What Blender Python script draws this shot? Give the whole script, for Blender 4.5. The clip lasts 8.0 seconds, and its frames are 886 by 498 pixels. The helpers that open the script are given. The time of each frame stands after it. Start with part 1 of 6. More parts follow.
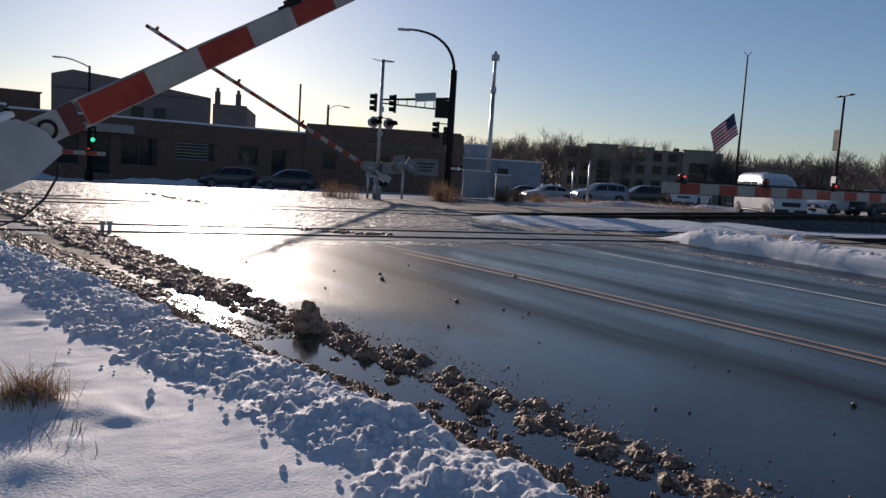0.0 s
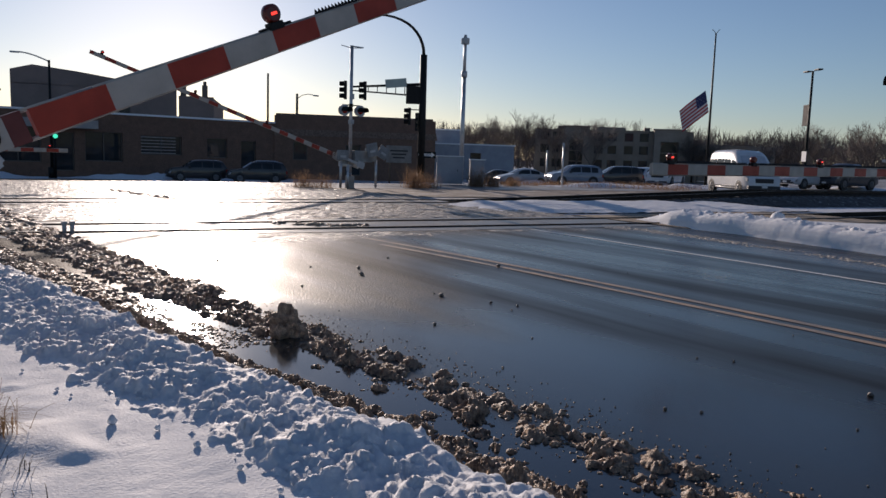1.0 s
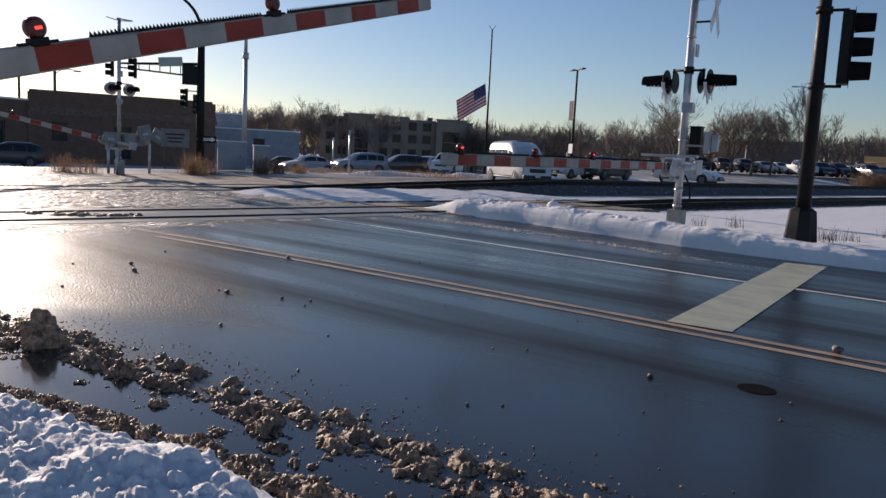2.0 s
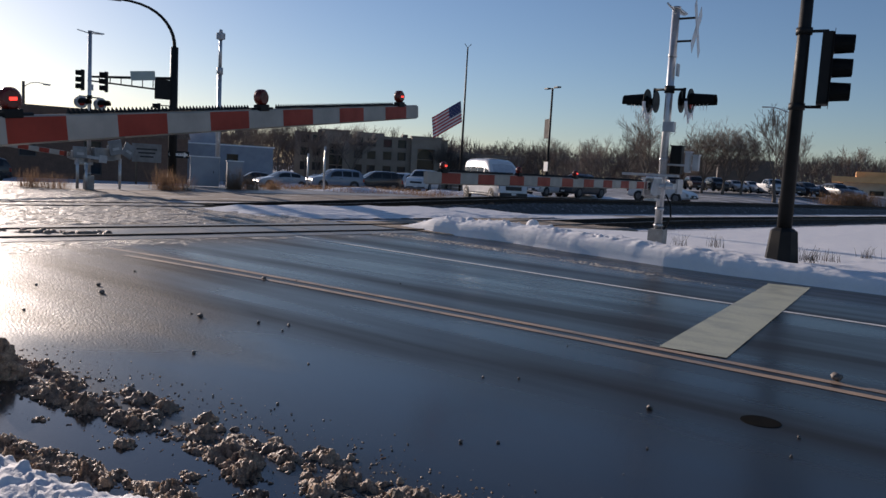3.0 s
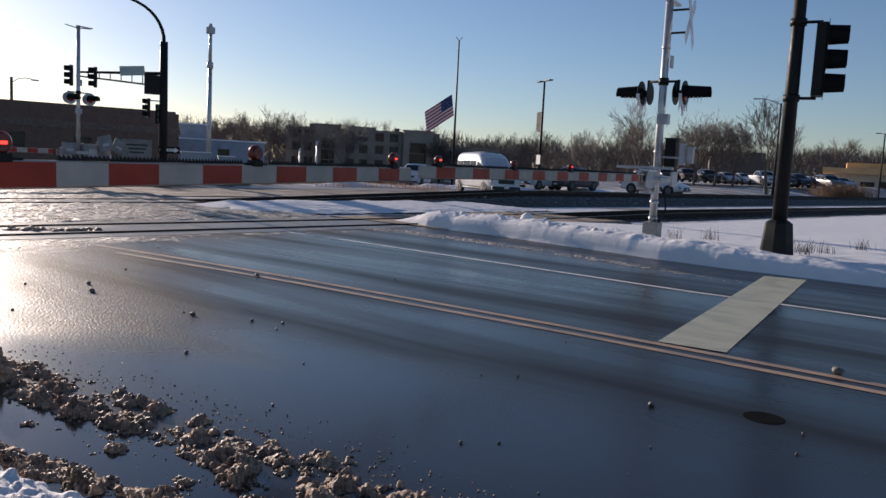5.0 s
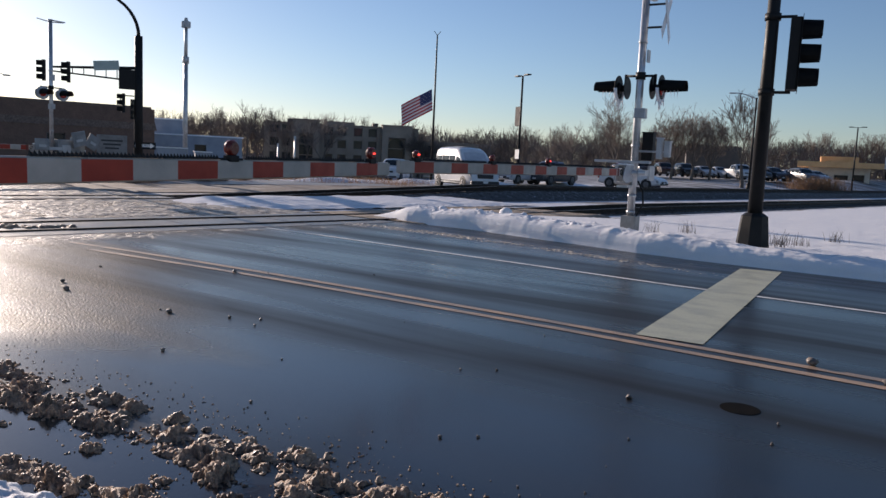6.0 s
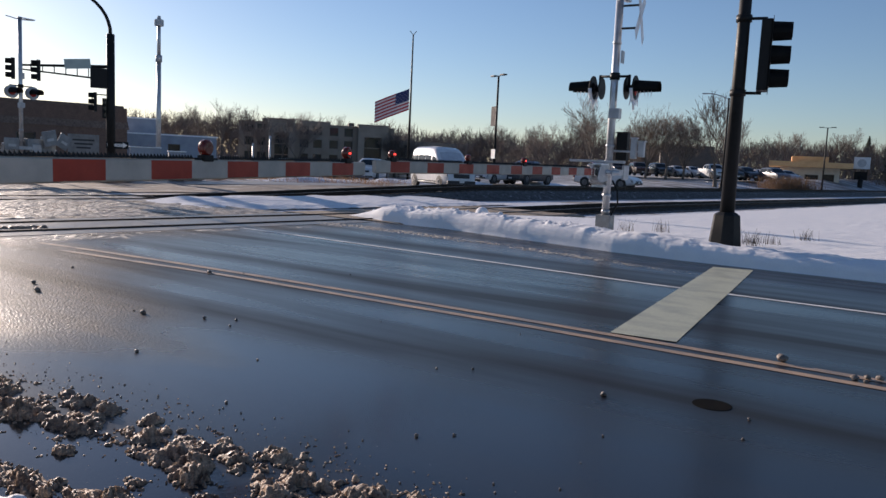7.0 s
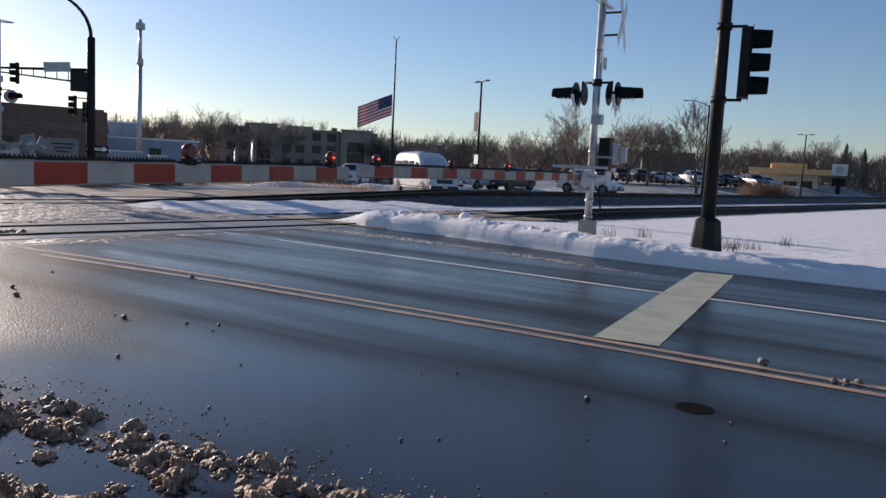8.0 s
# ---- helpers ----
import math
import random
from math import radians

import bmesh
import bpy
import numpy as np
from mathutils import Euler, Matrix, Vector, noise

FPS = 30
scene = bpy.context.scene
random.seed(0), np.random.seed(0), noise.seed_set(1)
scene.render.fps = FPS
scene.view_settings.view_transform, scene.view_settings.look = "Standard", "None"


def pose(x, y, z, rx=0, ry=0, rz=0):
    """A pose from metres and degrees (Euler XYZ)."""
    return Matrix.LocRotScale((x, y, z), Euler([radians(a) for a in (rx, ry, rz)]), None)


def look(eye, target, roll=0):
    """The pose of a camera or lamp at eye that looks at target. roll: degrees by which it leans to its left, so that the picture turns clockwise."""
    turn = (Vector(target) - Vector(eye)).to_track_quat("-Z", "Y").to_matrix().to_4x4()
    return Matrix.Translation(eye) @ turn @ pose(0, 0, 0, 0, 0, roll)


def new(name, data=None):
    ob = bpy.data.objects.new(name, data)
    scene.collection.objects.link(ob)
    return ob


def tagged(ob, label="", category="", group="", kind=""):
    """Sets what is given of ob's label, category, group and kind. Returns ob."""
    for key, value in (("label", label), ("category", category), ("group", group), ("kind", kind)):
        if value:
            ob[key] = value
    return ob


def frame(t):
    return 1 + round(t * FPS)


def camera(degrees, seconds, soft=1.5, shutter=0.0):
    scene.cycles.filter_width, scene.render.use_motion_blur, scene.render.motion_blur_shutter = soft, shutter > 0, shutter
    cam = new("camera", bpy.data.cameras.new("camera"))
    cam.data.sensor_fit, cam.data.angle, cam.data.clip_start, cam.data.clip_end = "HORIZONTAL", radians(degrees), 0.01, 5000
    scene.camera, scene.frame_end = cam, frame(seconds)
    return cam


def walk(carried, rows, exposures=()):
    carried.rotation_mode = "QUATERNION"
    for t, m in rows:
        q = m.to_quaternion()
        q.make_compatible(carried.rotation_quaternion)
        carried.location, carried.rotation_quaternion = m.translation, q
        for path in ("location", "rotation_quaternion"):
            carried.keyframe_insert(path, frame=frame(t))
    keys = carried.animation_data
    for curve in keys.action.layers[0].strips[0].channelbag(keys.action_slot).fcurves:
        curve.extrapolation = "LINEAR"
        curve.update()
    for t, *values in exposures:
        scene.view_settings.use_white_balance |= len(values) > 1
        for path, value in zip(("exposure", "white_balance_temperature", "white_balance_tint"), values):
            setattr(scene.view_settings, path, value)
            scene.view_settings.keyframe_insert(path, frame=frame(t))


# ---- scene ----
# ---------------------------------------------------------------- camera
cam = camera(60.2, 8.0)
PATH = [
    (0, (-0.453, -1.924, 1.465), (0.62, -0.248, 1.261), 3.5),
    (0.5, (-0.337, -1.719, 1.484), (0.748, -0.053, 1.267), 3.3),
    (1, (-0.295, -1.525, 1.479), (0.832, 0.11, 1.242), 1.8),
    (1.1, (-0.294, -1.501, 1.494), (0.914, 0.074, 1.254), 0.3),
    (1.2, (-0.273, -1.459, 1.503), (1.029, 0.04, 1.258), 0.0),
    (1.3, (-0.262, -1.429, 1.504), (1.116, -0.001, 1.257), 0.4),
    (1.4, (-0.257, -1.403, 1.503), (1.172, -0.025, 1.253), 0.8),
    (1.5, (-0.249, -1.372, 1.493), (1.215, -0.031, 1.245), 1.5),
    (2, (-0.144, -1.259, 1.485), (1.389, 0.0, 1.238), 2.9),
    (2.2, (-0.08, -1.222, 1.485), (1.48, 0.007, 1.251), 3.1),
    (3.5, (0.041, -0.908, 1.503), (1.62, 0.302, 1.307), 3.2),
    (4, (0.086, -0.902, 1.498), (1.668, 0.306, 1.296), 3.0),
    (5.5, (0.072, -0.91, 1.503), (1.67, 0.27, 1.278), 2.8),
    (6, (0.088, -0.91, 1.499), (1.708, 0.24, 1.273), 2.7),
    (6.5, (0.078, -0.92, 1.493), (1.72, 0.199, 1.267), 2.7),
    (7, (0.075, -0.926, 1.5), (1.73, 0.174, 1.276), 2.7),
    (7.5, (0.082, -0.925, 1.497), (1.757, 0.147, 1.284), 2.8),
    (8, (0.063, -0.92, 1.493), (1.744, 0.144, 1.285), 2.9),
]
walk(cam, [(t, look(eye, target, roll)) for t, eye, target, roll in PATH], exposures=[(0.0, -0.32, 6250, 20), (1.5, -0.10, 6350, 20), (2.0, 0.10, 6400, 20), (3.5, -0.12, 6200, 20), (4.2, -0.04, 6250, 20), (5.5, 0.17, 6300, 20), (6.5, 0.32, 6300, 20), (8.0, 0.32, 6250, 20)])
# ---------------------------------------------------------------- light
SUN_EL, SUN_AZ = 12.8, 15.2            # degrees; azimuth from +y towards +x
world = bpy.data.worlds.new("world")
scene.world = world
world.use_nodes = True
wn = world.node_tree.nodes
sky = wn.new("ShaderNodeTexSky")
sky.sky_type, sky.sun_disc = "NISHITA", False
sky.sun_elevation, sky.sun_rotation = radians(SUN_EL), radians(SUN_AZ)
sky.air_density, sky.dust_density, sky.ozone_density = 0.95, 0.26, 3.0
world.node_tree.links.new(sky.outputs[0], wn["Background"].inputs[0])
wn["Background"].inputs[1].default_value = 0.092
sun = new("sun", bpy.data.lights.new("sun", "SUN"))
sun.data.energy, sun.data.angle, sun.data.color = 5.0, radians(0.6), (1.0, 0.865, 0.69)
sa, ca, ce, se = math.sin(radians(SUN_AZ)), math.cos(radians(SUN_AZ)), math.cos(radians(SUN_EL)), math.sin(radians(SUN_EL))
SUN_DIR = Vector((sa * ce, ca * ce, se))
sun.matrix_world = look(SUN_DIR * 100, (0, 0, 0))


# ---------------------------------------------------------------- materials
def surf(name, c1, c2, scale=4.0, rough=(0.5, 0.7), metal=0.0, bump=0.0, bump_scale=40.0, stretch=(1, 1, 1), fine=0.0, spec=0.5,
         world_space=False, contrast=(0.35, 0.65), vary=0.0):
    """Two colours mixed by noise at two scales, with roughness that follows, and fine relief."""
    m = bpy.data.materials.new(name)
    m.use_nodes = True
    n, l = m.node_tree.nodes, m.node_tree.links
    b = n["Principled BSDF"]
    if world_space:
        co = n.new("ShaderNodeNewGeometry").outputs["Position"]
    else:
        co = n.new("ShaderNodeTexCoord").outputs["Object"]
    mp = n.new("ShaderNodeMapping")
    mp.inputs["Scale"].default_value = stretch
    l.new(co, mp.inputs["Vector"])
    tex = n.new("ShaderNodeTexNoise")
    tex.inputs["Scale"].default_value, tex.inputs["Detail"].default_value, tex.inputs["Roughness"].default_value = scale, 6, 0.6
    l.new(mp.outputs[0], tex.inputs["Vector"])
    ramp = n.new("ShaderNodeMapRange")
    ramp.inputs["From Min"].default_value, ramp.inputs["From Max"].default_value = contrast
    l.new(tex.outputs["Fac"], ramp.inputs["Value"])
    mix = n.new("ShaderNodeMix")
    mix.data_type = "RGBA"
    mix.inputs["A"].default_value, mix.inputs["B"].default_value = (*c1, 1), (*c2, 1)
    l.new(ramp.outputs[0], mix.inputs["Factor"])
    colour = mix.outputs["Result"]
    grain = n.new("ShaderNodeTexNoise")
    grain.inputs["Scale"].default_value, grain.inputs["Detail"].default_value = bump_scale, 4
    l.new(co, grain.inputs["Vector"])
    if fine or vary:
        hsv = n.new("ShaderNodeHueSaturation")
        val = n.new("ShaderNodeMapRange")
        val.inputs["From Min"].default_value, val.inputs["From Max"].default_value = 0.3, 0.7
        val.inputs["To Min"].default_value, val.inputs["To Max"].default_value = 1 - fine, 1 + fine
        l.new(grain.outputs["Fac"], val.inputs["Value"])
        source = val.outputs[0]
        if vary:
            info = n.new("ShaderNodeObjectInfo")
            rnd = n.new("ShaderNodeMapRange")
            rnd.inputs["To Min"].default_value, rnd.inputs["To Max"].default_value = 1 - vary, 1 + vary
            l.new(info.outputs["Random"], rnd.inputs["Value"])
            mul = n.new("ShaderNodeMath")
            mul.operation = "MULTIPLY"
            l.new(source, mul.inputs[0])
            l.new(rnd.outputs[0], mul.inputs[1])
            source = mul.outputs[0]
        l.new(source, hsv.inputs["Value"])
        l.new(colour, hsv.inputs["Color"])
        colour = hsv.outputs[0]
    l.new(colour, b.inputs["Base Color"])
    rr = n.new("ShaderNodeMapRange")
    rr.inputs["To Min"].default_value, rr.inputs["To Max"].default_value = rough
    l.new(ramp.outputs[0], rr.inputs["Value"])
    l.new(rr.outputs[0], b.inputs["Roughness"])
    b.inputs["Metallic"].default_value = metal
    b.inputs["Specular IOR Level"].default_value = spec
    if bump:
        bp = n.new("ShaderNodeBump")
        bp.inputs["Strength"].default_value, bp.inputs["Distance"].default_value = 1.0, bump
        l.new(grain.outputs["Fac"], bp.inputs["Height"])
        l.new(bp.outputs[0], b.inputs["Normal"])
    return m


def glow(name, colour, strength):
    m = surf(name, colour, colour, rough=(0.3, 0.3))
    b = m.node_tree.nodes["Principled BSDF"]
    b.inputs["Emission Color"].default_value, b.inputs["Emission Strength"].default_value = (*colour, 1), strength
    return m


def glass(name, tint=(0.02, 0.025, 0.03)):
    """Dark car and window glass seen from outside: a glossy skin over a dark cabin."""
    m = surf(name, tint, tuple(c * 1.6 for c in tint), 0.8, (0.02, 0.03), spec=0.18)
    return m


def wet_road():
    """Wet asphalt: tyre-polished streaks along y, drier dull lanes between, tan grit towards the crossing."""
    m = bpy.data.materials.new("wet_asphalt")
    m.use_nodes = True
    n, l = m.node_tree.nodes, m.node_tree.links
    b = n["Principled BSDF"]
    pos = n.new("ShaderNodeNewGeometry").outputs["Position"]

    def noise_tex(scale, stretch, detail=5.0):
        mp = n.new("ShaderNodeMapping")
        mp.inputs["Scale"].default_value = stretch
        l.new(pos, mp.inputs["Vector"])
        t = n.new("ShaderNodeTexNoise")
        t.inputs["Scale"].default_value, t.inputs["Detail"].default_value = scale, detail
        l.new(mp.outputs[0], t.inputs["Vector"])
        return t.outputs["Fac"]

    def remap(v, a, c, d=0.0, e=1.0):
        r = n.new("ShaderNodeMapRange")
        for key, x in zip(("From Min", "From Max", "To Min", "To Max"), (a, c, d, e)):
            r.inputs[key].default_value = x
        l.new(v, r.inputs["Value"])
        return r.outputs[0]

    def calc(op, a, c):
        k = n.new("ShaderNodeMath")
        k.operation = op
        for i, x in enumerate((a, c)):
            if isinstance(x, float):
                k.inputs[i].default_value = x
            else:
                l.new(x, k.inputs[i])
        return k.outputs[0]

    def blend(f, a, c):
        k = n.new("ShaderNodeMix")
        k.data_type = "RGBA"
        l.new(f, k.inputs["Factor"])
        for key, x in (("A", a), ("B", c)):
            if isinstance(x, tuple):
                k.inputs[key].default_value = (*x, 1)
            else:
                l.new(x, k.inputs[key])
        return k.outputs["Result"]

    sep = n.new("ShaderNodeSeparateXYZ")
    l.new(pos, sep.inputs[0])
    streak = remap(noise_tex(1.0, (1.1, 0.10, 1)), 0.38, 0.62)
    patch = noise_tex(0.55, (1, 0.45, 1))
    grains = noise_tex(46.0, (1, 1, 1), 3.0)
    # grit: a tongue that reaches nearest at x of about 3.6 and spreads towards the crossing
    aside = calc("MINIMUM", calc("MULTIPLY", calc("ABSOLUTE", calc("SUBTRACT", sep.outputs["X"], 3.6), 0.0), 1.75), 6.7)
    edge = calc("SUBTRACT", sep.outputs["Y"], aside)
    grit = remap(calc("ADD", edge, calc("MULTIPLY", patch, 3.0)), 4.3, 6.3)
    gutter = calc("MULTIPLY", remap(calc("ADD", sep.outputs["X"], calc("MULTIPLY", patch, 1.0)), 2.6, 1.9), remap(calc("ADD", sep.outputs["Y"], calc("MULTIPLY", patch, 4.0)), 6.4, 8.4))
    packed = remap(calc("ADD", sep.outputs["Y"], calc("MULTIPLY", noise_tex(0.8, (0.5, 1.4, 1)), 6.0)), 13.4, 16.4)
    asphalt = blend(streak, (0.010, 0.010, 0.012), (0.028, 0.028, 0.029))
    gritty = blend(remap(grains, 0.42, 0.60), (0.055, 0.043, 0.030), (0.30, 0.235, 0.16))
    snowpack = blend(remap(noise_tex(5.0, (0.7, 1.6, 1)), 0.36, 0.66), (0.10, 0.082, 0.060), (0.34, 0.285, 0.22))
    colour = blend(packed, blend(calc("MAXIMUM", gutter, calc("MULTIPLY", grit, 0.8)), asphalt, gritty), snowpack)
    l.new(colour, b.inputs["Base Color"])
    wet = remap(streak, 0.0, 1.0, 0.23, 0.38)
    rough = calc("ADD", wet, calc("MULTIPLY", grit, 0.10))
    rough = calc("ADD", rough, calc("MULTIPLY", gutter, 0.30))
    rough = calc("ADD", rough, calc("MULTIPLY", packed, 0.06))
    wheel = calc("MULTIPLY", remap(sep.outputs["X"], 2.4, 3.1), remap(calc("ADD", sep.outputs["X"], calc("MULTIPLY", patch, 1.6)), 5.6, 4.5))
    # standing water in the gutter channel and a thin film along the near wheel path
    channel = calc("MULTIPLY", remap(calc("ADD", sep.outputs["X"], calc("MULTIPLY", sep.outputs["Y"], 0.13)), 2.75, 2.55), calc("SUBTRACT", 1.0, gutter))
    film = calc("MAXIMUM", channel, calc("MULTIPLY", wheel, calc("SUBTRACT", 1.0, grit)))
    rough = calc("ADD", calc("MULTIPLY", rough, calc("SUBTRACT", 1.0, film)), calc("MULTIPLY", film, calc("SUBTRACT", 0.21, calc("MULTIPLY", channel, 0.09))))
    l.new(rough, b.inputs["Roughness"])
    sheen = calc("ADD", calc("ADD", 0.05, calc("MULTIPLY", calc("SUBTRACT", 1.0, streak), 0.30)), calc("MULTIPLY", film, 0.50))
    dull = calc("MULTIPLY", remap(gutter, 0.0, 1.0, 1.0, 0.25), remap(packed, 0.0, 1.0, 1.0, 0.7))
    l.new(calc("MULTIPLY", sheen, dull), b.inputs["Specular IOR Level"])
    bp = n.new("ShaderNodeBump")
    bp.inputs["Distance"].default_value = 0.0014
    height = calc("ADD", calc("MULTIPLY", grains, calc("ADD", 0.35, calc("ADD", calc("MULTIPLY", grit, 5.5), calc("MULTIPLY", packed, 14.0)))), calc("MULTIPLY", calc("MULTIPLY", noise_tex(5.0, (0.5, 1.5, 1)), packed), 55.0))
    l.new(height, bp.inputs["Height"])
    l.new(bp.outputs[0], b.inputs["Normal"])
    return m


def paint(name, colour, under, wear):
    """Road paint worn through to the asphalt under it."""
    return surf(name, colour, under, 3.0, (0.55, 0.4), contrast=wear, world_space=True, stretch=(1, 0.6, 1), bump=0.001, bump_scale=70, fine=0.12)


M_ROAD = wet_road()
M_SNOW = surf("snow", (0.82, 0.82, 0.83), (0.88, 0.87, 0.86), 3.0, (0.7, 0.85), spec=0.15, bump=0.0045, bump_scale=60, fine=0.04, world_space=True)
M_RIDGE = surf("ploughed_snow", (0.70, 0.71, 0.73), (0.82, 0.82, 0.83), 6.0, (0.6, 0.8), spec=0.2, bump=0.004, bump_scale=60, fine=0.03, world_space=True)
M_SLUSH = surf("dirty_slush", (0.12, 0.066, 0.040), (0.52, 0.36, 0.235), 14.0, (0.45, 0.7), bump=0.012, bump_scale=95, fine=0.4, world_space=True, contrast=(0.35, 0.65))
M_PACKED = surf("packed_dirty_snow", (0.15, 0.118, 0.085), (0.52, 0.45, 0.365), 5.0, (0.42, 0.62), spec=0.4, bump=0.06, bump_scale=8, fine=0.5, world_space=True, contrast=(0.36, 0.64))
M_GREYSLUSH = surf("grey_slush", (0.62, 0.58, 0.52), (0.42, 0.37, 0.31), 6.0, (0.5, 0.7), bump=0.004, bump_scale=60, fine=0.1, world_space=True)
M_YELLOW = paint("yellow_line", (0.50, 0.335, 0.215), (0.20, 0.155, 0.12), (0.40, 0.72))
M_WHITE_LINE = paint("white_line", (0.78, 0.76, 0.72), (0.30, 0.29, 0.28), (0.52, 0.8))
M_BAR = paint("stop_bar", (0.49, 0.49, 0.36), (0.29, 0.29, 0.22), (0.45, 0.75))
M_GROUND = surf("snowy_ground", (0.62, 0.63, 0.66), (0.16, 0.13, 0.10), 0.25, (0.6, 0.8), bump=0.03, bump_scale=3, fine=0.15, world_space=True, contrast=(0.50, 0.66))
M_BALLAST = surf("ballast", (0.055, 0.048, 0.044), (0.55, 0.55, 0.57), 5.0, (0.7, 0.9), bump=0.06, bump_scale=11, fine=0.4, world_space=True, contrast=(0.58, 0.76))
M_RAIL = surf("rail_steel", (0.030, 0.020, 0.015), (0.018, 0.014, 0.012), 6.0, (0.45, 0.6), 0.6)
M_RAILTOP = surf("rail_head", (0.14, 0.12, 0.11), (0.09, 0.08, 0.07), 6.0, (0.35, 0.5), 0.8)
M_TIE = surf("wooden_tie", (0.05, 0.038, 0.03), (0.10, 0.08, 0.06), 6.0, (0.7, 0.9), bump=0.004, stretch=(1, 8, 1))
M_CONCRETE = surf("concrete", (0.36, 0.34, 0.31), (0.25, 0.235, 0.215), 3.0, (0.6, 0.85), bump=0.003, bump_scale=60, fine=0.1)
M_PANEL = surf("wet_concrete_panel", (0.13, 0.12, 0.105), (0.24, 0.22, 0.195), 1.6, (0.32, 0.5), bump=0.003, bump_scale=60, fine=0.15, spec=0.4, vary=0.12)
M_ALU = surf("galvanised_aluminium", (0.62, 0.63, 0.64), (0.45, 0.46, 0.47), 5.0, (0.35, 0.5), 0.75)
M_GREYBOX = surf("grey_painted_steel", (0.50, 0.51, 0.52), (0.40, 0.41, 0.42), 4.0, (0.4, 0.6), 0.2)
# darker copy of the grey steel: the far gate's shade is in the colour
M_SHADEDSTEEL = surf("shaded_grey_steel", (0.29, 0.30, 0.30), (0.20, 0.205, 0.21), 3.0, (0.5, 0.7), 0.2)
M_BLACK = surf("black_paint", (0.010, 0.010, 0.010), (0.018, 0.018, 0.018), 5.0, (0.45, 0.65), spec=0.22)
M_RUBBER = surf("black_rubber", (0.012, 0.012, 0.012), (0.022, 0.022, 0.022), 8.0, (0.6, 0.8))
M_RED = surf("red_reflective_sheet", (0.40, 0.040, 0.016), (0.30, 0.030, 0.013), 5.0, (0.45, 0.6), fine=0.06, bump_scale=200)
M_WHITE = surf("white_reflective_sheet", (0.47, 0.43, 0.38), (0.38, 0.345, 0.305), 5.0, (0.45, 0.6), fine=0.05, bump_scale=200)
M_WHITEPAINT = surf("white_paint", (0.78, 0.78, 0.78), (0.66, 0.66, 0.66), 3.0, (0.4, 0.6))
M_REDLENS = surf("red_lens", (0.45, 0.02, 0.015), (0.35, 0.015, 0.01), 5.0, (0.15, 0.25))
M_REDGLOW = glow("lit_red_lens", (1.0, 0.05, 0.03), 2.0)
M_ARMLENS = surf("translucent_red_lens", (0.16, 0.022, 0.016), (0.10, 0.016, 0.012), 5.0, (0.2, 0.3))
M_BRICK = surf("dark_brick", (0.145, 0.082, 0.056), (0.195, 0.112, 0.078), 2.0, (0.75, 0.9), bump=0.01, bump_scale=12, fine=0.2)
M_MORTARED = surf("brick_roof_band", (0.135, 0.085, 0.062), (0.20, 0.135, 0.10), 6.0, (0.7, 0.9), fine=0.2, bump_scale=6)
M_BEIGE = surf("beige_render", (0.30, 0.245, 0.19), (0.24, 0.195, 0.15), 0.6, (0.8, 0.9), fine=0.05)
M_TAN = surf("tan_siding", (0.33, 0.265, 0.205), (0.27, 0.215, 0.165), 0.7, (0.7, 0.9), fine=0.06)
M_GLASS = glass("dark_glass")


def straw(name, c1, c2, scale):
    """Thin dry blades: part of the light passes through them."""
    m = surf(name, c1, c2, scale, (0.7, 0.9), spec=0.2)
    n, l = m.node_tree.nodes, m.node_tree.links
    b = n["Principled BSDF"]
    thin, mix = n.new("ShaderNodeBsdfTranslucent"), n.new("ShaderNodeMixShader")
    l.new(b.inputs["Base Color"].links[0].from_socket, thin.inputs["Color"])
    mix.inputs["Fac"].default_value = 0.45
    l.new(b.outputs[0], mix.inputs[1])
    l.new(thin.outputs[0], mix.inputs[2])
    l.new(mix.outputs[0], n["Material Output"].inputs["Surface"])
    return m


M_DRYGRASS = straw("dry_grass", (0.30, 0.19, 0.10), (0.18, 0.11, 0.06), 20.0)
M_BARK = surf("bark", (0.10, 0.08, 0.065), (0.17, 0.14, 0.115), 3.0, (0.8, 0.95))
M_TWIG = surf("twigs", (0.150, 0.115, 0.093), (0.215, 0.172, 0.143), 2.0, (0.8, 0.95), vary=0.25)
M_WOODPOLE = surf("weathered_pole", (0.11, 0.085, 0.065), (0.16, 0.13, 0.10), 3.0, (0.8, 0.95))


# ---------------------------------------------------------------- builders
def mesh_of(name, bm, smooth=False):
    me = bpy.data.meshes.new(name)
    bm.to_mesh(me)
    bm.free()
    if smooth:
        me.shade_smooth()
    return me


def part(name, bm, material, parent=None, label="", smooth=False):
    """Links a bmesh as one mesh object under a thing, or as a thing of its own."""
    ob = new(name, mesh_of(name, bm, smooth))
    for m in (material if isinstance(material, (list, tuple)) else [material]):
        ob.data.materials.append(m)
    ob.parent = parent
    if label:
        tagged(ob, label)
    return ob


def thing(name, m, label, category, group="", kind=""):
    ob = new(name)
    ob.matrix_world = m
    return tagged(ob, label, category, group, kind)


def box(bm, c, s, m=None, bevel=0.0, mat=0):
    t = Matrix.Translation(c) @ Matrix.Diagonal((*s, 1))
    made = bmesh.ops.create_cube(bm, size=1, matrix=(m @ t) if m else t)
    faces = {f for v in made["verts"] for f in v.link_faces}
    for f in faces:
        f.material_index = mat
    if bevel:
        edges = list({e for v in made["verts"] for e in v.link_edges})
        out = bmesh.ops.bevel(bm, geom=edges, offset=bevel, segments=2, profile=0.6, affect="EDGES")
        for f in out["faces"]:
            f.material_index = mat
    return bm


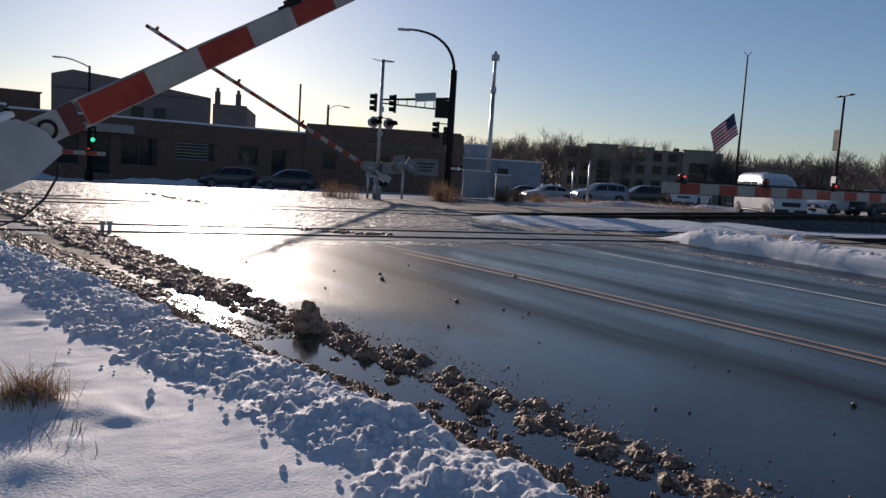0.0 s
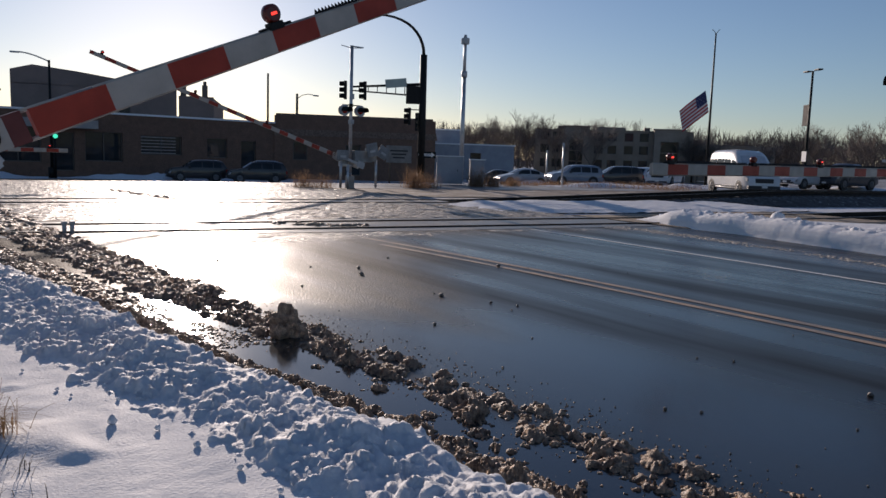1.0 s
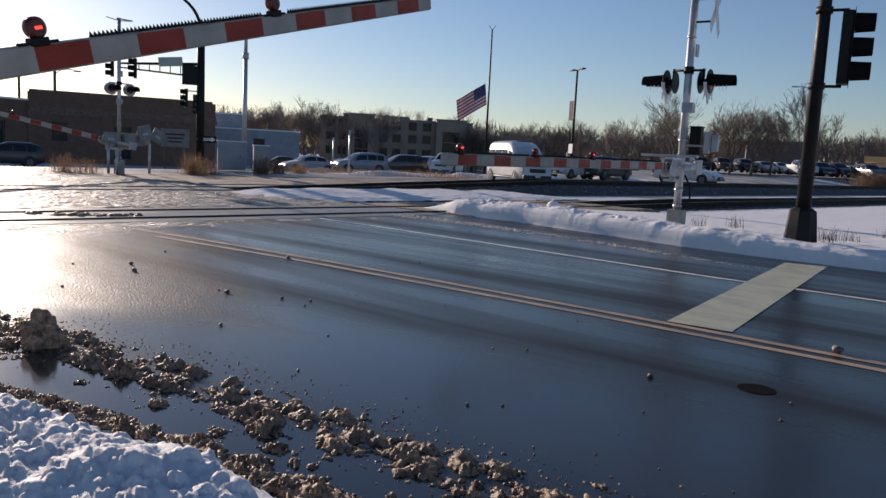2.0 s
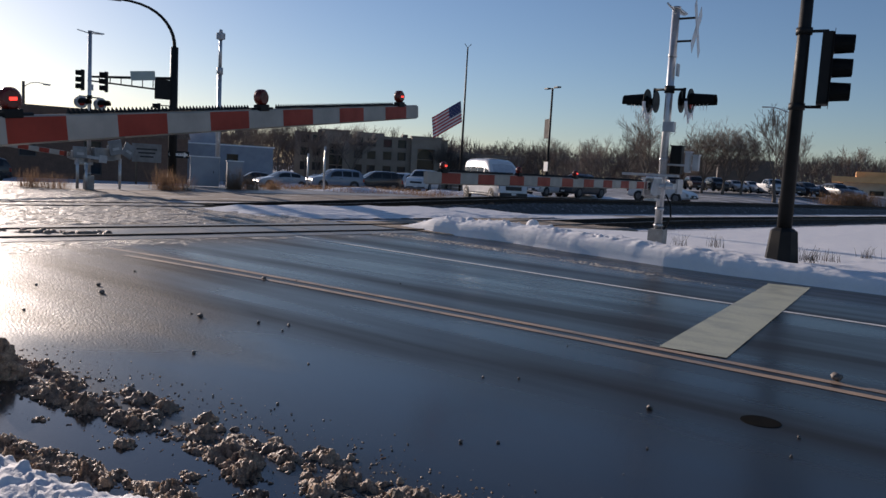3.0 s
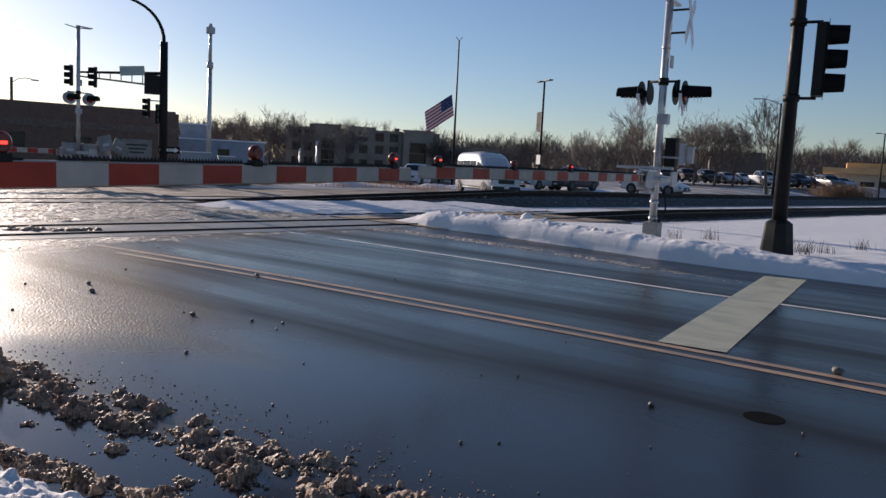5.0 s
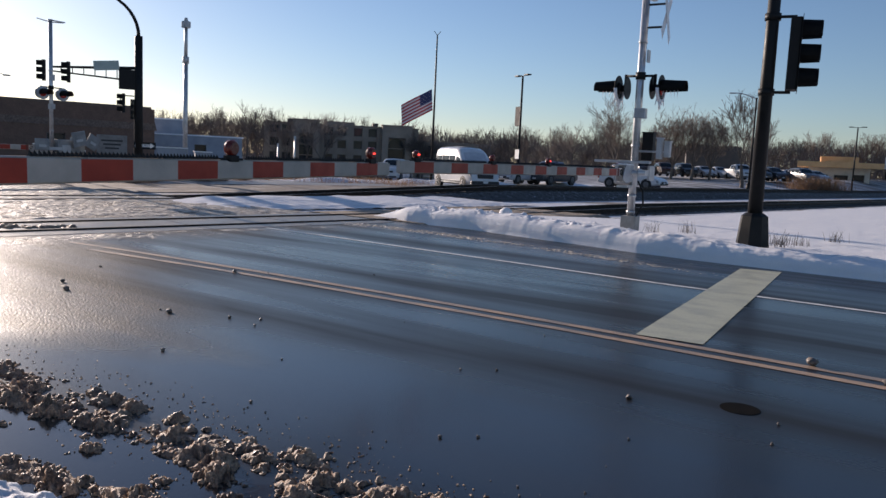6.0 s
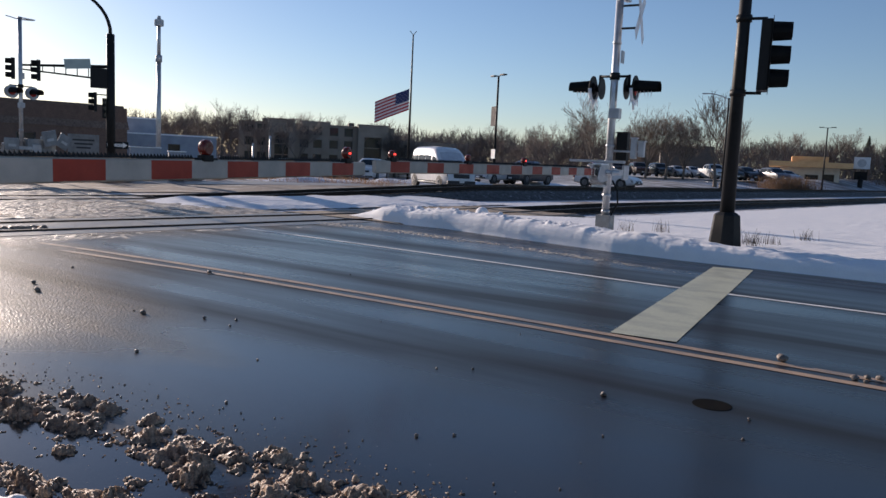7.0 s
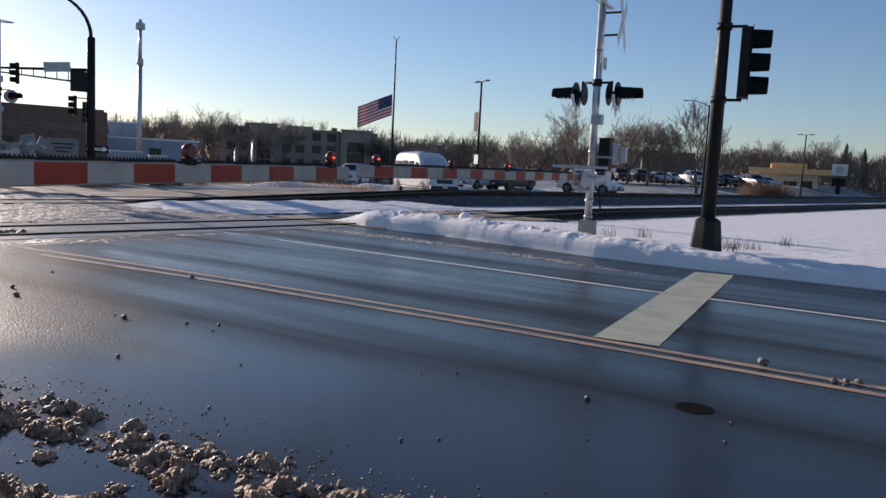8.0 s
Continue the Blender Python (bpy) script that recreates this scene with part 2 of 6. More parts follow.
def rod(bm, p, q, r0, r1=None, seg=10, mat=0):
    p, q = Vector(p), Vector(q)
    r1 = r0 if r1 is None else r1
    d = q - p
    m = Matrix.Translation((p + q) / 2) @ d.to_track_quat("Z", "Y").to_matrix().to_4x4()
    made = bmesh.ops.create_cone(bm, cap_ends=True, segments=seg, radius1=r0, radius2=r1, depth=d.length, matrix=m)
    for f in {f for v in made["verts"] for f in v.link_faces}:
        f.material_index = mat
        f.smooth = len(f.verts) == 4
    return bm


def tube(bm, pts, r, seg=8, r_end=None, mat=0):
    """A round bar along a line of points."""
    pts = [Vector(p) for p in pts]
    rings = []
    for i, p in enumerate(pts):
        d = (pts[min(i + 1, len(pts) - 1)] - pts[max(i - 1, 0)]).normalized()
        a = d.orthogonal().normalized() if not rings else (rings[-1][1] - d * rings[-1][1].dot(d)).normalized()
        b = d.cross(a)
        rad = r if r_end is None else r + (r_end - r) * i / (len(pts) - 1)
        rings.append(([bm.verts.new(p + (a * math.cos(2 * math.pi * k / seg) + b * math.sin(2 * math.pi * k / seg)) * rad) for k in range(seg)], a))
    for (u, _), (v, _) in zip(rings, rings[1:]):
        for k in range(seg):
            f = bm.faces.new((u[k], u[(k + 1) % seg], v[(k + 1) % seg], v[k]))
            f.smooth, f.material_index = True, mat
    for ring, flip in ((rings[0][0], True), (rings[-1][0], False)):
        f = bm.faces.new(ring[::-1] if flip else ring)
        f.material_index = mat
    return bm


def prism(bm, outline, y0, y1, mat=0):
    """A flat outline in x and z, given depth along y."""
    a = [bm.verts.new((x, y0, z)) for x, z in outline]
    b = [bm.verts.new((x, y1, z)) for x, z in outline]
    n = len(a)
    fs = [bm.faces.new(a), bm.faces.new(b[::-1])] + [bm.faces.new((a[(i + 1) % n], a[i], b[i], b[(i + 1) % n])) for i in range(n)]
    for f in fs:
        f.material_index = mat
    bmesh.ops.recalc_face_normals(bm, faces=fs)
    return bm


def B():
    return bmesh.new()


def grid_mesh(name, X, Y, Z, keep=None, smooth=True):
    """A height sheet from arrays; quads where keep is false are left out."""
    r, c = X.shape
    idx = np.arange(r * c).reshape(r, c)
    quads = np.stack([idx[:-1, :-1], idx[:-1, 1:], idx[1:, 1:], idx[1:, :-1]], -1).reshape(-1, 4)
    if keep is not None:
        k = (keep[:-1, :-1] | keep[:-1, 1:] | keep[1:, 1:] | keep[1:, :-1]).reshape(-1)
        quads = quads[k]
    co = np.stack([X, Y, Z], -1).reshape(-1, 3)
    used = np.unique(quads)
    lut = np.full(r * c, -1)
    lut[used] = np.arange(len(used))
    me = bpy.data.meshes.new(name)
    me.from_pydata(co[used].tolist(), [], lut[quads].tolist())
    if smooth:
        me.shade_smooth()
    me.update()
    return me


def fbm(X, Y, scale, seed, octaves=4):
    """Smooth value noise in 0..1 over arrays."""
    out, amp, tot = np.zeros_like(X), 1.0, 0.0
    for o in range(octaves):
        rs = np.random.RandomState(seed + o)
        tab = rs.rand(257, 257)
        u, v = X * scale * 2 ** o, Y * scale * 2 ** o
        i, j = np.floor(u).astype(int), np.floor(v).astype(int)
        fu, fv = u - i, v - j
        fu, fv = fu * fu * (3 - 2 * fu), fv * fv * (3 - 2 * fv)
        g = lambda a, b: tab[a % 256, b % 256]
        out += amp * ((g(i, j) * (1 - fu) + g(i + 1, j) * fu) * (1 - fv) + (g(i, j + 1) * (1 - fu) + g(i + 1, j + 1) * fu) * fv)
        tot += amp
        amp *= 0.5
    return out / tot


def lumps(X, Y, Z, cx, cy, cz, r, flat=0.85, uneven=0.0):
    """Raise the sheet over balls of snow with the given centres and radii."""
    xs, ys = X[0, :], Y[:, 0]
    for a, b, z, q in zip(cx, cy, cz, r):
        i0, i1 = np.searchsorted(xs, (a - q, a + q))
        j0, j1 = np.searchsorted(ys, (b - q, b + q))
        if i1 <= i0 or j1 <= j0:
            continue
        s = (slice(j0, j1), slice(i0, i1))
        d = q * q - (X[s] - a) ** 2 - (Y[s] - b) ** 2
        top = np.where(d > 0, z + flat * np.sqrt(np.maximum(d, 0)), -9)
        Z[s] = np.maximum(Z[s], top)
    return Z


def along(ys, xs):
    return lambda y: np.interp(y, ys, xs)


# ---------------------------------------------------------------- ground, road, snow
HEAP_OUT = along([-6, 0, 1, 2.4, 4.2, 5.6, 8.4, 13, 20], [2.98, 2.84, 2.80, 2.68, 2.52, 2.3, 1.95, 1.6, 1.25])
HEAP_IN = along([-6, 0, 1.5, 3, 4.1, 5, 8.5, 13.7, 20], [2.6, 2.42, 2.26, 2.14, 2.0, 1.66, 1.12, 0.25, -0.6])
GUTTER = along([-6, 0.65, 2.06, 3.7, 7.1, 10, 14], [2.05, 1.96, 1.8, 1.42, 0.92, 0.3, -0.5])
RIDGE_OUT = along([-6, 0.66, 1.83, 3.47, 6.4, 10.3, 14], [1.9, 1.80, 1.68, 1.31, 0.88, 0.05, -0.8])
RIDGE_IN = along([-6, 0.5, 1.35, 2.5, 4.1, 6.1, 9, 14], [1.06, 0.96, 0.89, 0.60, 0.24, -0.06, -0.55, -1.65])
LAWN = 0.12


def dip(y):
    """The land falls gently beyond the crossing."""
    k = np.clip((np.asarray(y, float) - 31) / 30, 0, 1)
    return -0.95 * k * k * (3 - 2 * k)


def build_ground():
    n = 60
    far = np.concatenate([-np.geomspace(2500, 30, n), np.linspace(-28, 28, 20), np.linspace(30, 90, 31), np.geomspace(95, 2500, n)])
    X, Y = np.meshgrid(far, far)
    ob = new("ground", grid_mesh("ground", X, Y, -0.06 + dip(Y)))
    ob.data.materials.append(M_GROUND)
    tagged(ob, "flat snowy ground with patches of bare brown earth", "ground", kind="structure")
    # the road, one sheet from behind the camera to beyond the crossing
    xs = np.linspace(-3.5, 14.6, 40)
    ys = np.linspace(-60, 66, 140)
    X, Y = np.meshgrid(xs, ys)
    ob = new("road", grid_mesh("road", X, Y, dip(Y)))
    ob.data.materials.append(M_ROAD)
    tagged(ob, "wet dark asphalt road, gritty and snow-packed near the crossing", "road", kind="structure")
    # cross street beyond the tracks
    u, v = np.meshgrid(np.linspace(14.7, 190, 90), np.linspace(-6, 7, 10))
    X, Y = u, 37.5 - 0.12 * u + v
    ob = new("road_side_street", grid_mesh("road_side_street", X, Y, dip(Y) - 0.02))
    ob.data.materials.append(surf("dull_asphalt", (0.10, 0.095, 0.09), (0.34, 0.33, 0.32), 0.5, (0.4, 0.7), world_space=True, stretch=(0.3, 1, 1), contrast=(0.45, 0.65)))
    tagged(ob, "grey side street streaked with packed snow", "road", kind="structure")
    # snow between the two tracks beside the road, and heaps along the verges
    rs = np.random.RandomState(31)
    u, v = np.meshgrid(np.linspace(0, 1, 200), np.linspace(0, 1, 80))
    X = 13.3 + 13.5 * u
    Y = 15.9 - 0.12 * X + v * (3.9 + 0.0 * u) + 0.9
    edge = np.clip(np.minimum(u, 1 - u) * 9, 0, 1) * np.clip(np.minimum(v * 6, (1 - v) * 9), 0, 1)
    Z = (0.03 + 0.15 * v) * edge * (0.7 + 0.5 * fbm(X, Y, 0.9, 5, 3)) + 0.06 * (fbm(X, Y, 3.5, 8, 4) - 0.5) * (1.15 - v) - 0.02
    ob = new("snow_patch", grid_mesh("snow_patch", X, Y, Z))
    ob.data.materials.append(M_RIDGE)
    tagged(ob, "trampled snow between the two tracks beside the road", "snow", kind="structure")
    # bare earth beyond the far track
    u, v = np.meshgrid(np.linspace(14.7, 75, 120), np.linspace(0, 1, 22))
    X, Y = u, 25.0 - 0.12 * u + v * 7.2
    ob = new("bare_verge", grid_mesh("bare_verge", X, Y, dip(Y) - 0.03 + 0.07 * (fbm(X, Y, 0.8, 19, 3) - 0.5) * np.sin(np.pi * v)))
    ob.data.materials.append(surf("bare_earth", (0.15, 0.105, 0.07), (0.40, 0.37, 0.34), 1.2, (0.7, 0.9), bump=0.02, bump_scale=6, fine=0.3, world_space=True, contrast=(0.5, 0.68), stretch=(0.5, 1, 1)))
    tagged(ob, "bare brown earth with snow flecks beside the far track", "ground", kind="structure")
    for x0, y0, x1, y1, w, h in ((-18, 62, 24, 63.5, 2.2, 0.5), (31, 33.0, 52, 30.6, 1.6, 0.35), (56, 30.5, 120, 22.5, 2.0, 0.4), (40, 47, 70, 43, 2.0, 0.35)):
        n = int(math.hypot(x1 - x0, y1 - y0) / 0.35)
        u, v = np.meshgrid(np.linspace(0, 1, n), np.linspace(-1, 1, 14))
        X = x0 + (x1 - x0) * u
        Y = y0 + (y1 - y0) * u + v * w
        bumpy = np.clip(fbm(X, Y, 0.25, 15, 3) * 2.2 - 0.55, 0.05, 1.2) * (0.6 + 0.8 * fbm(X, Y, 1.2, 18, 3))
        Z = dip(Y) + h * bumpy * np.clip(1 - v * v, 0, 1) - 0.07
        ob = new("snow_berm", grid_mesh("snow_berm", X, Y, Z))
        ob.data.materials.append(M_RIDGE)
        tagged(ob, "low uneven berm of ploughed snow along a street", "snow", kind="structure")


def build_apron():
    """Tan gravel packed level with the rails of the near track beside the road."""
    u, v = np.meshgrid(np.linspace(0, 1, 130), np.linspace(0, 1, 60))
    X = 14.7 + 8.2 * u
    Y = 13.05 - 0.12 * X - 1.5 + 4.5 * v
    rail = np.interp(X, [15.5, 30], [0.034, 0.17])
    Z = rail - 0.022 + 0.02 * (fbm(X, Y, 1.5, 71, 3) - 0.5)
    for off in (0.0, 1.505):
        Z = np.where(np.abs(Y - (13.05 - 0.12 * X + off * 1.007)) < 0.11, rail - 0.09, Z)
    rim = np.minimum(np.minimum(v, 1 - v) * 4.5, (1 - u) * 8.2 + 0.5 * (fbm(X, Y, 1.1, 73, 2) - 0.5))
    Z = Z - 0.25 * np.clip(0.35 - rim, 0, 1)
    ob = new("gravel_apron", grid_mesh("gravel_apron", X, Y, Z))
    ob.data.materials.append(surf("tan_gravel", (0.21, 0.155, 0.105), (0.36, 0.285, 0.205), 2.2, (0.7, 0.9), bump=0.01, bump_scale=30, fine=0.3, world_space=True, stretch=(0.5, 1.6, 1)))
    tagged(ob, "tan gravel packed level with the rails beside the road", "gravel", kind="structure")


def stripe(name, outline, m, label, z=0.004):
    bm = B()
    v = [bm.verts.new((x, y, z)) for x, y in outline]
    bm.faces.new(v)
    if bm.faces[:][0].normal.z < 0:
        bmesh.ops.reverse_faces(bm, faces=bm.faces[:])
    bm.normal_update()
    ob = part(name, bm, m)
    return tagged(ob, label, "road marking", kind="structure")


def line_strip(name, centre, width, m, label):
    """A painted line of even width along a gently bending centre line of (y, x) points."""
    left = [(x - width / 2, y) for y, x in centre]
    right = [(x + width / 2, y) for y, x in centre]
    return stripe(name, left + right[::-1], m, label)


def build_markings():
    line_strip("yellow_line", [(-60, 6.70), (2.5, 6.70), (4.8, 6.65), (6.4, 6.60), (8.0, 6.52), (9.2, 6.43), (10.6, 6.30)], 0.105, M_YELLOW, "worn solid yellow centre line on wet asphalt")
    line_strip("yellow_line", [(-60, 6.47), (2.3, 6.46), (4.0, 6.41), (6.0, 6.36), (7.2, 6.29), (8.2, 6.20), (9.6, 6.08)], 0.105, M_YELLOW, "worn solid yellow centre line on wet asphalt")
    line_strip("white_edge_line", [(-60, 10.13), (2.5, 10.16), (5.0, 10.32), (7.0, 10.44), (9.0, 10.56), (11.0, 10.62)], 0.10, M_WHITE_LINE, "worn solid white lane line on wet asphalt")
    stripe("stop_bar", [(6.84, 1.02), (13.10, 1.68), (12.95, 2.28), (6.78, 1.62)], M_BAR, "broad off-white stop bar painted across the far lane", 0.007)


def build_lawn():
    """The snow-covered verge on which the camera stands."""
    xs = np.unique(np.concatenate([-np.geomspace(60, 1.8, 30), np.arange(-1.8, 1.5, 0.035)]))
    ys = np.unique(np.concatenate([np.linspace(-50, -1, 30), np.arange(-1, 6.5, 0.035), np.linspace(6.5, 14, 40)]))
    X, Y = np.meshgrid(xs, ys)
    Z = LAWN + 0.03 * (fbm(X, Y, 0.7, 3, 3) - 0.5) + 0.008 * (fbm(X, Y, 4.0, 9, 3) - 0.5)
    drift = np.maximum(0, fbm(X * 1.2 + 0.3 * Y, Y * 1.1, 2.2, 24, 2) - 0.70) * 0.14 + 0.010 * (fbm(X, Y, 18, 29, 3) - 0.5)
    Z = Z + drift
    for a, b, h, q in ((-0.16, 2.40, 0.085, 0.13), (-0.05, 1.78, 0.02, 0.10), (-0.2, 1.55, 0.045, 0.16)):
        Z = Z + h * np.exp(-((X - a) ** 2 + (Y - b) ** 2) / (q * q))
    edge = RIDGE_OUT(Y) - 0.35 - X
    Z = np.where(edge < 0.2, LAWN * np.clip(edge / 0.2, 0, 1) - 0.03 * (edge < 0), Z)
    ob = new("snow_verge", grid_mesh("snow_verge", X, Y, Z, edge > -0.25))
    ob.data.materials.append(M_SNOW)
    tagged(ob, "smooth wind-crusted snow covering the verge", "snow", kind="structure")


def build_ridge():
    """The ploughed ridge of snow clods between verge and gutter."""
    rs = np.random.RandomState(5)
    xs, ys = np.arange(-1.9, 2.2, 0.014), np.concatenate([np.arange(-14, -1.6, 0.06), np.arange(-1.6, 12.5, 0.018)])
    X, Y = np.meshgrid(xs, ys)
    a, b = RIDGE_IN(Y), RIDGE_OUT(Y)
    u = (X - a) / (b - a)
    hump = np.clip(np.interp(u, [-0.1, 0.0, 0.25, 0.6, 0.85, 1.0, 1.04], [0, 0.10, 0.15, 0.19, 0.16, 0.04, -0.02]), -0.02, 1)
    Z = hump * (0.62 + 0.76 * fbm(X, Y, 1.9, 40, 3)) + 0.05 * (fbm(X, Y, 5.0, 43, 2) - 0.5) * (u > 0)

    def level(cx, cy):
        i = np.clip(np.searchsorted(xs, cx), 0, len(xs) - 1)
        j = np.clip(np.searchsorted(ys, cy), 0, len(ys) - 1)
        return Z[j, i]

    # clods of all sizes: a few large blocks, many fist-sized ones, and crumbs over them
    for n, r0, r1, power, sink in ((150, 0.045, 0.095, 1.8, 0.55), (1500, 0.022, 0.055, 2.0, 0.30), (7000, 0.010, 0.030, 2.0, 0.15), (16000, 0.005, 0.014, 2.0, 0.0)):
        cy = np.where(rs.rand(n) < 0.10, rs.uniform(-14, -1.6, n), rs.uniform(-1.6, 12.5, n))
        cu = np.clip(rs.normal(0.48, 0.28, n), -0.06 + 0.1 * rs.rand(n), 1.0)
        cx = RIDGE_IN(cy) + cu * (RIDGE_OUT(cy) - RIDGE_IN(cy))
        r = r0 + (r1 - r0) * rs.rand(n) ** power
        Z = lumps(X, Y, Z, cx, cy, level(cx, cy) - sink * r, r, 0.92)
    Z += 0.010 * (fbm(X, Y, 30, 60, 3) - 0.5)
    keep = (u > -0.14) & (u < 1.04) & (Z > 0.0)
    ob = new("snow_ridge", grid_mesh("snow_ridge", X, Y, Z, keep))
    ob.data.materials.append(M_RIDGE)
    tagged(ob, "ploughed ridge of lumpy white snow clods along the gutter", "snow", kind="stuff")


def crumbs(X, Y, Z, cover, n, rmin, rmax, rs, sink=0.3):
    """Strew small lumps over a sheet where cover allows, more where it is thicker."""
    xs, ys = X[0, :], Y[:, 0]
    j, i = rs.randint(0, len(ys), n * 6), rs.randint(0, len(xs), n * 6)
    ok = rs.rand(n * 6) < cover[j, i]
    j, i = j[ok][:n], i[ok][:n]
    r = rmin + (rmax - rmin) * rs.rand(len(i)) ** 2.5
    return lumps(X, Y, Z, xs[i], ys[j], np.maximum(Z[j, i], 0) - sink * r, r, 0.9)


def build_slush():
    """Brown slush thrown up in crumbling rows between the gutter and the traffic lane."""
    rs = np.random.RandomState(8)

    def piles(X, Y, Z, line, y0, y1, n, wide, tall, r, grains, size):
        """Clusters of crumbs strung along a line, each a low heap of small grains."""
        cy = rs.uniform(y0, y1, n)
        cx = line(cy) + wide * rs.normal(0, 1, n)
        for a, b in zip(cx, cy):
            q = r * (0.45 + 1.1 * rs.rand() ** 2)
            top = tall * (0.4 + 0.9 * rs.rand()) * q / r
            k = rs.normal(0, 0.5, (max(6, int(grains * (q / r) ** 2)), 2)) * (q, 1.35 * q)
            dome = top * np.exp(-1.4 * ((k / q) ** 2).sum(1)) * (0.35 + 0.8 * rs.rand(len(k)))
            lumps(X, Y, Z, a + k[:, 0], b + k[:, 1], dome - 0.002, size * (0.5 + 1.0 * rs.rand(len(k)) ** 2.2), 0.95)

    def mid(f):
        return lambda y: f * HEAP_IN(y) + (1 - f) * HEAP_OUT(y)

    def lip(y):
        return GUTTER(y) + 0.05

    for x0, x1, dx, y0, y1, dy, big in ((1.5, 3.5, 0.02, -14.0, -1.2, 0.03, 1.5), (-0.8, 3.35, 0.0085, -1.2, 6.2, 0.010, 1.0), (-2.4, 2.6, 0.020, 6.2, 13.0, 0.026, 1.9), (-2.8, 2.0, 0.04, 13.0, 24.0, 0.06, 3.2)):
        X, Y = np.meshgrid(np.arange(x0, x1, dx), np.arange(y0, y1 + dy, dy))
        Z = np.full_like(X, -0.02)
        if big == 1.0:
            for f, n, wide, tall, r in ((0.74, 95, 0.035, 0.046, 0.058), (0.46, 95, 0.035, 0.042, 0.054), (0.14, 85, 0.04, 0.034, 0.046)):
                piles(X, Y, Z, mid(f), -1.2, 4.7, n, wide, tall, r, 70, 0.0095)
            piles(X, Y, Z, mid(0.45), -1.2, 4.9, 220, 0.14, 0.014, 0.035, 22, 0.0075)
            piles(X, Y, Z, mid(1.25), -1.2, 4.4, 16, 0.05, 0.028, 0.040, 40, 0.009)
            piles(X, Y, Z, lip, -1.2, 6.2, 620, 0.045, 0.032, 0.050, 60, 0.0075)
            for f, n in ((0.12, 60), (0.4, 80), (0.66, 60)):
                piles(X, Y, Z, mid(f), 4.2, 6.2, n, 0.05, 0.034, 0.06, 60, 0.0075)
            # loose grains all over the strip
            cy = rs.uniform(-1.2, 6.2, 3600)
            cx = mid(0.55)(cy) + rs.normal(0, 0.26, 3600)
            wide = np.where(rs.rand(3600) < 0.25, HEAP_OUT(cy) + np.abs(rs.normal(0, 0.16, 3600)), cx)
            lumps(X, Y, Z, wide, cy, np.zeros(3600), 0.003 + 0.007 * rs.rand(3600) ** 3)
            cy = rs.uniform(4.0, 6.2, 2600)
            lumps(X, Y, Z, GUTTER(cy) + (HEAP_IN(cy) - GUTTER(cy)) * rs.rand(2600), cy, np.full(2600, -0.001), 0.004 + 0.010 * rs.rand(2600) ** 2)
        else:
            n = 420 if big < 2 else 260
            for f in (0.08, 0.32, 0.56):
                piles(X, Y, Z, mid(f), y0, y1, n, 0.08, 0.036, 0.09, 30, 0.0075 * big)
            piles(X, Y, Z, lip, y0, min(y1, 13), n // 2, 0.06, 0.03, 0.07, 16, 0.009 * big)
            cy = rs.uniform(y0, y1, 3000)
            lumps(X, Y, Z, GUTTER(cy) + (HEAP_IN(cy) - GUTTER(cy)) * rs.rand(3000), cy, np.zeros(3000), (0.006 + 0.010 * rs.rand(3000) ** 2) * big)
        Z = np.where(Z > 0.002, Z + 0.014 * (fbm(X, Y, 60, 67, 3) - 0.5) * np.clip(Z / 0.03, 0, 1), Z)
        ob = new("slush_pile", grid_mesh("slush_pile", X, Y, Z, Z > 0.0025))
        ob.data.materials.append(M_SLUSH)
        tagged(ob, "brown salty slush crumbled in rows beside the gutter" if big == 1.0 else "brown slush and grit spread towards the rails", "slush", kind="stuff")


BANK_FOOT = along([-40, 1, 3.2, 4.3, 5.7, 7.5, 9.3, 10.8, 12.5, 14], [13.4, 13.4, 13.44, 13.6, 13.92, 14.36, 14.72, 14.95, 15.5, 16.0])
BANK_TOP = along([-40, -1, 1.5, 3, 4.3, 6, 10, 11.5], [0.30, 0.27, 0.27, 0.31, 0.36, 0.40, 0.37, 0.30])


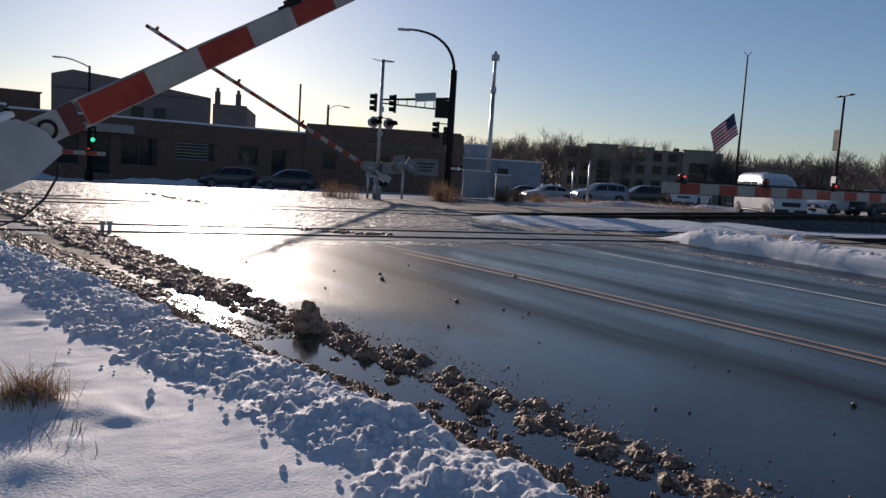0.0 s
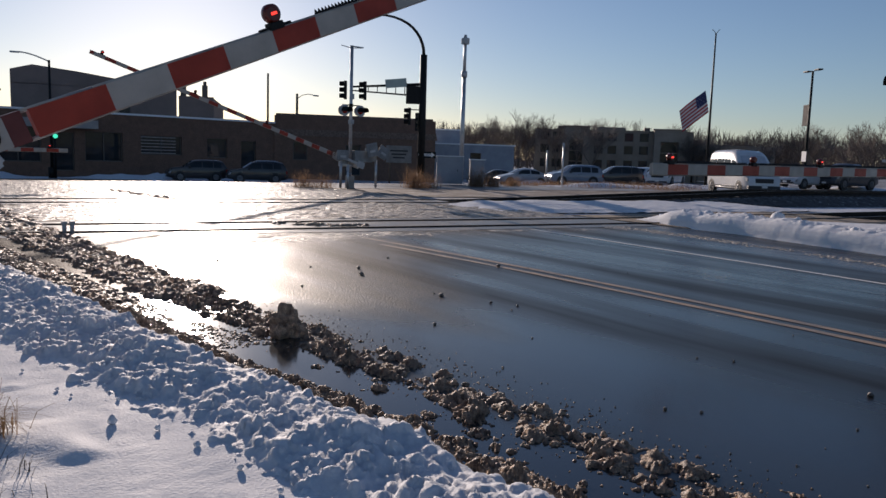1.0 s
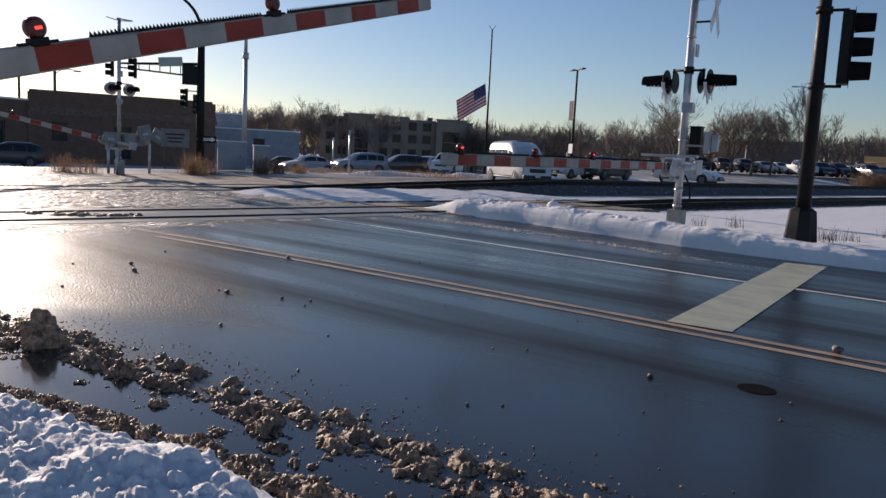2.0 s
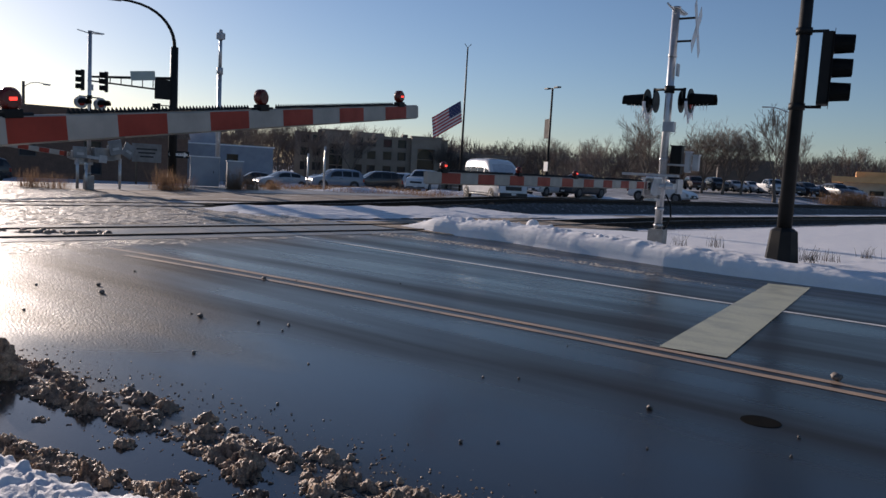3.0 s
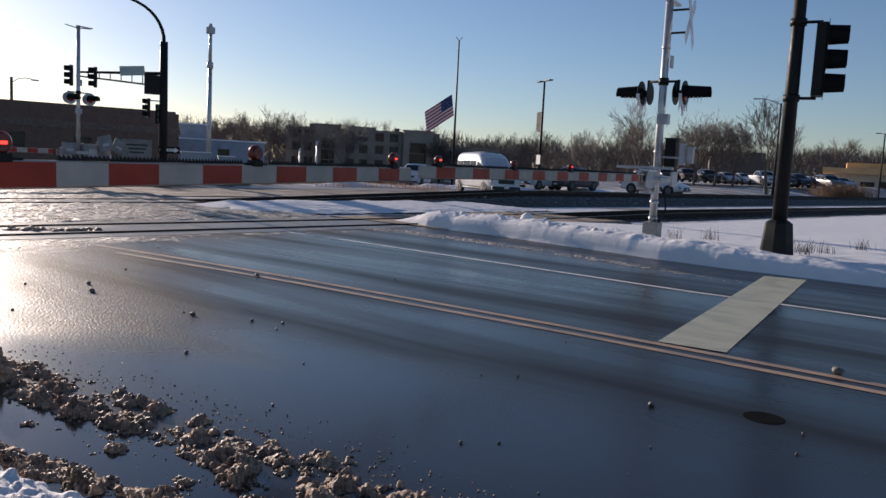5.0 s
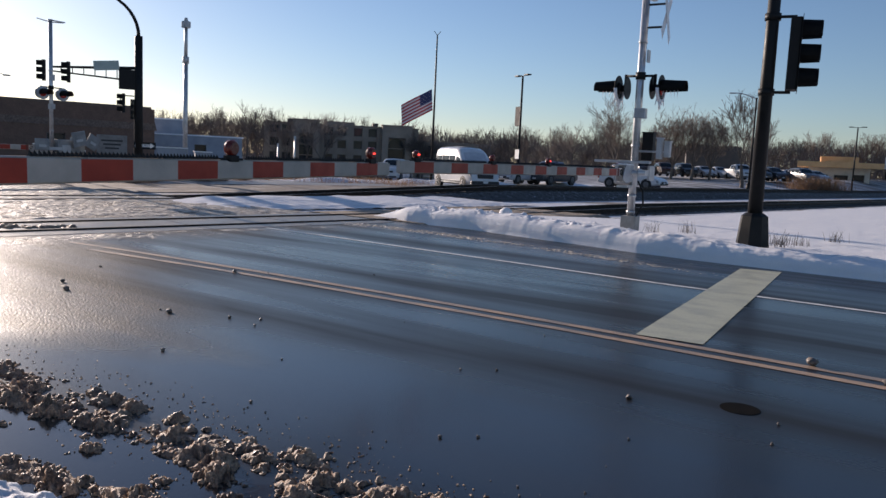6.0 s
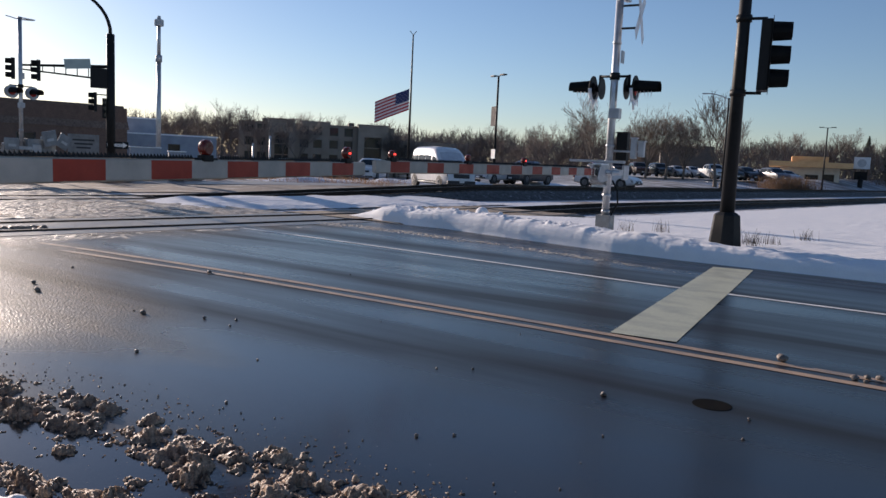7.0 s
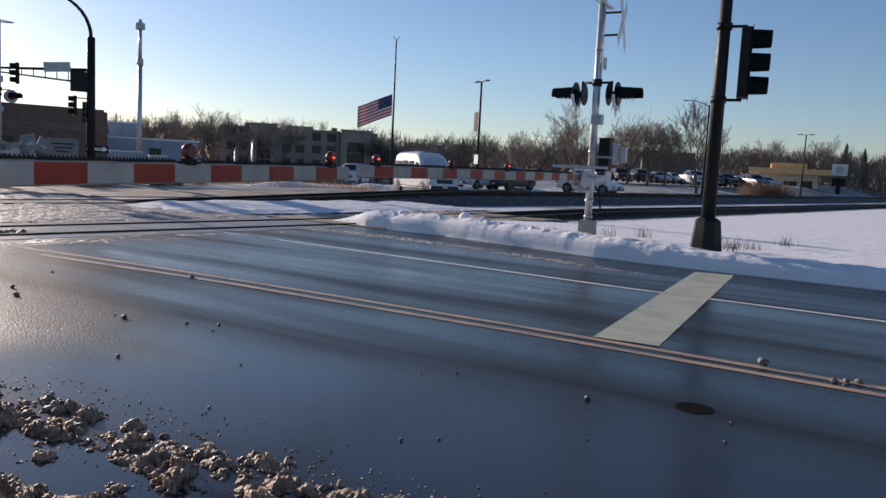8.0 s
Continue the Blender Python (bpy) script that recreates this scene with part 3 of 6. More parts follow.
def build_bank():
    """The snow bank along the far kerb and the snow field behind it."""
    rs = np.random.RandomState(12)
    # the sheet follows the foot: ds runs away from the road, ys along it
    ds = np.concatenate([np.arange(-0.24, 1.9, 0.026), np.arange(1.9, 4.5, 0.07), np.geomspace(4.6, 96, 110)])
    ys = np.concatenate([np.linspace(-60, -7, 30), np.arange(-6.9, 12.6, 0.034)])
    D, Y = np.meshgrid(ds, ys)
    X = BANK_FOOT(Y) + D
    d = D - 0.10 * (fbm(X, Y, 0.7, 35, 2) - 0.5)
    fade = np.clip((12.4 - Y) / 1.3, 0, 1)
    top = BANK_TOP(Y) * (0.80 + 0.42 * fbm(X * 0 + 3.0, Y, 1.3, 37, 4))
    field = 0.17 + 0.03 * (fbm(X, Y, 0.5, 39, 3) - 0.5)
    up = np.interp(d, [-0.2, -0.02, 0.02, 0.10, 0.21, 0.40, 0.75], [-0.2, -0.06, 0.40, 0.74, 0.92, 1.0, 1.0]) * top
    down = field + (top - field) * np.clip(1 - (d - 0.75) / 0.75, 0, 1) ** 1.6
    Z = np.where(d < 0.75, up, down) * fade
    rough = np.clip(d * 4, 0, 1) * np.clip(1.9 - d, 0.0, 1) * fade
    Z = Z + 0.040 * (fbm(X, Y, 2.2, 33, 3) - 0.5) * rough + 0.030 * (fbm(X, Y, 8.0, 62, 3) - 0.5) * rough
    Z = Z + 0.016 * (fbm(X * 0.6, Y, 4.0, 38, 3) - 0.5) * (d > 1.0)
    # clods lying on the crest and rolled to the foot
    n = 900
    cy = rs.uniform(-6.9, 12.0, n)
    cd = np.clip(rs.normal(0.68, 0.3, n), 0.3, 1.6)
    r = 0.014 + 0.022 * rs.rand(n) ** 2 + 0.05 * (cy > 5.5) * rs.rand(n) ** 3
    i, j = np.clip(np.searchsorted(ds, cd), 0, len(ds) - 1), np.clip(np.searchsorted(ys, cy), 0, len(ys) - 1)
    Z = lumps(D, Y, Z, cd, cy, Z[j, i] - 0.40 * r, r, 0.95)
    # larger blocks pushed up along the end of the bank
    Z = lumps(D, Y, Z, [0.95, 0.62, 0.9, 0.75, 0.8, 0.8, 0.7], [8.25, 9.4, 10.3, 7.4, 11.2, 6.6, 9.0], [0.34, 0.28, 0.24, 0.30, 0.16, 0.29, 0.28], [0.18, 0.13, 0.16, 0.12, 0.14, 0.10, 0.12], 1.0)
    Z += 0.014 * (fbm(X, Y, 22, 66, 2) - 0.5) * np.clip(1.6 - d, 0.15, 0.8) * (d > 0)
    Z = np.where(d < -0.05, -0.05, Z)
    track = Y - (12.6 - 0.12 * X)          # stop short of the near track
    ob = new("snow_bank", grid_mesh("snow_bank", X, Y, Z, (d > -0.22) & (track < -2.9 * np.clip((X - 17) / 3, 0, 1) + 9 * (X < 17.5))))
    ob.data.materials.append(M_SNOW)
    tagged(ob, "ploughed snow bank along the far kerb with a snow field behind", "snow", kind="structure")


def build_packed():
    """Rutted dirty snow packed over the crossing, and the thin slush line beside the far kerb."""
    xs, ys = np.arange(-3.4, 14.5, 0.07), np.arange(10.4, 36.0, 0.09)
    X, Y = np.meshgrid(xs, ys)
    rel = Y - (14.9 - 0.12 * X)                      # distance beyond the near track
    cover = np.clip(rel / 0.8, 0, 1) * 0.26 - np.clip((0.8 - rel) / 1.0, 0, 1) * 0.10
    Z = 0.05 * (fbm(X * 0.55, Y * 1.2, 1.6, 101, 4) - 0.58 + cover) + 0.055 * (fbm(X, Y, 5.0, 104, 3) - 0.5)
    Z = np.minimum(Z, 0.014 + 0.040 * fbm(X, Y, 6.5, 106, 2))
    for y0 in (13.05, 20.9):
        for off in (0.05, 1.46):
            Z = np.where(np.abs(Y - (y0 + off - 0.12 * X)) < 0.17, -0.03, Z)
        Z = np.where((y0 < 14) & (Y - (y0 - 0.12 * X) > -0.75) & (Y - (y0 - 0.12 * X) < 2.3) & (X < 10.5), -0.03, Z)
    Z = np.where(X < HEAP_OUT(Y) * 0.6, -0.03, Z)
    ob = new("packed_snow", grid_mesh("packed_snow", X, Y, Z + dip(Y), Z > 0.002))
    ob.data.materials.append(M_PACKED)
    tagged(ob, "rutted brown-stained snow packed over the crossing", "snow", kind="structure")
    rs = np.random.RandomState(55)
    line = along([-8, 1.5, 2.2, 3.2, 4.3, 5.5, 6.9, 8.2, 10, 11.3, 12.5], [11.6, 11.6, 11.75, 11.97, 12.28, 12.53, 12.8, 13.0, 13.12, 13.0, 12.7])
    xs, ys = np.arange(11.2, 14.0, 0.025), np.arange(-8, 12.5, 0.03)
    X, Y = np.meshgrid(xs, ys)
    Z = np.full_like(X, -0.02)
    cover = np.clip(1.3 - np.abs(X - line(Y)) / (0.05 + 0.028 * np.clip(Y, 0, 12)), 0, 1) * np.clip(fbm(X, Y, 1.7, 44, 3) * 3 - 0.7, 0, 1) * np.clip((Y - 2.0) / 2.5, 0, 1)
    crumbs(X, Y, Z, cover, 9000, 0.010, 0.026, rs, 0.35)
    ob = new("slush_line", grid_mesh("slush_line", X, Y, Z, Z > 0.002))
    ob.data.materials.append(M_GREYSLUSH)
    tagged(ob, "thin broken line of grey slush beside the far kerb", "slush", kind="stuff")


# ---------------------------------------------------------------- tracks
TRACK_TURN = -6.84


def build_track(y0, rise, group):
    """One railway track: y0 is its near rail at x = 0. It lies level in the crossing and on raised ballast beyond x = 14."""
    base = pose(0, y0, 0, 0, 0, TRACK_TURN)
    t = thing("railway_track", base, "two steel rails, flush in the crossing, on ballast beyond", "railway track", group)
    for off in (0.0, 1.505):
        for x0, x1, z in ((-30, 15.5, 0.034), (15.5, 30, None), (30, 260, rise)):
            bm = B()
            za, zb = (z, z) if z is not None else (0.034, rise)
            prof = [(-0.07, -0.16), (0.07, -0.16), (0.02, -0.12), (0.02, -0.04), (0.037, -0.03), (0.037, 0.0), (-0.037, 0.0), (-0.037, -0.03), (-0.02, -0.04), (-0.02, -0.12)]
            ring = []
            for x, zz in ((x0, za), (x1, zb)):
                ring.append([bm.verts.new((x, off + p, zz + q)) for p, q in prof])
            k = len(prof)
            for i in range(k):
                f = bm.faces.new((ring[0][i], ring[0][(i + 1) % k], ring[1][(i + 1) % k], ring[1][i]))
                f.material_index = 1 if i == 5 and x0 > 0 else 0
            bm.faces.new(ring[0]), bm.faces.new(ring[1][::-1])
            bmesh.ops.recalc_face_normals(bm, faces=bm.faces[:])
            part("rail", bm, [M_RAIL, M_RAILTOP], t)
    # dark flangeway beside each rail in the crossing
    for off in (0.14, 1.365):
        bm = B()
        box(bm, (-7.2, off, 0.003), (45, 0.18, 0.010))
        part("flangeway", bm, M_RUBBER, t, "black rubber strip beside the rail")
    # concrete panels laid between and beside the rails of the crossing
    for mid_y, w in ((-0.36, 0.60), (0.7525, 1.02), (1.87, 0.60)):
        bm = B()
        box(bm, (0, 0, 0), (2.42, w, 0.10), bevel=0.005)
        me = mesh_of("crossing_panel", bm)
        me.materials.append(M_PANEL)
        for i in range(9):
            o = new("crossing_panel", me)
            o.parent, o.location = t, (-6.2 + 2.44 * i, mid_y, (-0.040 if w > 1 else -0.0455) + 0.0015 * (i % 3))
    bm = B()
    box(bm, (0, 0, 0), (0.22, 2.6, 0.18))
    me = mesh_of("tie", bm)
    me.materials.append(M_TIE)
    for i in range(150):
        x = 15.9 + 0.55 * i
        z = np.interp(x, [15.5, 30], [0.012, rise]) - 0.255
        o = new("tie", me)
        o.parent, o.location = t, (x, 0.75, z)
    # ballast bed
    xs = np.concatenate([np.arange(13.8, 60, 0.18), np.geomspace(60, 260, 40)])
    ys = np.arange(-3.4, 4.9, 0.16)
    X, Y = np.meshgrid(xs, ys)
    top = np.interp(X, [13.8, 15.5, 30], [-0.08, -0.12, rise - 0.20])
    Z = top - np.clip(np.abs(Y - 0.75) - 1.6, 0, 9) * 0.5 * np.clip((X - 14) / 14, 0.05, 1) * (0.25 + rise)
    Z = np.maximum(Z, -0.1) + 0.05 * (np.random.RandomState(4).rand(*X.shape) - 0.5)
    ob = new("ballast", grid_mesh("ballast", X, Y, Z, smooth=False))
    ob.data.materials.append(M_BALLAST)
    ob.parent = t
    tagged(ob, "grey crushed-stone ballast dusted with snow")
    return t


# ---------------------------------------------------------------- crossing gates
def arm_part(thing_, length, first_red, h0, h1, lights, teeth, pitch=0.4064, edges=None, lamp=0.062):
    """A striped gate arm along +x from its pivot, with lamps and a spiked strip on top."""
    def h(r):
        return float(np.interp(r, [0.4, 0.43 * length, length], [h0, 0.4 * h0 + 0.6 * h1, h1]))
    given = edges is not None
    if not given:
        edges = [0.70]
        k = first_red
        while k < length - 0.02:
            if k > 0.75:
                edges.append(k)
            k += pitch
        edges.append(length)
    bm = B()
    for j_, (a, b) in enumerate(zip(edges, edges[1:])):
        i = j_ if given else round((a - first_red) / pitch) if a > 0.71 else round((edges[1] - first_red) / pitch) - 1
        mat = 0 if i % 2 == 0 else 1
        v = [bm.verts.new((x, y, z)) for x, z in ((a, -h(a) / 2), (b, -h(b) / 2), (b, h(b) / 2), (a, h(a) / 2)) for y in (-0.025, 0.025)]
        q = [(0, 2, 4, 6), (7, 5, 3, 1), (0, 1, 3, 2), (4, 5, 7, 6)]
        if a == edges[0]:
            q.append((0, 6, 7, 1))
        if b == length:
            q.append((2, 3, 5, 4))
        for f in q:
            bm.faces.new([v[j] for j in f]).material_index = mat
    bmesh.ops.remove_doubles(bm, verts=bm.verts[:], dist=0.0005)
    bmesh.ops.recalc_face_normals(bm, faces=bm.faces[:])
    arm = part("arm", bm, [M_RED, M_WHITE], thing_, "red and white striped gate arm")
    bm = B()
    prism(bm, [(0.36, -0.085), (0.60, -h0 / 2), (0.60, h0 / 2), (0.36, 0.085)], -0.03, 0.03)
    part("arm_root", bm, M_WHITE, arm, "white root of the arm")
    bm = B()
    box(bm, (0.65, 0, 0), (0.10, 0.056, h0 + 0.012), bevel=0.004)
    part("clamp", bm, surf("maroon_clamp", (0.16, 0.035, 0.03), (0.12, 0.03, 0.025), 6.0, (0.5, 0.7)), arm, "dark maroon clamp plate")
    # pale rims above and below the red fields
    bm = B()
    for s in (-1, 1):
        for a, b in ((0.70, 0.45 * length), (0.45 * length, length)):
            n = 6
            for i in range(n):
                p, q2 = a + (b - a) * i / n, a + (b - a) * (i + 1) / n
                rod(bm, (p, 0, s * h(p) / 2), (q2, 0, s * h(q2) / 2), 0.012, seg=6)
    part("edge_rim", bm, M_WHITE, arm, "pale grey edge moulding")
    for r, lit in lights:
        z = h(r) / 2
        bm = B()
        box(bm, (r, 0, z + 0.02), (0.11, 0.07, 0.05), bevel=0.008)
        rod(bm, (r - 0.13, 0, z + 0.012), (r + 0.13, 0, z + 0.012), 0.012, seg=6)
        housing = part("gate_lamp", bm, M_BLACK, arm, "small black gate arm lamp housing")
        bm = B()
        rod(bm, (r, -0.022, z + 0.037 + lamp), (r, 0.022, z + 0.037 + lamp), lamp, seg=20)
        rod(bm, (r, -0.036, z + 0.037 + lamp), (r, -0.022, z + 0.037 + lamp), lamp * 0.75, lamp, seg=20)
        rod(bm, (r, 0.022, z + 0.037 + lamp), (r, 0.036, z + 0.037 + lamp), lamp, lamp * 0.75, seg=20)
        part("lens", bm, M_ARMLENS, housing, "translucent red round lens")
        if lit:
            bm = B()
            for y in (-0.0375, 0.0375):
                bm = B()
                box(bm, (r, y, z + 0.037 + lamp), (0.045, 0.004, 0.018), bevel=0.0015)
                part("lit_bulb", bm, M_REDGLOW, housing, "glowing red bulb behind the lens")
    if teeth:
        bm = B()
        r = teeth[0]
        while r < teeth[1]:
            if all(abs(r - x) > 0.14 for x, _ in lights):
                z = h(r) / 2 + 0.012
                v = [bm.verts.new(p) for p in ((r, -0.012, z), (r + 0.026, -0.012, z), (r + 0.026, 0.012, z), (r, 0.012, z), (r + 0.004, 0, z + 0.036))]
                for f in ((0, 1, 4), (1, 2, 4), (2, 3, 4), (3, 0, 4)):
                    bm.faces.new([v[j] for j in f])
            r += 0.031
        tagged(part("spike_strip", bm, M_BLACK, arm, "dark strip of small spikes along the top"), kind="stuff")
    return arm


def arm_root(gate, arm, side=1):
    """The forked steel bracket that holds the arm's root, swinging with it, and its counterweights."""
    for y in (-0.075, 0.075):
        bm = B()
        prism(bm, [(-0.12, -0.17), (0.30, -0.20), (0.52, -0.14), (0.47, 0.02), (0.36, 0.14), (-0.12, 0.15)], y - 0.006, y + 0.006)
        bmesh.ops.bevel(bm, geom=[e for e in bm.edges if abs(e.verts[0].co.y - e.verts[1].co.y) > 0.005], offset=0.02, segments=3, affect="EDGES")
        part("bracket", bm, M_GREYBOX, arm, "grey steel side plate holding the arm's root")
    bm = B()
    box(bm, (0.13, 0, 0.155), (0.5, 0.17, 0.035), bevel=0.012)
    part("bracket_snow", bm, M_SNOW, arm, "crust of snow on the bracket")
    for y in (-0.034, 0.034):
        bm = B()
        tube(bm, [(0.50 + 0.05 * math.cos(t), y, 0.05 * math.sin(t)) for t in [math.pi * k / 10 for k in range(21)]], 0.010, 6)
        part("pivot_ring", bm, M_BLACK, arm, "black round ring at the arm's root")
    for y in (-0.21, 0.21):
        bm = B()
        prism(bm, [(-1.05, -0.05), (0.06, -0.07), (0.06, 0.07), (-1.05, 0.05)], y - 0.01, y + 0.01)
        box(bm, (-0.85, y, 0), (0.36, 0.05, 0.30), bevel=0.01)
        part("counterweight", bm, M_GREYBOX, arm, "grey steel counterweight arm")


def flashers(gate, z, axis, half, faces, snow=True, disc=None):
    """Hooded warning lamps at both ends of a cross arm. faces: for each end, the directions in which its lamps look."""
    ux = Vector((math.cos(radians(axis)), math.sin(radians(axis)), 0))
    bm = B()
    rod(bm, ux * -half + Vector((0, 0, z + 0.24)), ux * half + Vector((0, 0, z + 0.24)), 0.025)
    rod(bm, (0, 0, z + 0.17), (0, 0, z + 0.31), 0.10, seg=12)
    for e in (-1, 1):
        rod(bm, ux * half * e + Vector((0, 0, z + 0.27)), ux * half * e + Vector((0, 0, z)), 0.03)
    part("cross_arm", bm, M_BLACK, gate, "black cross arm carrying warning lights")
    for e in (-1, 1):
        for turn in faces[e]:
            m = Matrix.Translation(ux * half * e + Vector((0, 0, z))) @ Matrix.Rotation(radians(turn), 4, "Z")
            bm = B()
            rod(bm, (0.05, 0, 0), (0.13, 0, 0), 0.07, 0.13, seg=16)
            rod(bm, (0.13, 0, 0), (0.142, 0, 0), 0.255, seg=28)
            rod(bm, (-0.05, 0, 0), (-0.038, 0, 0), 0.22, seg=28)
            rod(bm, (-0.04, 0, 0), (0.06, 0, 0), 0.07, seg=12)
            light = part("warning_light", bm, disc or M_BLACK, gate, "round black warning light with a wide backing disc")
            light.data.transform(m)
            bm = B()
            seg = 18
            ring = []
            for xx, rr in ((0.142, 0.165), (0.62, 0.135)):
                ring.append([bm.verts.new((xx, rr * math.cos(t), rr * math.sin(t))) for t in [math.pi * (-0.14 + 1.28 * k / seg) for k in range(seg + 1)]])
            for k in range(seg):
                bm.faces.new((ring[0][k], ring[0][k + 1], ring[1][k + 1], ring[1][k]))
            bmesh.ops.solidify(bm, geom=bm.faces[:], thickness=0.006)
            part("hood", bm, M_BLACK, light, "long black visor").data.transform(m)
            bm = B()
            rod(bm, (0.144, 0, 0), (0.17, 0, 0), 0.15, 0.11, seg=20)
            part("lens", bm, M_REDLENS, light, "dark red lens").data.transform(m)
            if snow:
                bm = B()
                rs = random.Random(e + round(turn))
                for k in range(9):
                    t = rs.uniform(-0.2, 0.2)
                    low = -math.sqrt(0.0625 - t * t)
                    rod(bm, (0.12, t, low + 0.02), (0.12 + rs.uniform(-0.06, 0.05), t, low - 0.05 - 0.17 * rs.random()), rs.uniform(0.02, 0.042), 0.004, seg=7)
                for k in range(5):
                    t = 0.2 + 0.06 * k
                    rod(bm, (t, rs.uniform(-0.12, 0.12), -0.03), (t, rs.uniform(-0.12, 0.12), -0.12 - 0.1 * rs.random()), 0.010, 0.002, seg=5)
                tube(bm, [(0.12, 0.252 * math.cos(t), 0.252 * math.sin(t)) for t in [math.pi * (1.02 + 0.06 * k) for k in range(17)]], 0.034, 6)
                part("icicle", bm, M_SNOW, light, "icicles and a rim of crusted snow").data.transform(m)


def crossbuck(gate, z, y):
    """Two crossed white blades held off the mast by brackets, facing along the road."""
    for k, a in ((1, 45), (2, -45)):
        bm = B()
        m = Matrix.Translation((0, y + 0.012 * k, z)) @ Matrix.Rotation(radians(7), 4, "Z") @ Matrix.Rotation(radians(a), 4, "Y")
        box(bm, (0, 0, 0), (1.22, 0.006, 0.23), m)
        part("crossbuck_blade", bm, M_WHITEPAINT, gate, "white crossbuck blade")
    for dz in (-0.22, 0.22):
        bm = B()
        rod(bm, (0, 0, z + dz), (0, y, z + dz), 0.022, seg=8)
        part("sign_bracket", bm, M_BLACK, gate, "black bracket")


def crossing_gate(name, m, mast_top, flash_z, arm_turn, arm_len, arm_up, lights, label, first_red, teeth=None, h=(0.17, 0.125), base_z=0.0, pivot=(0.36, 1.31), snow=True, buck=None, edges=None, lamp=0.062, disc=None, case=((0.62, 0.34, 0.62), -0.34), flash=(90, 0.30, {-1: (-90,), 1: (90,)})):
    """A gate: mast on a concrete foot, mechanism, lamps, crossbuck and an arm that swings about its pivot."""
    g = thing(name, m, label, "crossing gate", "railway crossing gates")
    bm = B()
    box(bm, (0, 0, base_z + 0.24), (0.31, 0.31, 0.60), bevel=0.02)
    part("foot", bm, M_CONCRETE, g, "weathered concrete foot")
    bm = B()
    rod(bm, (0, 0, base_z + 0.5), (0, 0, mast_top), 0.075, seg=16)
    for z in (base_z + 0.62, 1.0, 2.0, flash_z + 0.9, mast_top - 0.02):
        rod(bm, (0, 0, z - 0.025), (0, 0, z + 0.025), 0.088, seg=16)
    part("mast", bm, M_ALU, g, "grey aluminium mast")
    flashers(g, flash_z, *flash, snow=snow, disc=disc)
    bm = B()
    box(bm, (0, 0.13, flash_z + 0.62), (0.16, 0.03, 0.24), bevel=0.005)
    part("mast_plate", bm, M_GREYBOX, g, "small pale plate clamped to the mast")
    bm = B()
    box(bm, (0.02, 0.06, flash_z - 0.5), (0.17, 0.22, 0.20), bevel=0.01)
    part("bell_box", bm, M_GREYBOX, g, "small grey box clamped to the mast")
    if buck:
        crossbuck(g, buck[0], buck[1])
    bm = B()
    for x in (-0.55, 0.55):
        rod(bm, (0, 0, mast_top - 0.1), (x, 0.0, mast_top - 0.04), 0.02, seg=6)
    box(bm, (-0.35, 0, mast_top - 0.02), (0.5, 0.10, 0.04))
    part("top_bracket", bm, M_ALU, g)
    # mechanism case on the mast
    px, pz = pivot
    bm = B()
    (cw, cd, ch), cy = case
    box(bm, (0.0, cy, pz - 0.05), (cw, cd, ch), bevel=0.025)
    box(bm, (0.0, cy, pz - 0.05 + ch / 2 + 0.02), (cw + 0.04, cd + 0.04, 0.03), bevel=0.008)
    part("mechanism_case", bm, M_GREYBOX, g, "grey gate mechanism case")
    bm = B()
    rod(bm, (px, -0.42, pz), (px, 0.36, pz), 0.045, seg=12)
    box(bm, (0.12, -0.10, pz - 0.28), (0.5, 0.22, 0.05))
    part("shaft", bm, M_ALU, g, "steel pivot shaft")
    arm = arm_part(g, arm_len, first_red, h[0], h[1], lights, teeth, edges=edges, lamp=lamp)
    arm.matrix_basis = Matrix.Translation((px, 0, pz)) @ Matrix.Rotation(radians(-arm_up), 4, "Y")
    arm_root(g, arm)
    return g, arm


# ---------------------------------------------------------------- poles and signals
def signal_head(parent, m, lit=None, lit_lens=None):
    """A three-lens signal head looking along local +x, upright, its middle at the origin of m."""
    bm = B()
    box(bm, (0, 0, 0), (0.16, 0.34, 1.06), bevel=0.02)
    box(bm, (0.085, 0, 0), (0.008, 0.42, 1.12))
    head = part("signal_head", bm, M_BLACK, parent, "black three-lens traffic signal head")
    head.data.transform(m)
    for i, z in enumerate((0.35, 0.0, -0.35)):
        bm = B()
        ring = []
        for xx, rr in ((0.09, 0.16), (0.36, 0.145)):
            ring.append([bm.verts.new((xx, rr * math.cos(t), z + rr * math.sin(t))) for t in [math.pi * (-0.25 + 1.5 * k / 16) for k in range(17)]])
        for k in range(16):
            bm.faces.new((ring[0][k], ring[0][k + 1], ring[1][k + 1], ring[1][k]))
        bmesh.ops.solidify(bm, geom=bm.faces[:], thickness=0.006)
        part("visor", bm, M_BLACK, head, "black tunnel visor").data.transform(m)
        bm = B()
        rod(bm, (0.088, 0, z), (0.10, 0, z), 0.15, 0.12, seg=18)
        part("lens", bm, M_SIGLENS if i != lit else lit_lens, head, "dark signal lens" if i != lit else "lit signal lens").data.transform(m)
    return head


M_GREENGLOW = glow("lit_green_lens", (0.05, 0.75, 0.45), 1.5)
M_SIGLENS = surf("dark_lens", (0.03, 0.02, 0.02), (0.05, 0.03, 0.02), 4.0, (0.15, 0.3))
M_GREENSIGN = surf("street_name_sign", (0.42, 0.50, 0.47), (0.36, 0.44, 0.41), 3.0, (0.4, 0.6))
M_SIGNWHITE = surf("white_sign", (0.75, 0.75, 0.74), (0.68, 0.68, 0.67), 3.0, (0.4, 0.6))


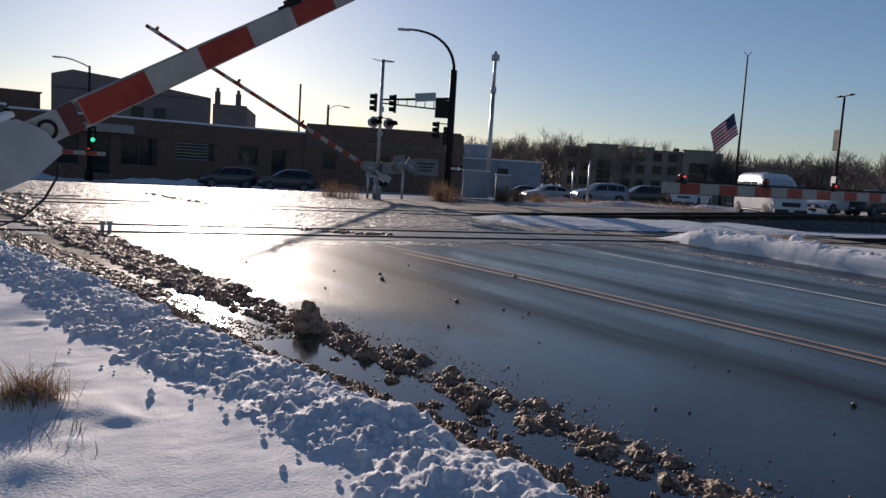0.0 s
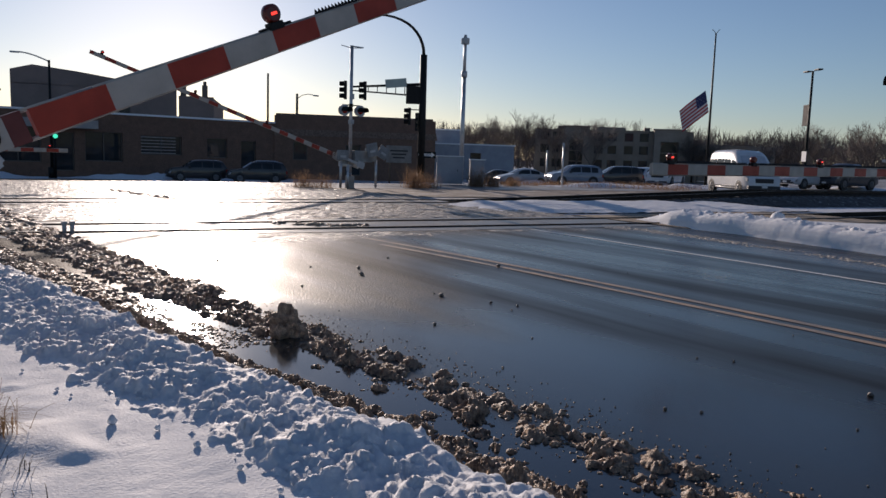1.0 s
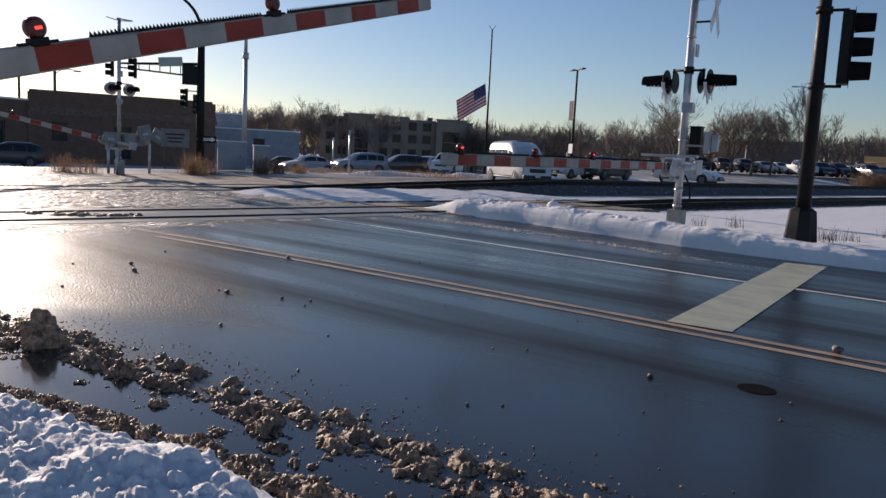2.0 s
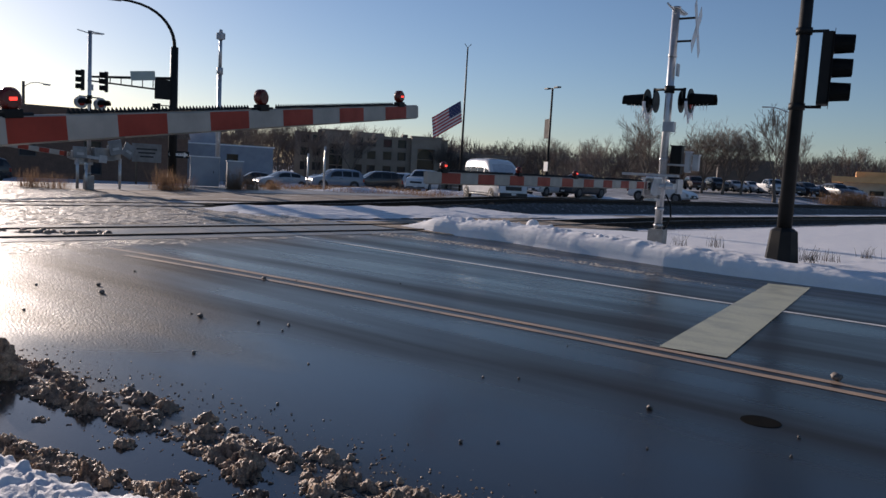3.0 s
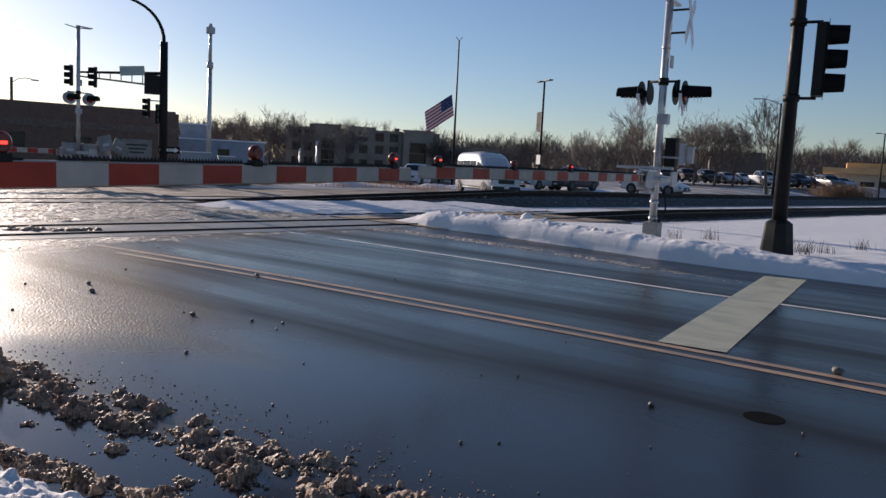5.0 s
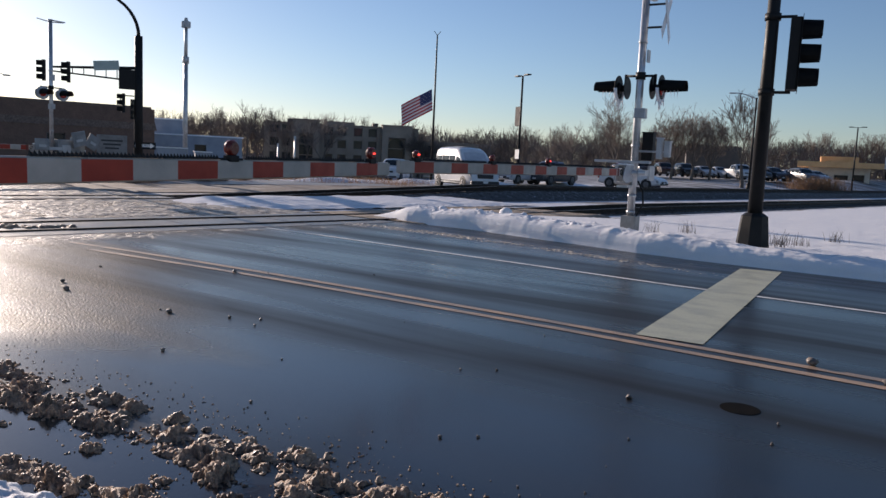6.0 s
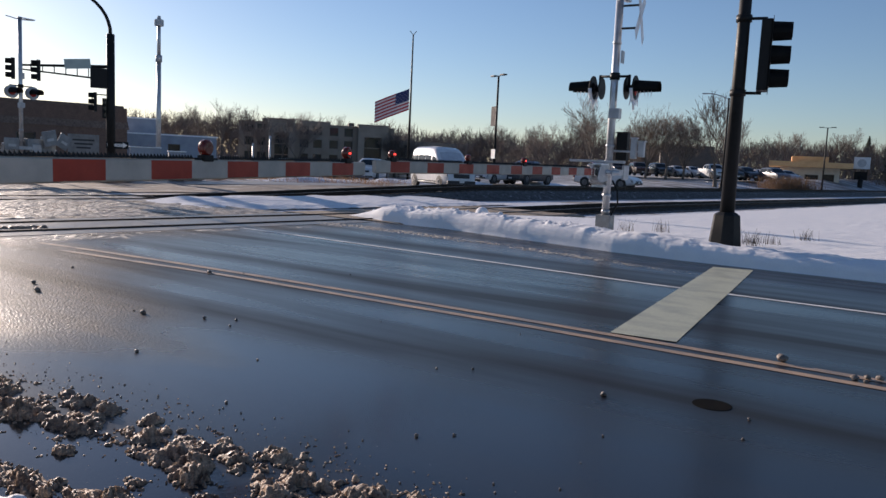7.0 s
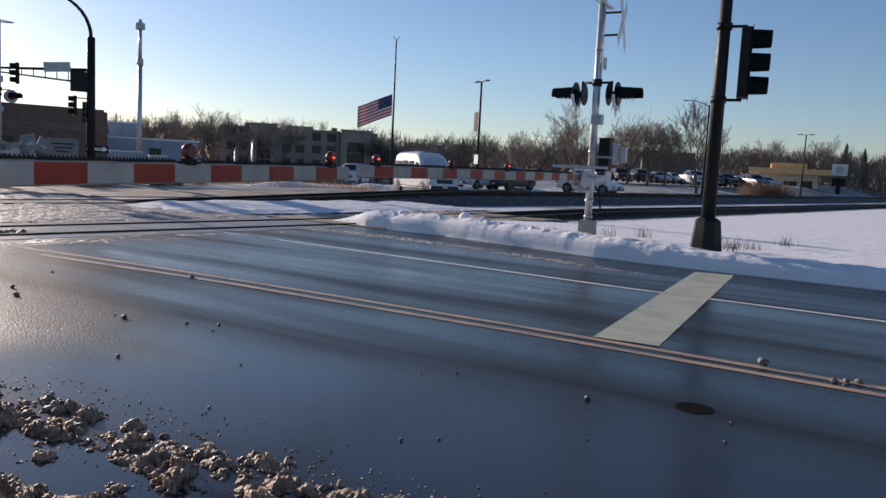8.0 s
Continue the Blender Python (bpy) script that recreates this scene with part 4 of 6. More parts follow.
def traffic_pole():
    """Black signal pole behind the far kerb, with one head turned to oncoming traffic."""
    t = thing("traffic_signal", pose(15.25, 2.68, 0.2), "tall black traffic signal pole standing in snow behind the kerb", "traffic signal")
    bm = B()
    rod(bm, (0, 0, -0.10), (0, 0, 0.56), 0.315, 0.245, seg=8)
    rod(bm, (0, 0, 0.56), (0, 0, 0.62), 0.245, 0.16, seg=8)
    for f in bm.faces:
        f.smooth = False
    part("pole_base", bm, M_BLACK, t, "flared eight-sided black base")
    bm = B()
    rod(bm, (0, 0, 0.6), (0, 0, 6.2), 0.135, 0.10, seg=16)
    part("pole", bm, M_BLACK, t)
    for z in (2.86, 4.22):
        bm = B()
        rod(bm, (0, 0, z), (0.08, -0.40, z), 0.028)
        rod(bm, (0, 0, z - 0.06), (0, 0, z + 0.06), 0.145, seg=14)
        part("bracket", bm, M_BLACK, t)
    signal_head(t, Matrix.Translation((0.08, -0.40, 3.54)) @ Matrix.Rotation(radians(-78), 4, "Z") @ Matrix.Scale(1.22, 4))


def far_signal():
    """Combined street lamp and mast-arm signal pole beyond the tracks."""
    t = thing("mast_arm_signal", pose(24.6, 37.2, 0), "dark street lamp pole with a trussed signal arm", "traffic signal")
    bm = B()
    rod(bm, (0, 0, 0), (0, 0, 7.45), 0.24, 0.20, seg=14)
    rod(bm, (0, 0, 0), (0, 0, 0.5), 0.34, 0.26, seg=10)
    part("pole", bm, M_BLACK, t)
    ux = Vector((-0.86, 0.51, 0))
    bm = B()
    pts = [Vector((0, 0, 7.3)) + Vector((0, 0, 1.0)) * 0]
    pts += [ux * (0.08 * k * k * 0.35) + Vector((0, 0, 7.4 + 2.25 * math.sin(radians(k * 9)))) for k in range(1, 11)]
    tube(bm, pts, 0.10, 8, 0.06)
    part("lamp_arm", bm, M_BLACK, t, "curved lamp arm")
    end = pts[-1]
    bm = B()
    box(bm, (0, 0, 0), (0.75, 0.28, 0.13), Matrix.Translation(end + ux * 0.3 + Vector((0, 0, -0.03))) @ Matrix.Rotation(math.atan2(ux.y, ux.x), 4, "Z"), bevel=0.04)
    part("lamp_head", bm, M_GREYBOX, t, "grey cobra-head lamp")
    bm = B()
    rod(bm, (0, 0, 5.75), ux * 4.3 + Vector((0, 0, 5.45)), 0.09, 0.055)
    rod(bm, (0, 0, 5.05), ux * 4.3 + Vector((0, 0, 5.25)), 0.05, 0.04)
    for k in range(1, 8):
        p = ux * (4.3 * k / 8)
        rod(bm, p + Vector((0, 0, 5.75 - 0.30 * k / 8)), p + Vector((0, 0, 5.05 + 0.20 * k / 8)), 0.025, seg=6)
    part("truss_arm", bm, M_BLACK, t, "trussed horizontal signal arm")
    for d in (3.4, 4.55):
        signal_head(t, Matrix.Translation(ux * d + Vector((0, 0, 5.25))) @ Matrix.Rotation(radians(150), 4, "Z"))
    signal_head(t, Matrix.Translation(ux * 0.75 + Vector((0, 0, 3.85))) @ Matrix.Rotation(radians(150), 4, "Z") @ Matrix.Scale(0.95, 4))
    signal_head(t, Matrix.Translation(ux * 0.25 + Vector((0.1, 0.1, 3.55))) @ Matrix.Rotation(radians(240), 4, "Z") @ Matrix.Scale(0.95, 4))
    face = Matrix.Rotation(math.atan2(ux.y, ux.x), 4, "Z")
    bm = B()
    box(bm, (0, 0, 0), (1.25, 0.03, 0.50), Matrix.Translation(ux * 1.65 + Vector((0, -0.1, 5.75))) @ face @ Matrix.Rotation(radians(6), 4, "Y"))
    part("street_name_sign", bm, M_GREENSIGN, t, "pale green street name plate")
    bm = B()
    box(bm, (0, 0, 0), (0.85, 0.04, 1.05), Matrix.Translation(ux * 0.62 + Vector((0, -0.1, 5.1))) @ face)
    part("sign_back", bm, M_BLACK, t, "dark square lane sign")
    bm = B()
    rod(bm, (0, 0, 4.25), ux * 0.9 + Vector((0, 0, 4.25)), 0.03)
    rod(bm, ux * 0.9 + Vector((0, 0, 4.25)), ux * 0.9 + Vector((0, 0, 3.9)), 0.03)
    part("side_bracket", bm, M_BLACK, t)
    # one-way arrow plate: black with a white arrow and lettering
    m = Matrix.Translation(Vector((0.2, -0.28, 1.62))) @ face
    bm = B()
    box(bm, (0, 0, 0), (1.12, 0.02, 0.38), m)
    plate = part("one_way_sign", bm, M_BLACK, t, "black one-way plate with a white arrow")
    bm = B()
    prism(bm, [(0.50, -0.075), (-0.28, -0.075), (-0.28, -0.15), (-0.50, 0.0), (-0.28, 0.15), (-0.28, 0.075), (0.50, 0.075)], 0.012, 0.018)
    bmesh.ops.transform(bm, matrix=m, verts=bm.verts[:])
    part("arrow", bm, M_SIGNWHITE, plate, "white arrow")
    cu = bpy.data.curves.new("lettering", "FONT")
    cu.body, cu.size, cu.align_x, cu.align_y, cu.extrude = "ONE WAY", 0.15, "CENTER", "CENTER", 0.002
    txt = new("lettering", cu)
    txt.data.materials.append(M_BLACK)
    txt.parent = plate
    txt.matrix_basis = m @ Matrix.Translation((0.06, 0.021, 0)) @ Matrix.Rotation(radians(180), 4, "Z") @ Matrix.Rotation(radians(90), 4, "X")


def antenna_pole():
    t = thing("antenna_pole", pose(29.3, 39.6, 0), "slim pale pole with a small head on top", "pole")
    bm = B()
    rod(bm, (0, 0, 0), (0, 0, 6.9), 0.15, 0.13, seg=12)
    rod(bm, (0, 0, 6.9), (0, 0, 9.0), 0.11, 0.10, seg=12)
    part("shaft", bm, M_ALU, t)
    bm = B()
    rod(bm, (0, 0, 6.7), (0, 0, 7.1), 0.19, seg=12)
    part("collar", bm, M_GREYBOX, t)
    bm = B()
    box(bm, (0, 0, 9.0), (0.42, 0.42, 0.42), bevel=0.08)
    rod(bm, (0, 0, 9.2), (0, 0, 9.4), 0.13, 0.09, seg=10)
    part("head", bm, M_GREYBOX, t, "grey box head")


def light_pole(x, y, top, heads, banner=False, style="flat", turn=0.0, z=0.0):
    t = thing("street_lamp", pose(x, y, z, 0, 0, turn), "dark lamp post with " + ("a hanging banner" if banner else "a slim lamp head") + " beside a parking lot", "street lamp")
    bm = B()
    rod(bm, (0, 0, 0), (0, 0, top), 0.12, 0.08, seg=8)
    rod(bm, (0, 0, 0), (0, 0, 0.8), 0.26, seg=10)
    part("post", bm, M_BLACK, t)
    if style == "flat":
        for s in heads:
            bm = B()
            rod(bm, (0, 0, top - 0.05), (0, s * 0.5, top), 0.03, seg=6)
            box(bm, (0, s * 0.75, top + 0.02), (0.34, 0.60, 0.10), bevel=0.02)
            part("lamp_head", bm, M_BLACK, t, "flat rectangular lamp head")
    else:
        for s in heads:
            bm = B()
            tube(bm, [(0, s * 2.0 * k / 8, top - 0.1 + 0.55 * math.sin(radians(k * 11.25))) for k in range(9)], 0.05, 6)
            box(bm, (0, s * 2.2, top + 0.43), (0.24, 0.6, 0.12), bevel=0.04)
            part("lamp_head", bm, M_GREYBOX, t, "curved arm with a cobra-head lamp")
    if banner:
        bm = B()
        box(bm, (0, 0.5, top * 0.63), (0.03, 0.72, 1.5))
        part("banner", bm, surf("dark_banner", (0.014, 0.010, 0.012), (0.022, 0.014, 0.016), 3.0, (0.7, 0.8)), t, "dark hanging banner")
        for zz in (top * 0.63 + 0.76, top * 0.63 - 0.76):
            bm = B()
            rod(bm, (0, 0, zz), (0, 0.88, zz), 0.02, seg=6)
            part("banner_rod", bm, M_BLACK, t)
        bm = B()
        box(bm, (-0.14, 0.0, 2.4), (0.02, 0.62, 0.75))
        part("notice", bm, M_SIGNWHITE, t, "white rectangular notice")
    return t


def utility_pole(x, y, top, lamp=False):
    t = thing("utility_pole", pose(x, y, 0), "weathered wooden utility pole behind the roofs", "utility pole")
    bm = B()
    rod(bm, (0, 0, 0), (0, 0, top), 0.16, 0.12, seg=10)
    part("pole", bm, M_WOODPOLE, t)
    if lamp:
        bm = B()
        tube(bm, [(0, 0, top - 0.5), (0.5, -0.2, top - 0.12), (1.0, -0.4, top), (1.5, -0.6, top - 0.05)], 0.04, 6)
        part("lamp_arm", bm, M_GREYBOX, t, "thin curved lamp arm")
        bm = B()
        box(bm, (1.75, -0.7, top - 0.12), (0.6, 0.26, 0.14), bevel=0.05)
        part("lamp_head", bm, M_GREYBOX, t, "grey cobra-head lamp")
    return t


# ---------------------------------------------------------------- buildings
M_STORE = surf("storefront", (0.10, 0.085, 0.075), (0.15, 0.12, 0.10), 1.0, (0.5, 0.8))
M_AWNING = surf("pale_awning", (0.42, 0.38, 0.36), (0.34, 0.31, 0.30), 2.0, (0.7, 0.9))
M_PINKWALL = surf("faded_render", (0.235, 0.175, 0.15), (0.19, 0.145, 0.125), 0.5, (0.8, 0.95), fine=0.06)
M_BLUEGREY = surf("pale_metal_siding", (0.34, 0.355, 0.39), (0.27, 0.285, 0.32), 0.8, (0.5, 0.7))
# roof colour with warm low sunlight put in: brighter and oranger than plain stucco
M_SUNLITROOF = surf("sunlit_stucco", (0.84, 0.50, 0.23), (0.74, 0.42, 0.19), 0.8, (0.7, 0.9))


def push_back(things, k):
    """Set finished buildings k times farther off, and larger by as much."""
    eye = Vector((-0.3, -1.5, 1.48))
    m = Matrix.Translation(eye) @ Matrix.Scale(k, 4) @ Matrix.Translation(-eye)
    for t in things:
        for o in t.children_recursive:
            o.data.transform(m)


def facade(thing_, p, q, depth, height, wall_mat, openings, coping=None, name="wall", slope=0.0):
    """A block whose front runs from p to q; openings: (name, along, z0, width, height, recess material)."""
    p, q = Vector((*p, 0)), Vector((*q, 0))
    d = (q - p)
    w = d.length
    turn = math.atan2(d.y, d.x)
    m = Matrix.Translation(p) @ Matrix.Rotation(turn, 4, "Z")
    bm = B()
    # front wall panels round the openings
    xs = sorted({0.0, w, *[o[1] for o in openings], *[o[1] + o[3] for o in openings]})
    for a, b in zip(xs, xs[1:]):
        cuts = sorted([(o[2], o[2] + o[4]) for o in openings if o[1] <= a + 1e-6 and o[1] + o[3] >= b - 1e-6])
        z = -1.3
        for z0, z1 in cuts + [(height, height)]:
            if z0 > z + 1e-4:
                box(bm, ((a + b) / 2, 0.15, (z + z0) / 2), (b - a, 0.3, z0 - z))
            z = z1
    bmesh.ops.remove_doubles(bm, verts=bm.verts[:], dist=0.0005)
    box(bm, (w / 2, depth / 2 + 0.16, height / 2 - 0.7), (w, depth - 0.3, height + 1.2))
    bmesh.ops.transform(bm, matrix=m, verts=bm.verts[:])
    wall = part(name, bm, wall_mat, thing_)
    for o in openings:
        bm = B()
        box(bm, (o[1] + o[3] / 2, 0.22, o[2] + o[4] / 2), (o[3] - 0.01, 0.04, o[4] - 0.01))
        bmesh.ops.transform(bm, matrix=m, verts=bm.verts[:])
        win = part(o[0], bm, o[5] if len(o) > 5 else M_GLASS, thing_)
        bm = B()
        n = max(1, round(o[3] / 1.2))
        for i in range(n + 1):
            box(bm, (o[1] + 0.03 + (o[3] - 0.06) * i / n, 0.16, o[2] + o[4] / 2), (0.06, 0.08, o[4] - 0.012))
        for z in (o[2] + 0.03, o[2] + o[4] - 0.03):
            box(bm, (o[1] + o[3] / 2, 0.155, z), (o[3] - 0.014, 0.07, 0.06))
        bmesh.ops.transform(bm, matrix=m, verts=bm.verts[:])
        part("frame", bm, M_STORE, win, "dark frame")
    if coping:
        bm = B()
        box(bm, (w / 2, depth / 2, height + 0.06), (w + 0.2, depth + 0.2, 0.12))
        bmesh.ops.transform(bm, matrix=m, verts=bm.verts[:])
        part("coping", bm, coping, thing_, "pale snow-dusted roof edge")
    return m, w


def brick_building():
    t = thing("brick_shop", pose(0, 0, 0), "single-storey dark brick shop building with a tall parapet", "building", "buildings by the crossing")
    facade(t, (20.6, 50.2), (31.2, 45.6), 14, 4.1, M_BRICK,
           [("window", 1.3, 1.0, 1.0, 1.3), ("door", 5.0, 0.0, 1.1, 2.2), ("window", 8.2, 1.0, 1.6, 1.2)])
    # sloping parapet face with uneven brick
    m = Matrix.Translation((20.6, 50.2, 0)) @ Matrix.Rotation(math.atan2(-4.6, 10.6), 4, "Z")
    bm = B()
    v = [bm.verts.new(p) for p in ((0, -0.05, 2.7), (11.7, -0.05, 2.7), (11.35, 0.12, 4.25), (0.1, 0.12, 4.25), (0, 1.4, 2.7), (11.7, 1.4, 2.7), (11.35, 1.2, 4.25), (0.1, 1.2, 4.25))]
    for f in ((0, 1, 2, 3), (5, 4, 7, 6), (1, 5, 6, 2), (4, 0, 3, 7), (3, 2, 6, 7), (4, 5, 1, 0)):
        bm.faces.new([v[i] for i in f])
    bmesh.ops.recalc_face_normals(bm, faces=bm.faces[:])
    bmesh.ops.transform(bm, matrix=m, verts=bm.verts[:])
    part("parapet", bm, M_MORTARED, t, "dark shingled parapet flecked with snow")
    # low wing to the far side
    t2 = thing("brick_shop", pose(0, 0, 0), "long low brick shop with storefront windows and a snowy roof edge", "building", "buildings by the crossing")
    facade(t2, (2.2, 49.0), (21.0, 50.3), 12, 3.5, M_BRICK,
           [("window", 1.2, 0.5, 2.4, 2.0), ("door", 4.2, 0.0, 1.2, 2.3), ("window", 6.0, 0.6, 2.2, 1.8), ("window", 9.3, 1.1, 2.6, 1.2), ("window", 13.6, 1.0, 1.4, 1.3), ("door", 16.0, 0.0, 1.1, 2.2)], M_SNOW)
    bm = B()
    prism(bm, [(1.4, 2.55), (6.6, 2.55), (6.6, 3.05), (1.4, 3.05)], -0.75, 0.0)
    bmesh.ops.transform(bm, matrix=Matrix.Translation((2.2, 49.0, 0)) @ Matrix.Rotation(math.atan2(1.4, 18.3), 4, "Z"), verts=bm.verts[:])
    part("awning", bm, M_AWNING, t2, "pale flat awning over the shop door")
    # louvred shutters
    bm = B()
    for k in range(6):
        box(bm, (9.3 + 1.1, -0.06, 1.2 + 0.2 * k), (2.2, 0.05, 0.05))
    bmesh.ops.transform(bm, matrix=Matrix.Translation((2.2, 49.0, 0)) @ Matrix.Rotation(math.atan2(1.4, 18.3), 4, "Z"), verts=bm.verts[:])
    part("louvre", bm, M_AWNING, t2, "pale horizontal slats")
    push_back([t, t2], 1.36)


def back_buildings():
    done = []
    t = thing("brick_block", pose(0, 0, 0), "taller plain rendered block behind the shops", "building", "buildings by the crossing")
    m, w = facade(t, (5.4, 61.5), (16.4, 59.4), 14, 5.9, M_PINKWALL, [("window", 5.4, 4.0, 0.9, 0.9), ("window", 7.0, 4.0, 0.9, 0.9)])
    bm = B()
    prism(bm, [(0, 5.8), (11.2, 5.8), (11.2, 6.0), (4.4, 6.9), (1.4, 7.2), (0, 6.8)], 0.0, 13.5)
    bmesh.ops.transform(bm, matrix=m, verts=bm.verts[:])
    part("gable", bm, M_PINKWALL, t, "sloping roof profile")
    done.append(t)
    t = thing("brick_block", pose(0, 0, 0), "lower rear block with chimney stacks", "building", "buildings by the crossing")
    m, w = facade(t, (16.6, 59.6), (19.0, 58.6), 10, 5.6, M_PINKWALL, [])
    for x, h in ((0.3, 6.6), (1.9, 6.5)):
        bm = B()
        box(bm, (x, 0.5, (h + 5.0) / 2), (0.4, 0.4, h - 5.0))
        rod(bm, (x, 0.5, h), (x, 0.5, h + 0.3), 0.13, seg=8)
        bmesh.ops.transform(bm, matrix=m, verts=bm.verts[:])
        part("chimney", bm, M_STORE, t, "short dark chimney")
    done.append(t)
    t = thing("brick_block", pose(0, 0, 0), "row of brick shop fronts further along the street", "building", "buildings by the crossing")
    facade(t, (-14, 60), (4.8, 62.6), 14, 5.3, M_BRICK, [("window", 2 + 3.1 * k, 3.0, 1.1, 1.5) for k in range(5)] + [("window", 2 + 3.1 * k, 0.4, 2.2, 1.9) for k in range(5)], M_STORE)
    facade(t, (-14, 49.5), (1.9, 49.6), 10, 3.7, M_STORE, [("window", 1 + 3.0 * k, 0.4, 2.2, 1.9) for k in range(5)], M_SNOW, "side_wall")
    push_back(done + [t], 1.36)


def white_building():
    t = thing("warehouse", pose(0, 0, 0), "pale metal-clad low warehouse with a taller box behind", "building", "buildings by the crossing")
    facade(t, (38.0, 57.5), (45.0, 53.2), 8, 2.7, M_BLUEGREY, [("window", 1.6, 0.8, 1.4, 0.9), ("door", 4.2, 0.0, 1.0, 2.0)], M_SNOW)
    facade(t, (42.4, 62.4), (44.7, 60.9), 5, 4.2, M_BLUEGREY, [], M_SNOW, "upper_wall")
    push_back([t], 1.3)


def hotel():
    t = thing("hotel", pose(0, 0, 0), "three-storey beige rendered hotel with two arched tower bays", "building")
    p, q = (73.5, 83.0), (89.6, 68.0)
    wins = [("window", a, z, 1.25, 1.2) for a in (0.8, 2.5, 8.4, 10.3, 12.6, 14.7) for z in (0.7, 2.75, 4.55)]
    m, w = facade(t, p, q, 16, 6.0, M_BEIGE, wins, M_TAN)
    for a, b, h in ((4.0, 7.7, 6.45), (16.6, 20.9, 6.25)):
        c, half = (a + b) / 2, (b - a) * 0.27
        bm = B()
        box(bm, (a + 0.45, -0.55, h / 2), (0.9, 1.0, h))
        box(bm, (b - 0.45, -0.55, h / 2), (0.9, 1.0, h))
        box(bm, (c, -0.55, (4.6 + h) / 2), (b - a - 1.8, 1.0, h - 4.6))
        bmesh.ops.transform(bm, matrix=m, verts=bm.verts[:])
        bay = part("bay", bm, M_TAN, t, "projecting tan bay round a tall arch")
        bm = B()
        box(bm, (c, -0.55, h + 0.08), (b - a + 0.3, 1.25, 0.16))
        bmesh.ops.transform(bm, matrix=m, verts=bm.verts[:])
        part("cornice", bm, M_TAN, bay, "flat tan cornice")
        bm = B()
        prism(bm, [(c + half * math.cos(radians(x)), 3.4 + half * math.sin(radians(x))) for x in range(0, 181, 15)] + [(c - half, 0.2), (c + half, 0.2)], -0.10, -0.06)
        bmesh.ops.transform(bm, matrix=m, verts=bm.verts[:])
        part("arched_window", bm, M_GLASS, bay, "tall arched dark window")
        for zz in (1.6, 3.1):
            bm = B()
            box(bm, (c, -0.14, zz), (half * 2 - 0.02, 0.06, 0.12))
            bmesh.ops.transform(bm, matrix=m, verts=bm.verts[:])
            part("transom", bm, M_TAN, bay)
    bm = B()
    box(bm, (10.6, 0.25, 6.32), (4.2, 0.5, 0.42))
    bmesh.ops.transform(bm, matrix=m, verts=bm.verts[:])
    part("parapet_step", bm, M_BEIGE, t, "raised middle of the parapet")
    for a in (3.6, 9.5, 15.9):
        bm = B()
        box(bm, (a, 2.5, 6.35), (0.8, 1.0, 0.6))
        bmesh.ops.transform(bm, matrix=m, verts=bm.verts[:])
        part("roof_unit", bm, M_STORE, t, "dark roof unit")
    # a farther wing
    facade(t, (89.9, 67.8), (98.5, 61.0), 14, 4.3, M_TAN, [("window", 1.2 + 2.8 * k, z, 1.3, 1.1) for k in range(3) for z in (0.8, 2.7)], M_BEIGE, "wing_wall")


def fast_food():
    t = thing("restaurant", pose(0, 0, 0), "low tan roadside restaurant with a flat roof band coloured sunlit orange", "building")
    m, w = facade(t, (94.2, 15.9), (95.3, 9.9), 9, 2.9, surf("cream_render", (0.74, 0.64, 0.50), (0.62, 0.53, 0.42), 1.0, (0.7, 0.9), fine=0.05), [("window", 0.6, 0.9, 1.4, 1.2), ("window", 2.6, 0.9, 1.4, 1.2), ("door", 4.5, 0.0, 1.1, 2.2)])
    bm = B()
    box(bm, (w / 2, 3, 3.2), (w + 2.4, 8.5, 0.6))
    box(bm, (w / 2, 3.4, 3.85), (w * 0.62, 5.0, 0.6))
    bmesh.ops.transform(bm, matrix=m, verts=bm.verts[:])
    part("roof", bm, M_SUNLITROOF, t, "flat tan roof band with warm sunlight put into its colour")
    push_back([t], 1.5)
    t = thing("sign_pylon", pose(145.7, 12.7, -0.7, 0, 0, 90), "pale roadside sign frame on a dark post", "sign")
    bm = B()
    rod(bm, (0, 0, 0), (0, 0, 2.2), 0.25, seg=8)
    box(bm, (0, 0, 2.2), (1.3, 0.3, 0.9))
    part("post", bm, M_BLACK, t)
    bm = B()
    box(bm, (0, 0, 3.6), (1.6, 0.3, 1.3))
    part("panel", bm, M_SIGNWHITE, t, "white square sign panel")
    bm = B()
    rod(bm, (0, -0.17, 3.6), (0, 0.17, 3.6), 0.45, seg=20)
    part("emblem", bm, M_GREYBOX, t, "grey round emblem")
    t.scale = (1.5, 1.5, 1.5)
    t = thing("dark_shed", pose(0, 0, 0), "low dark brown shed at the lot's edge", "building")
    facade(t, (111.0, 35.5), (113.5, 28.5), 6, 5.6, M_STORE, [])


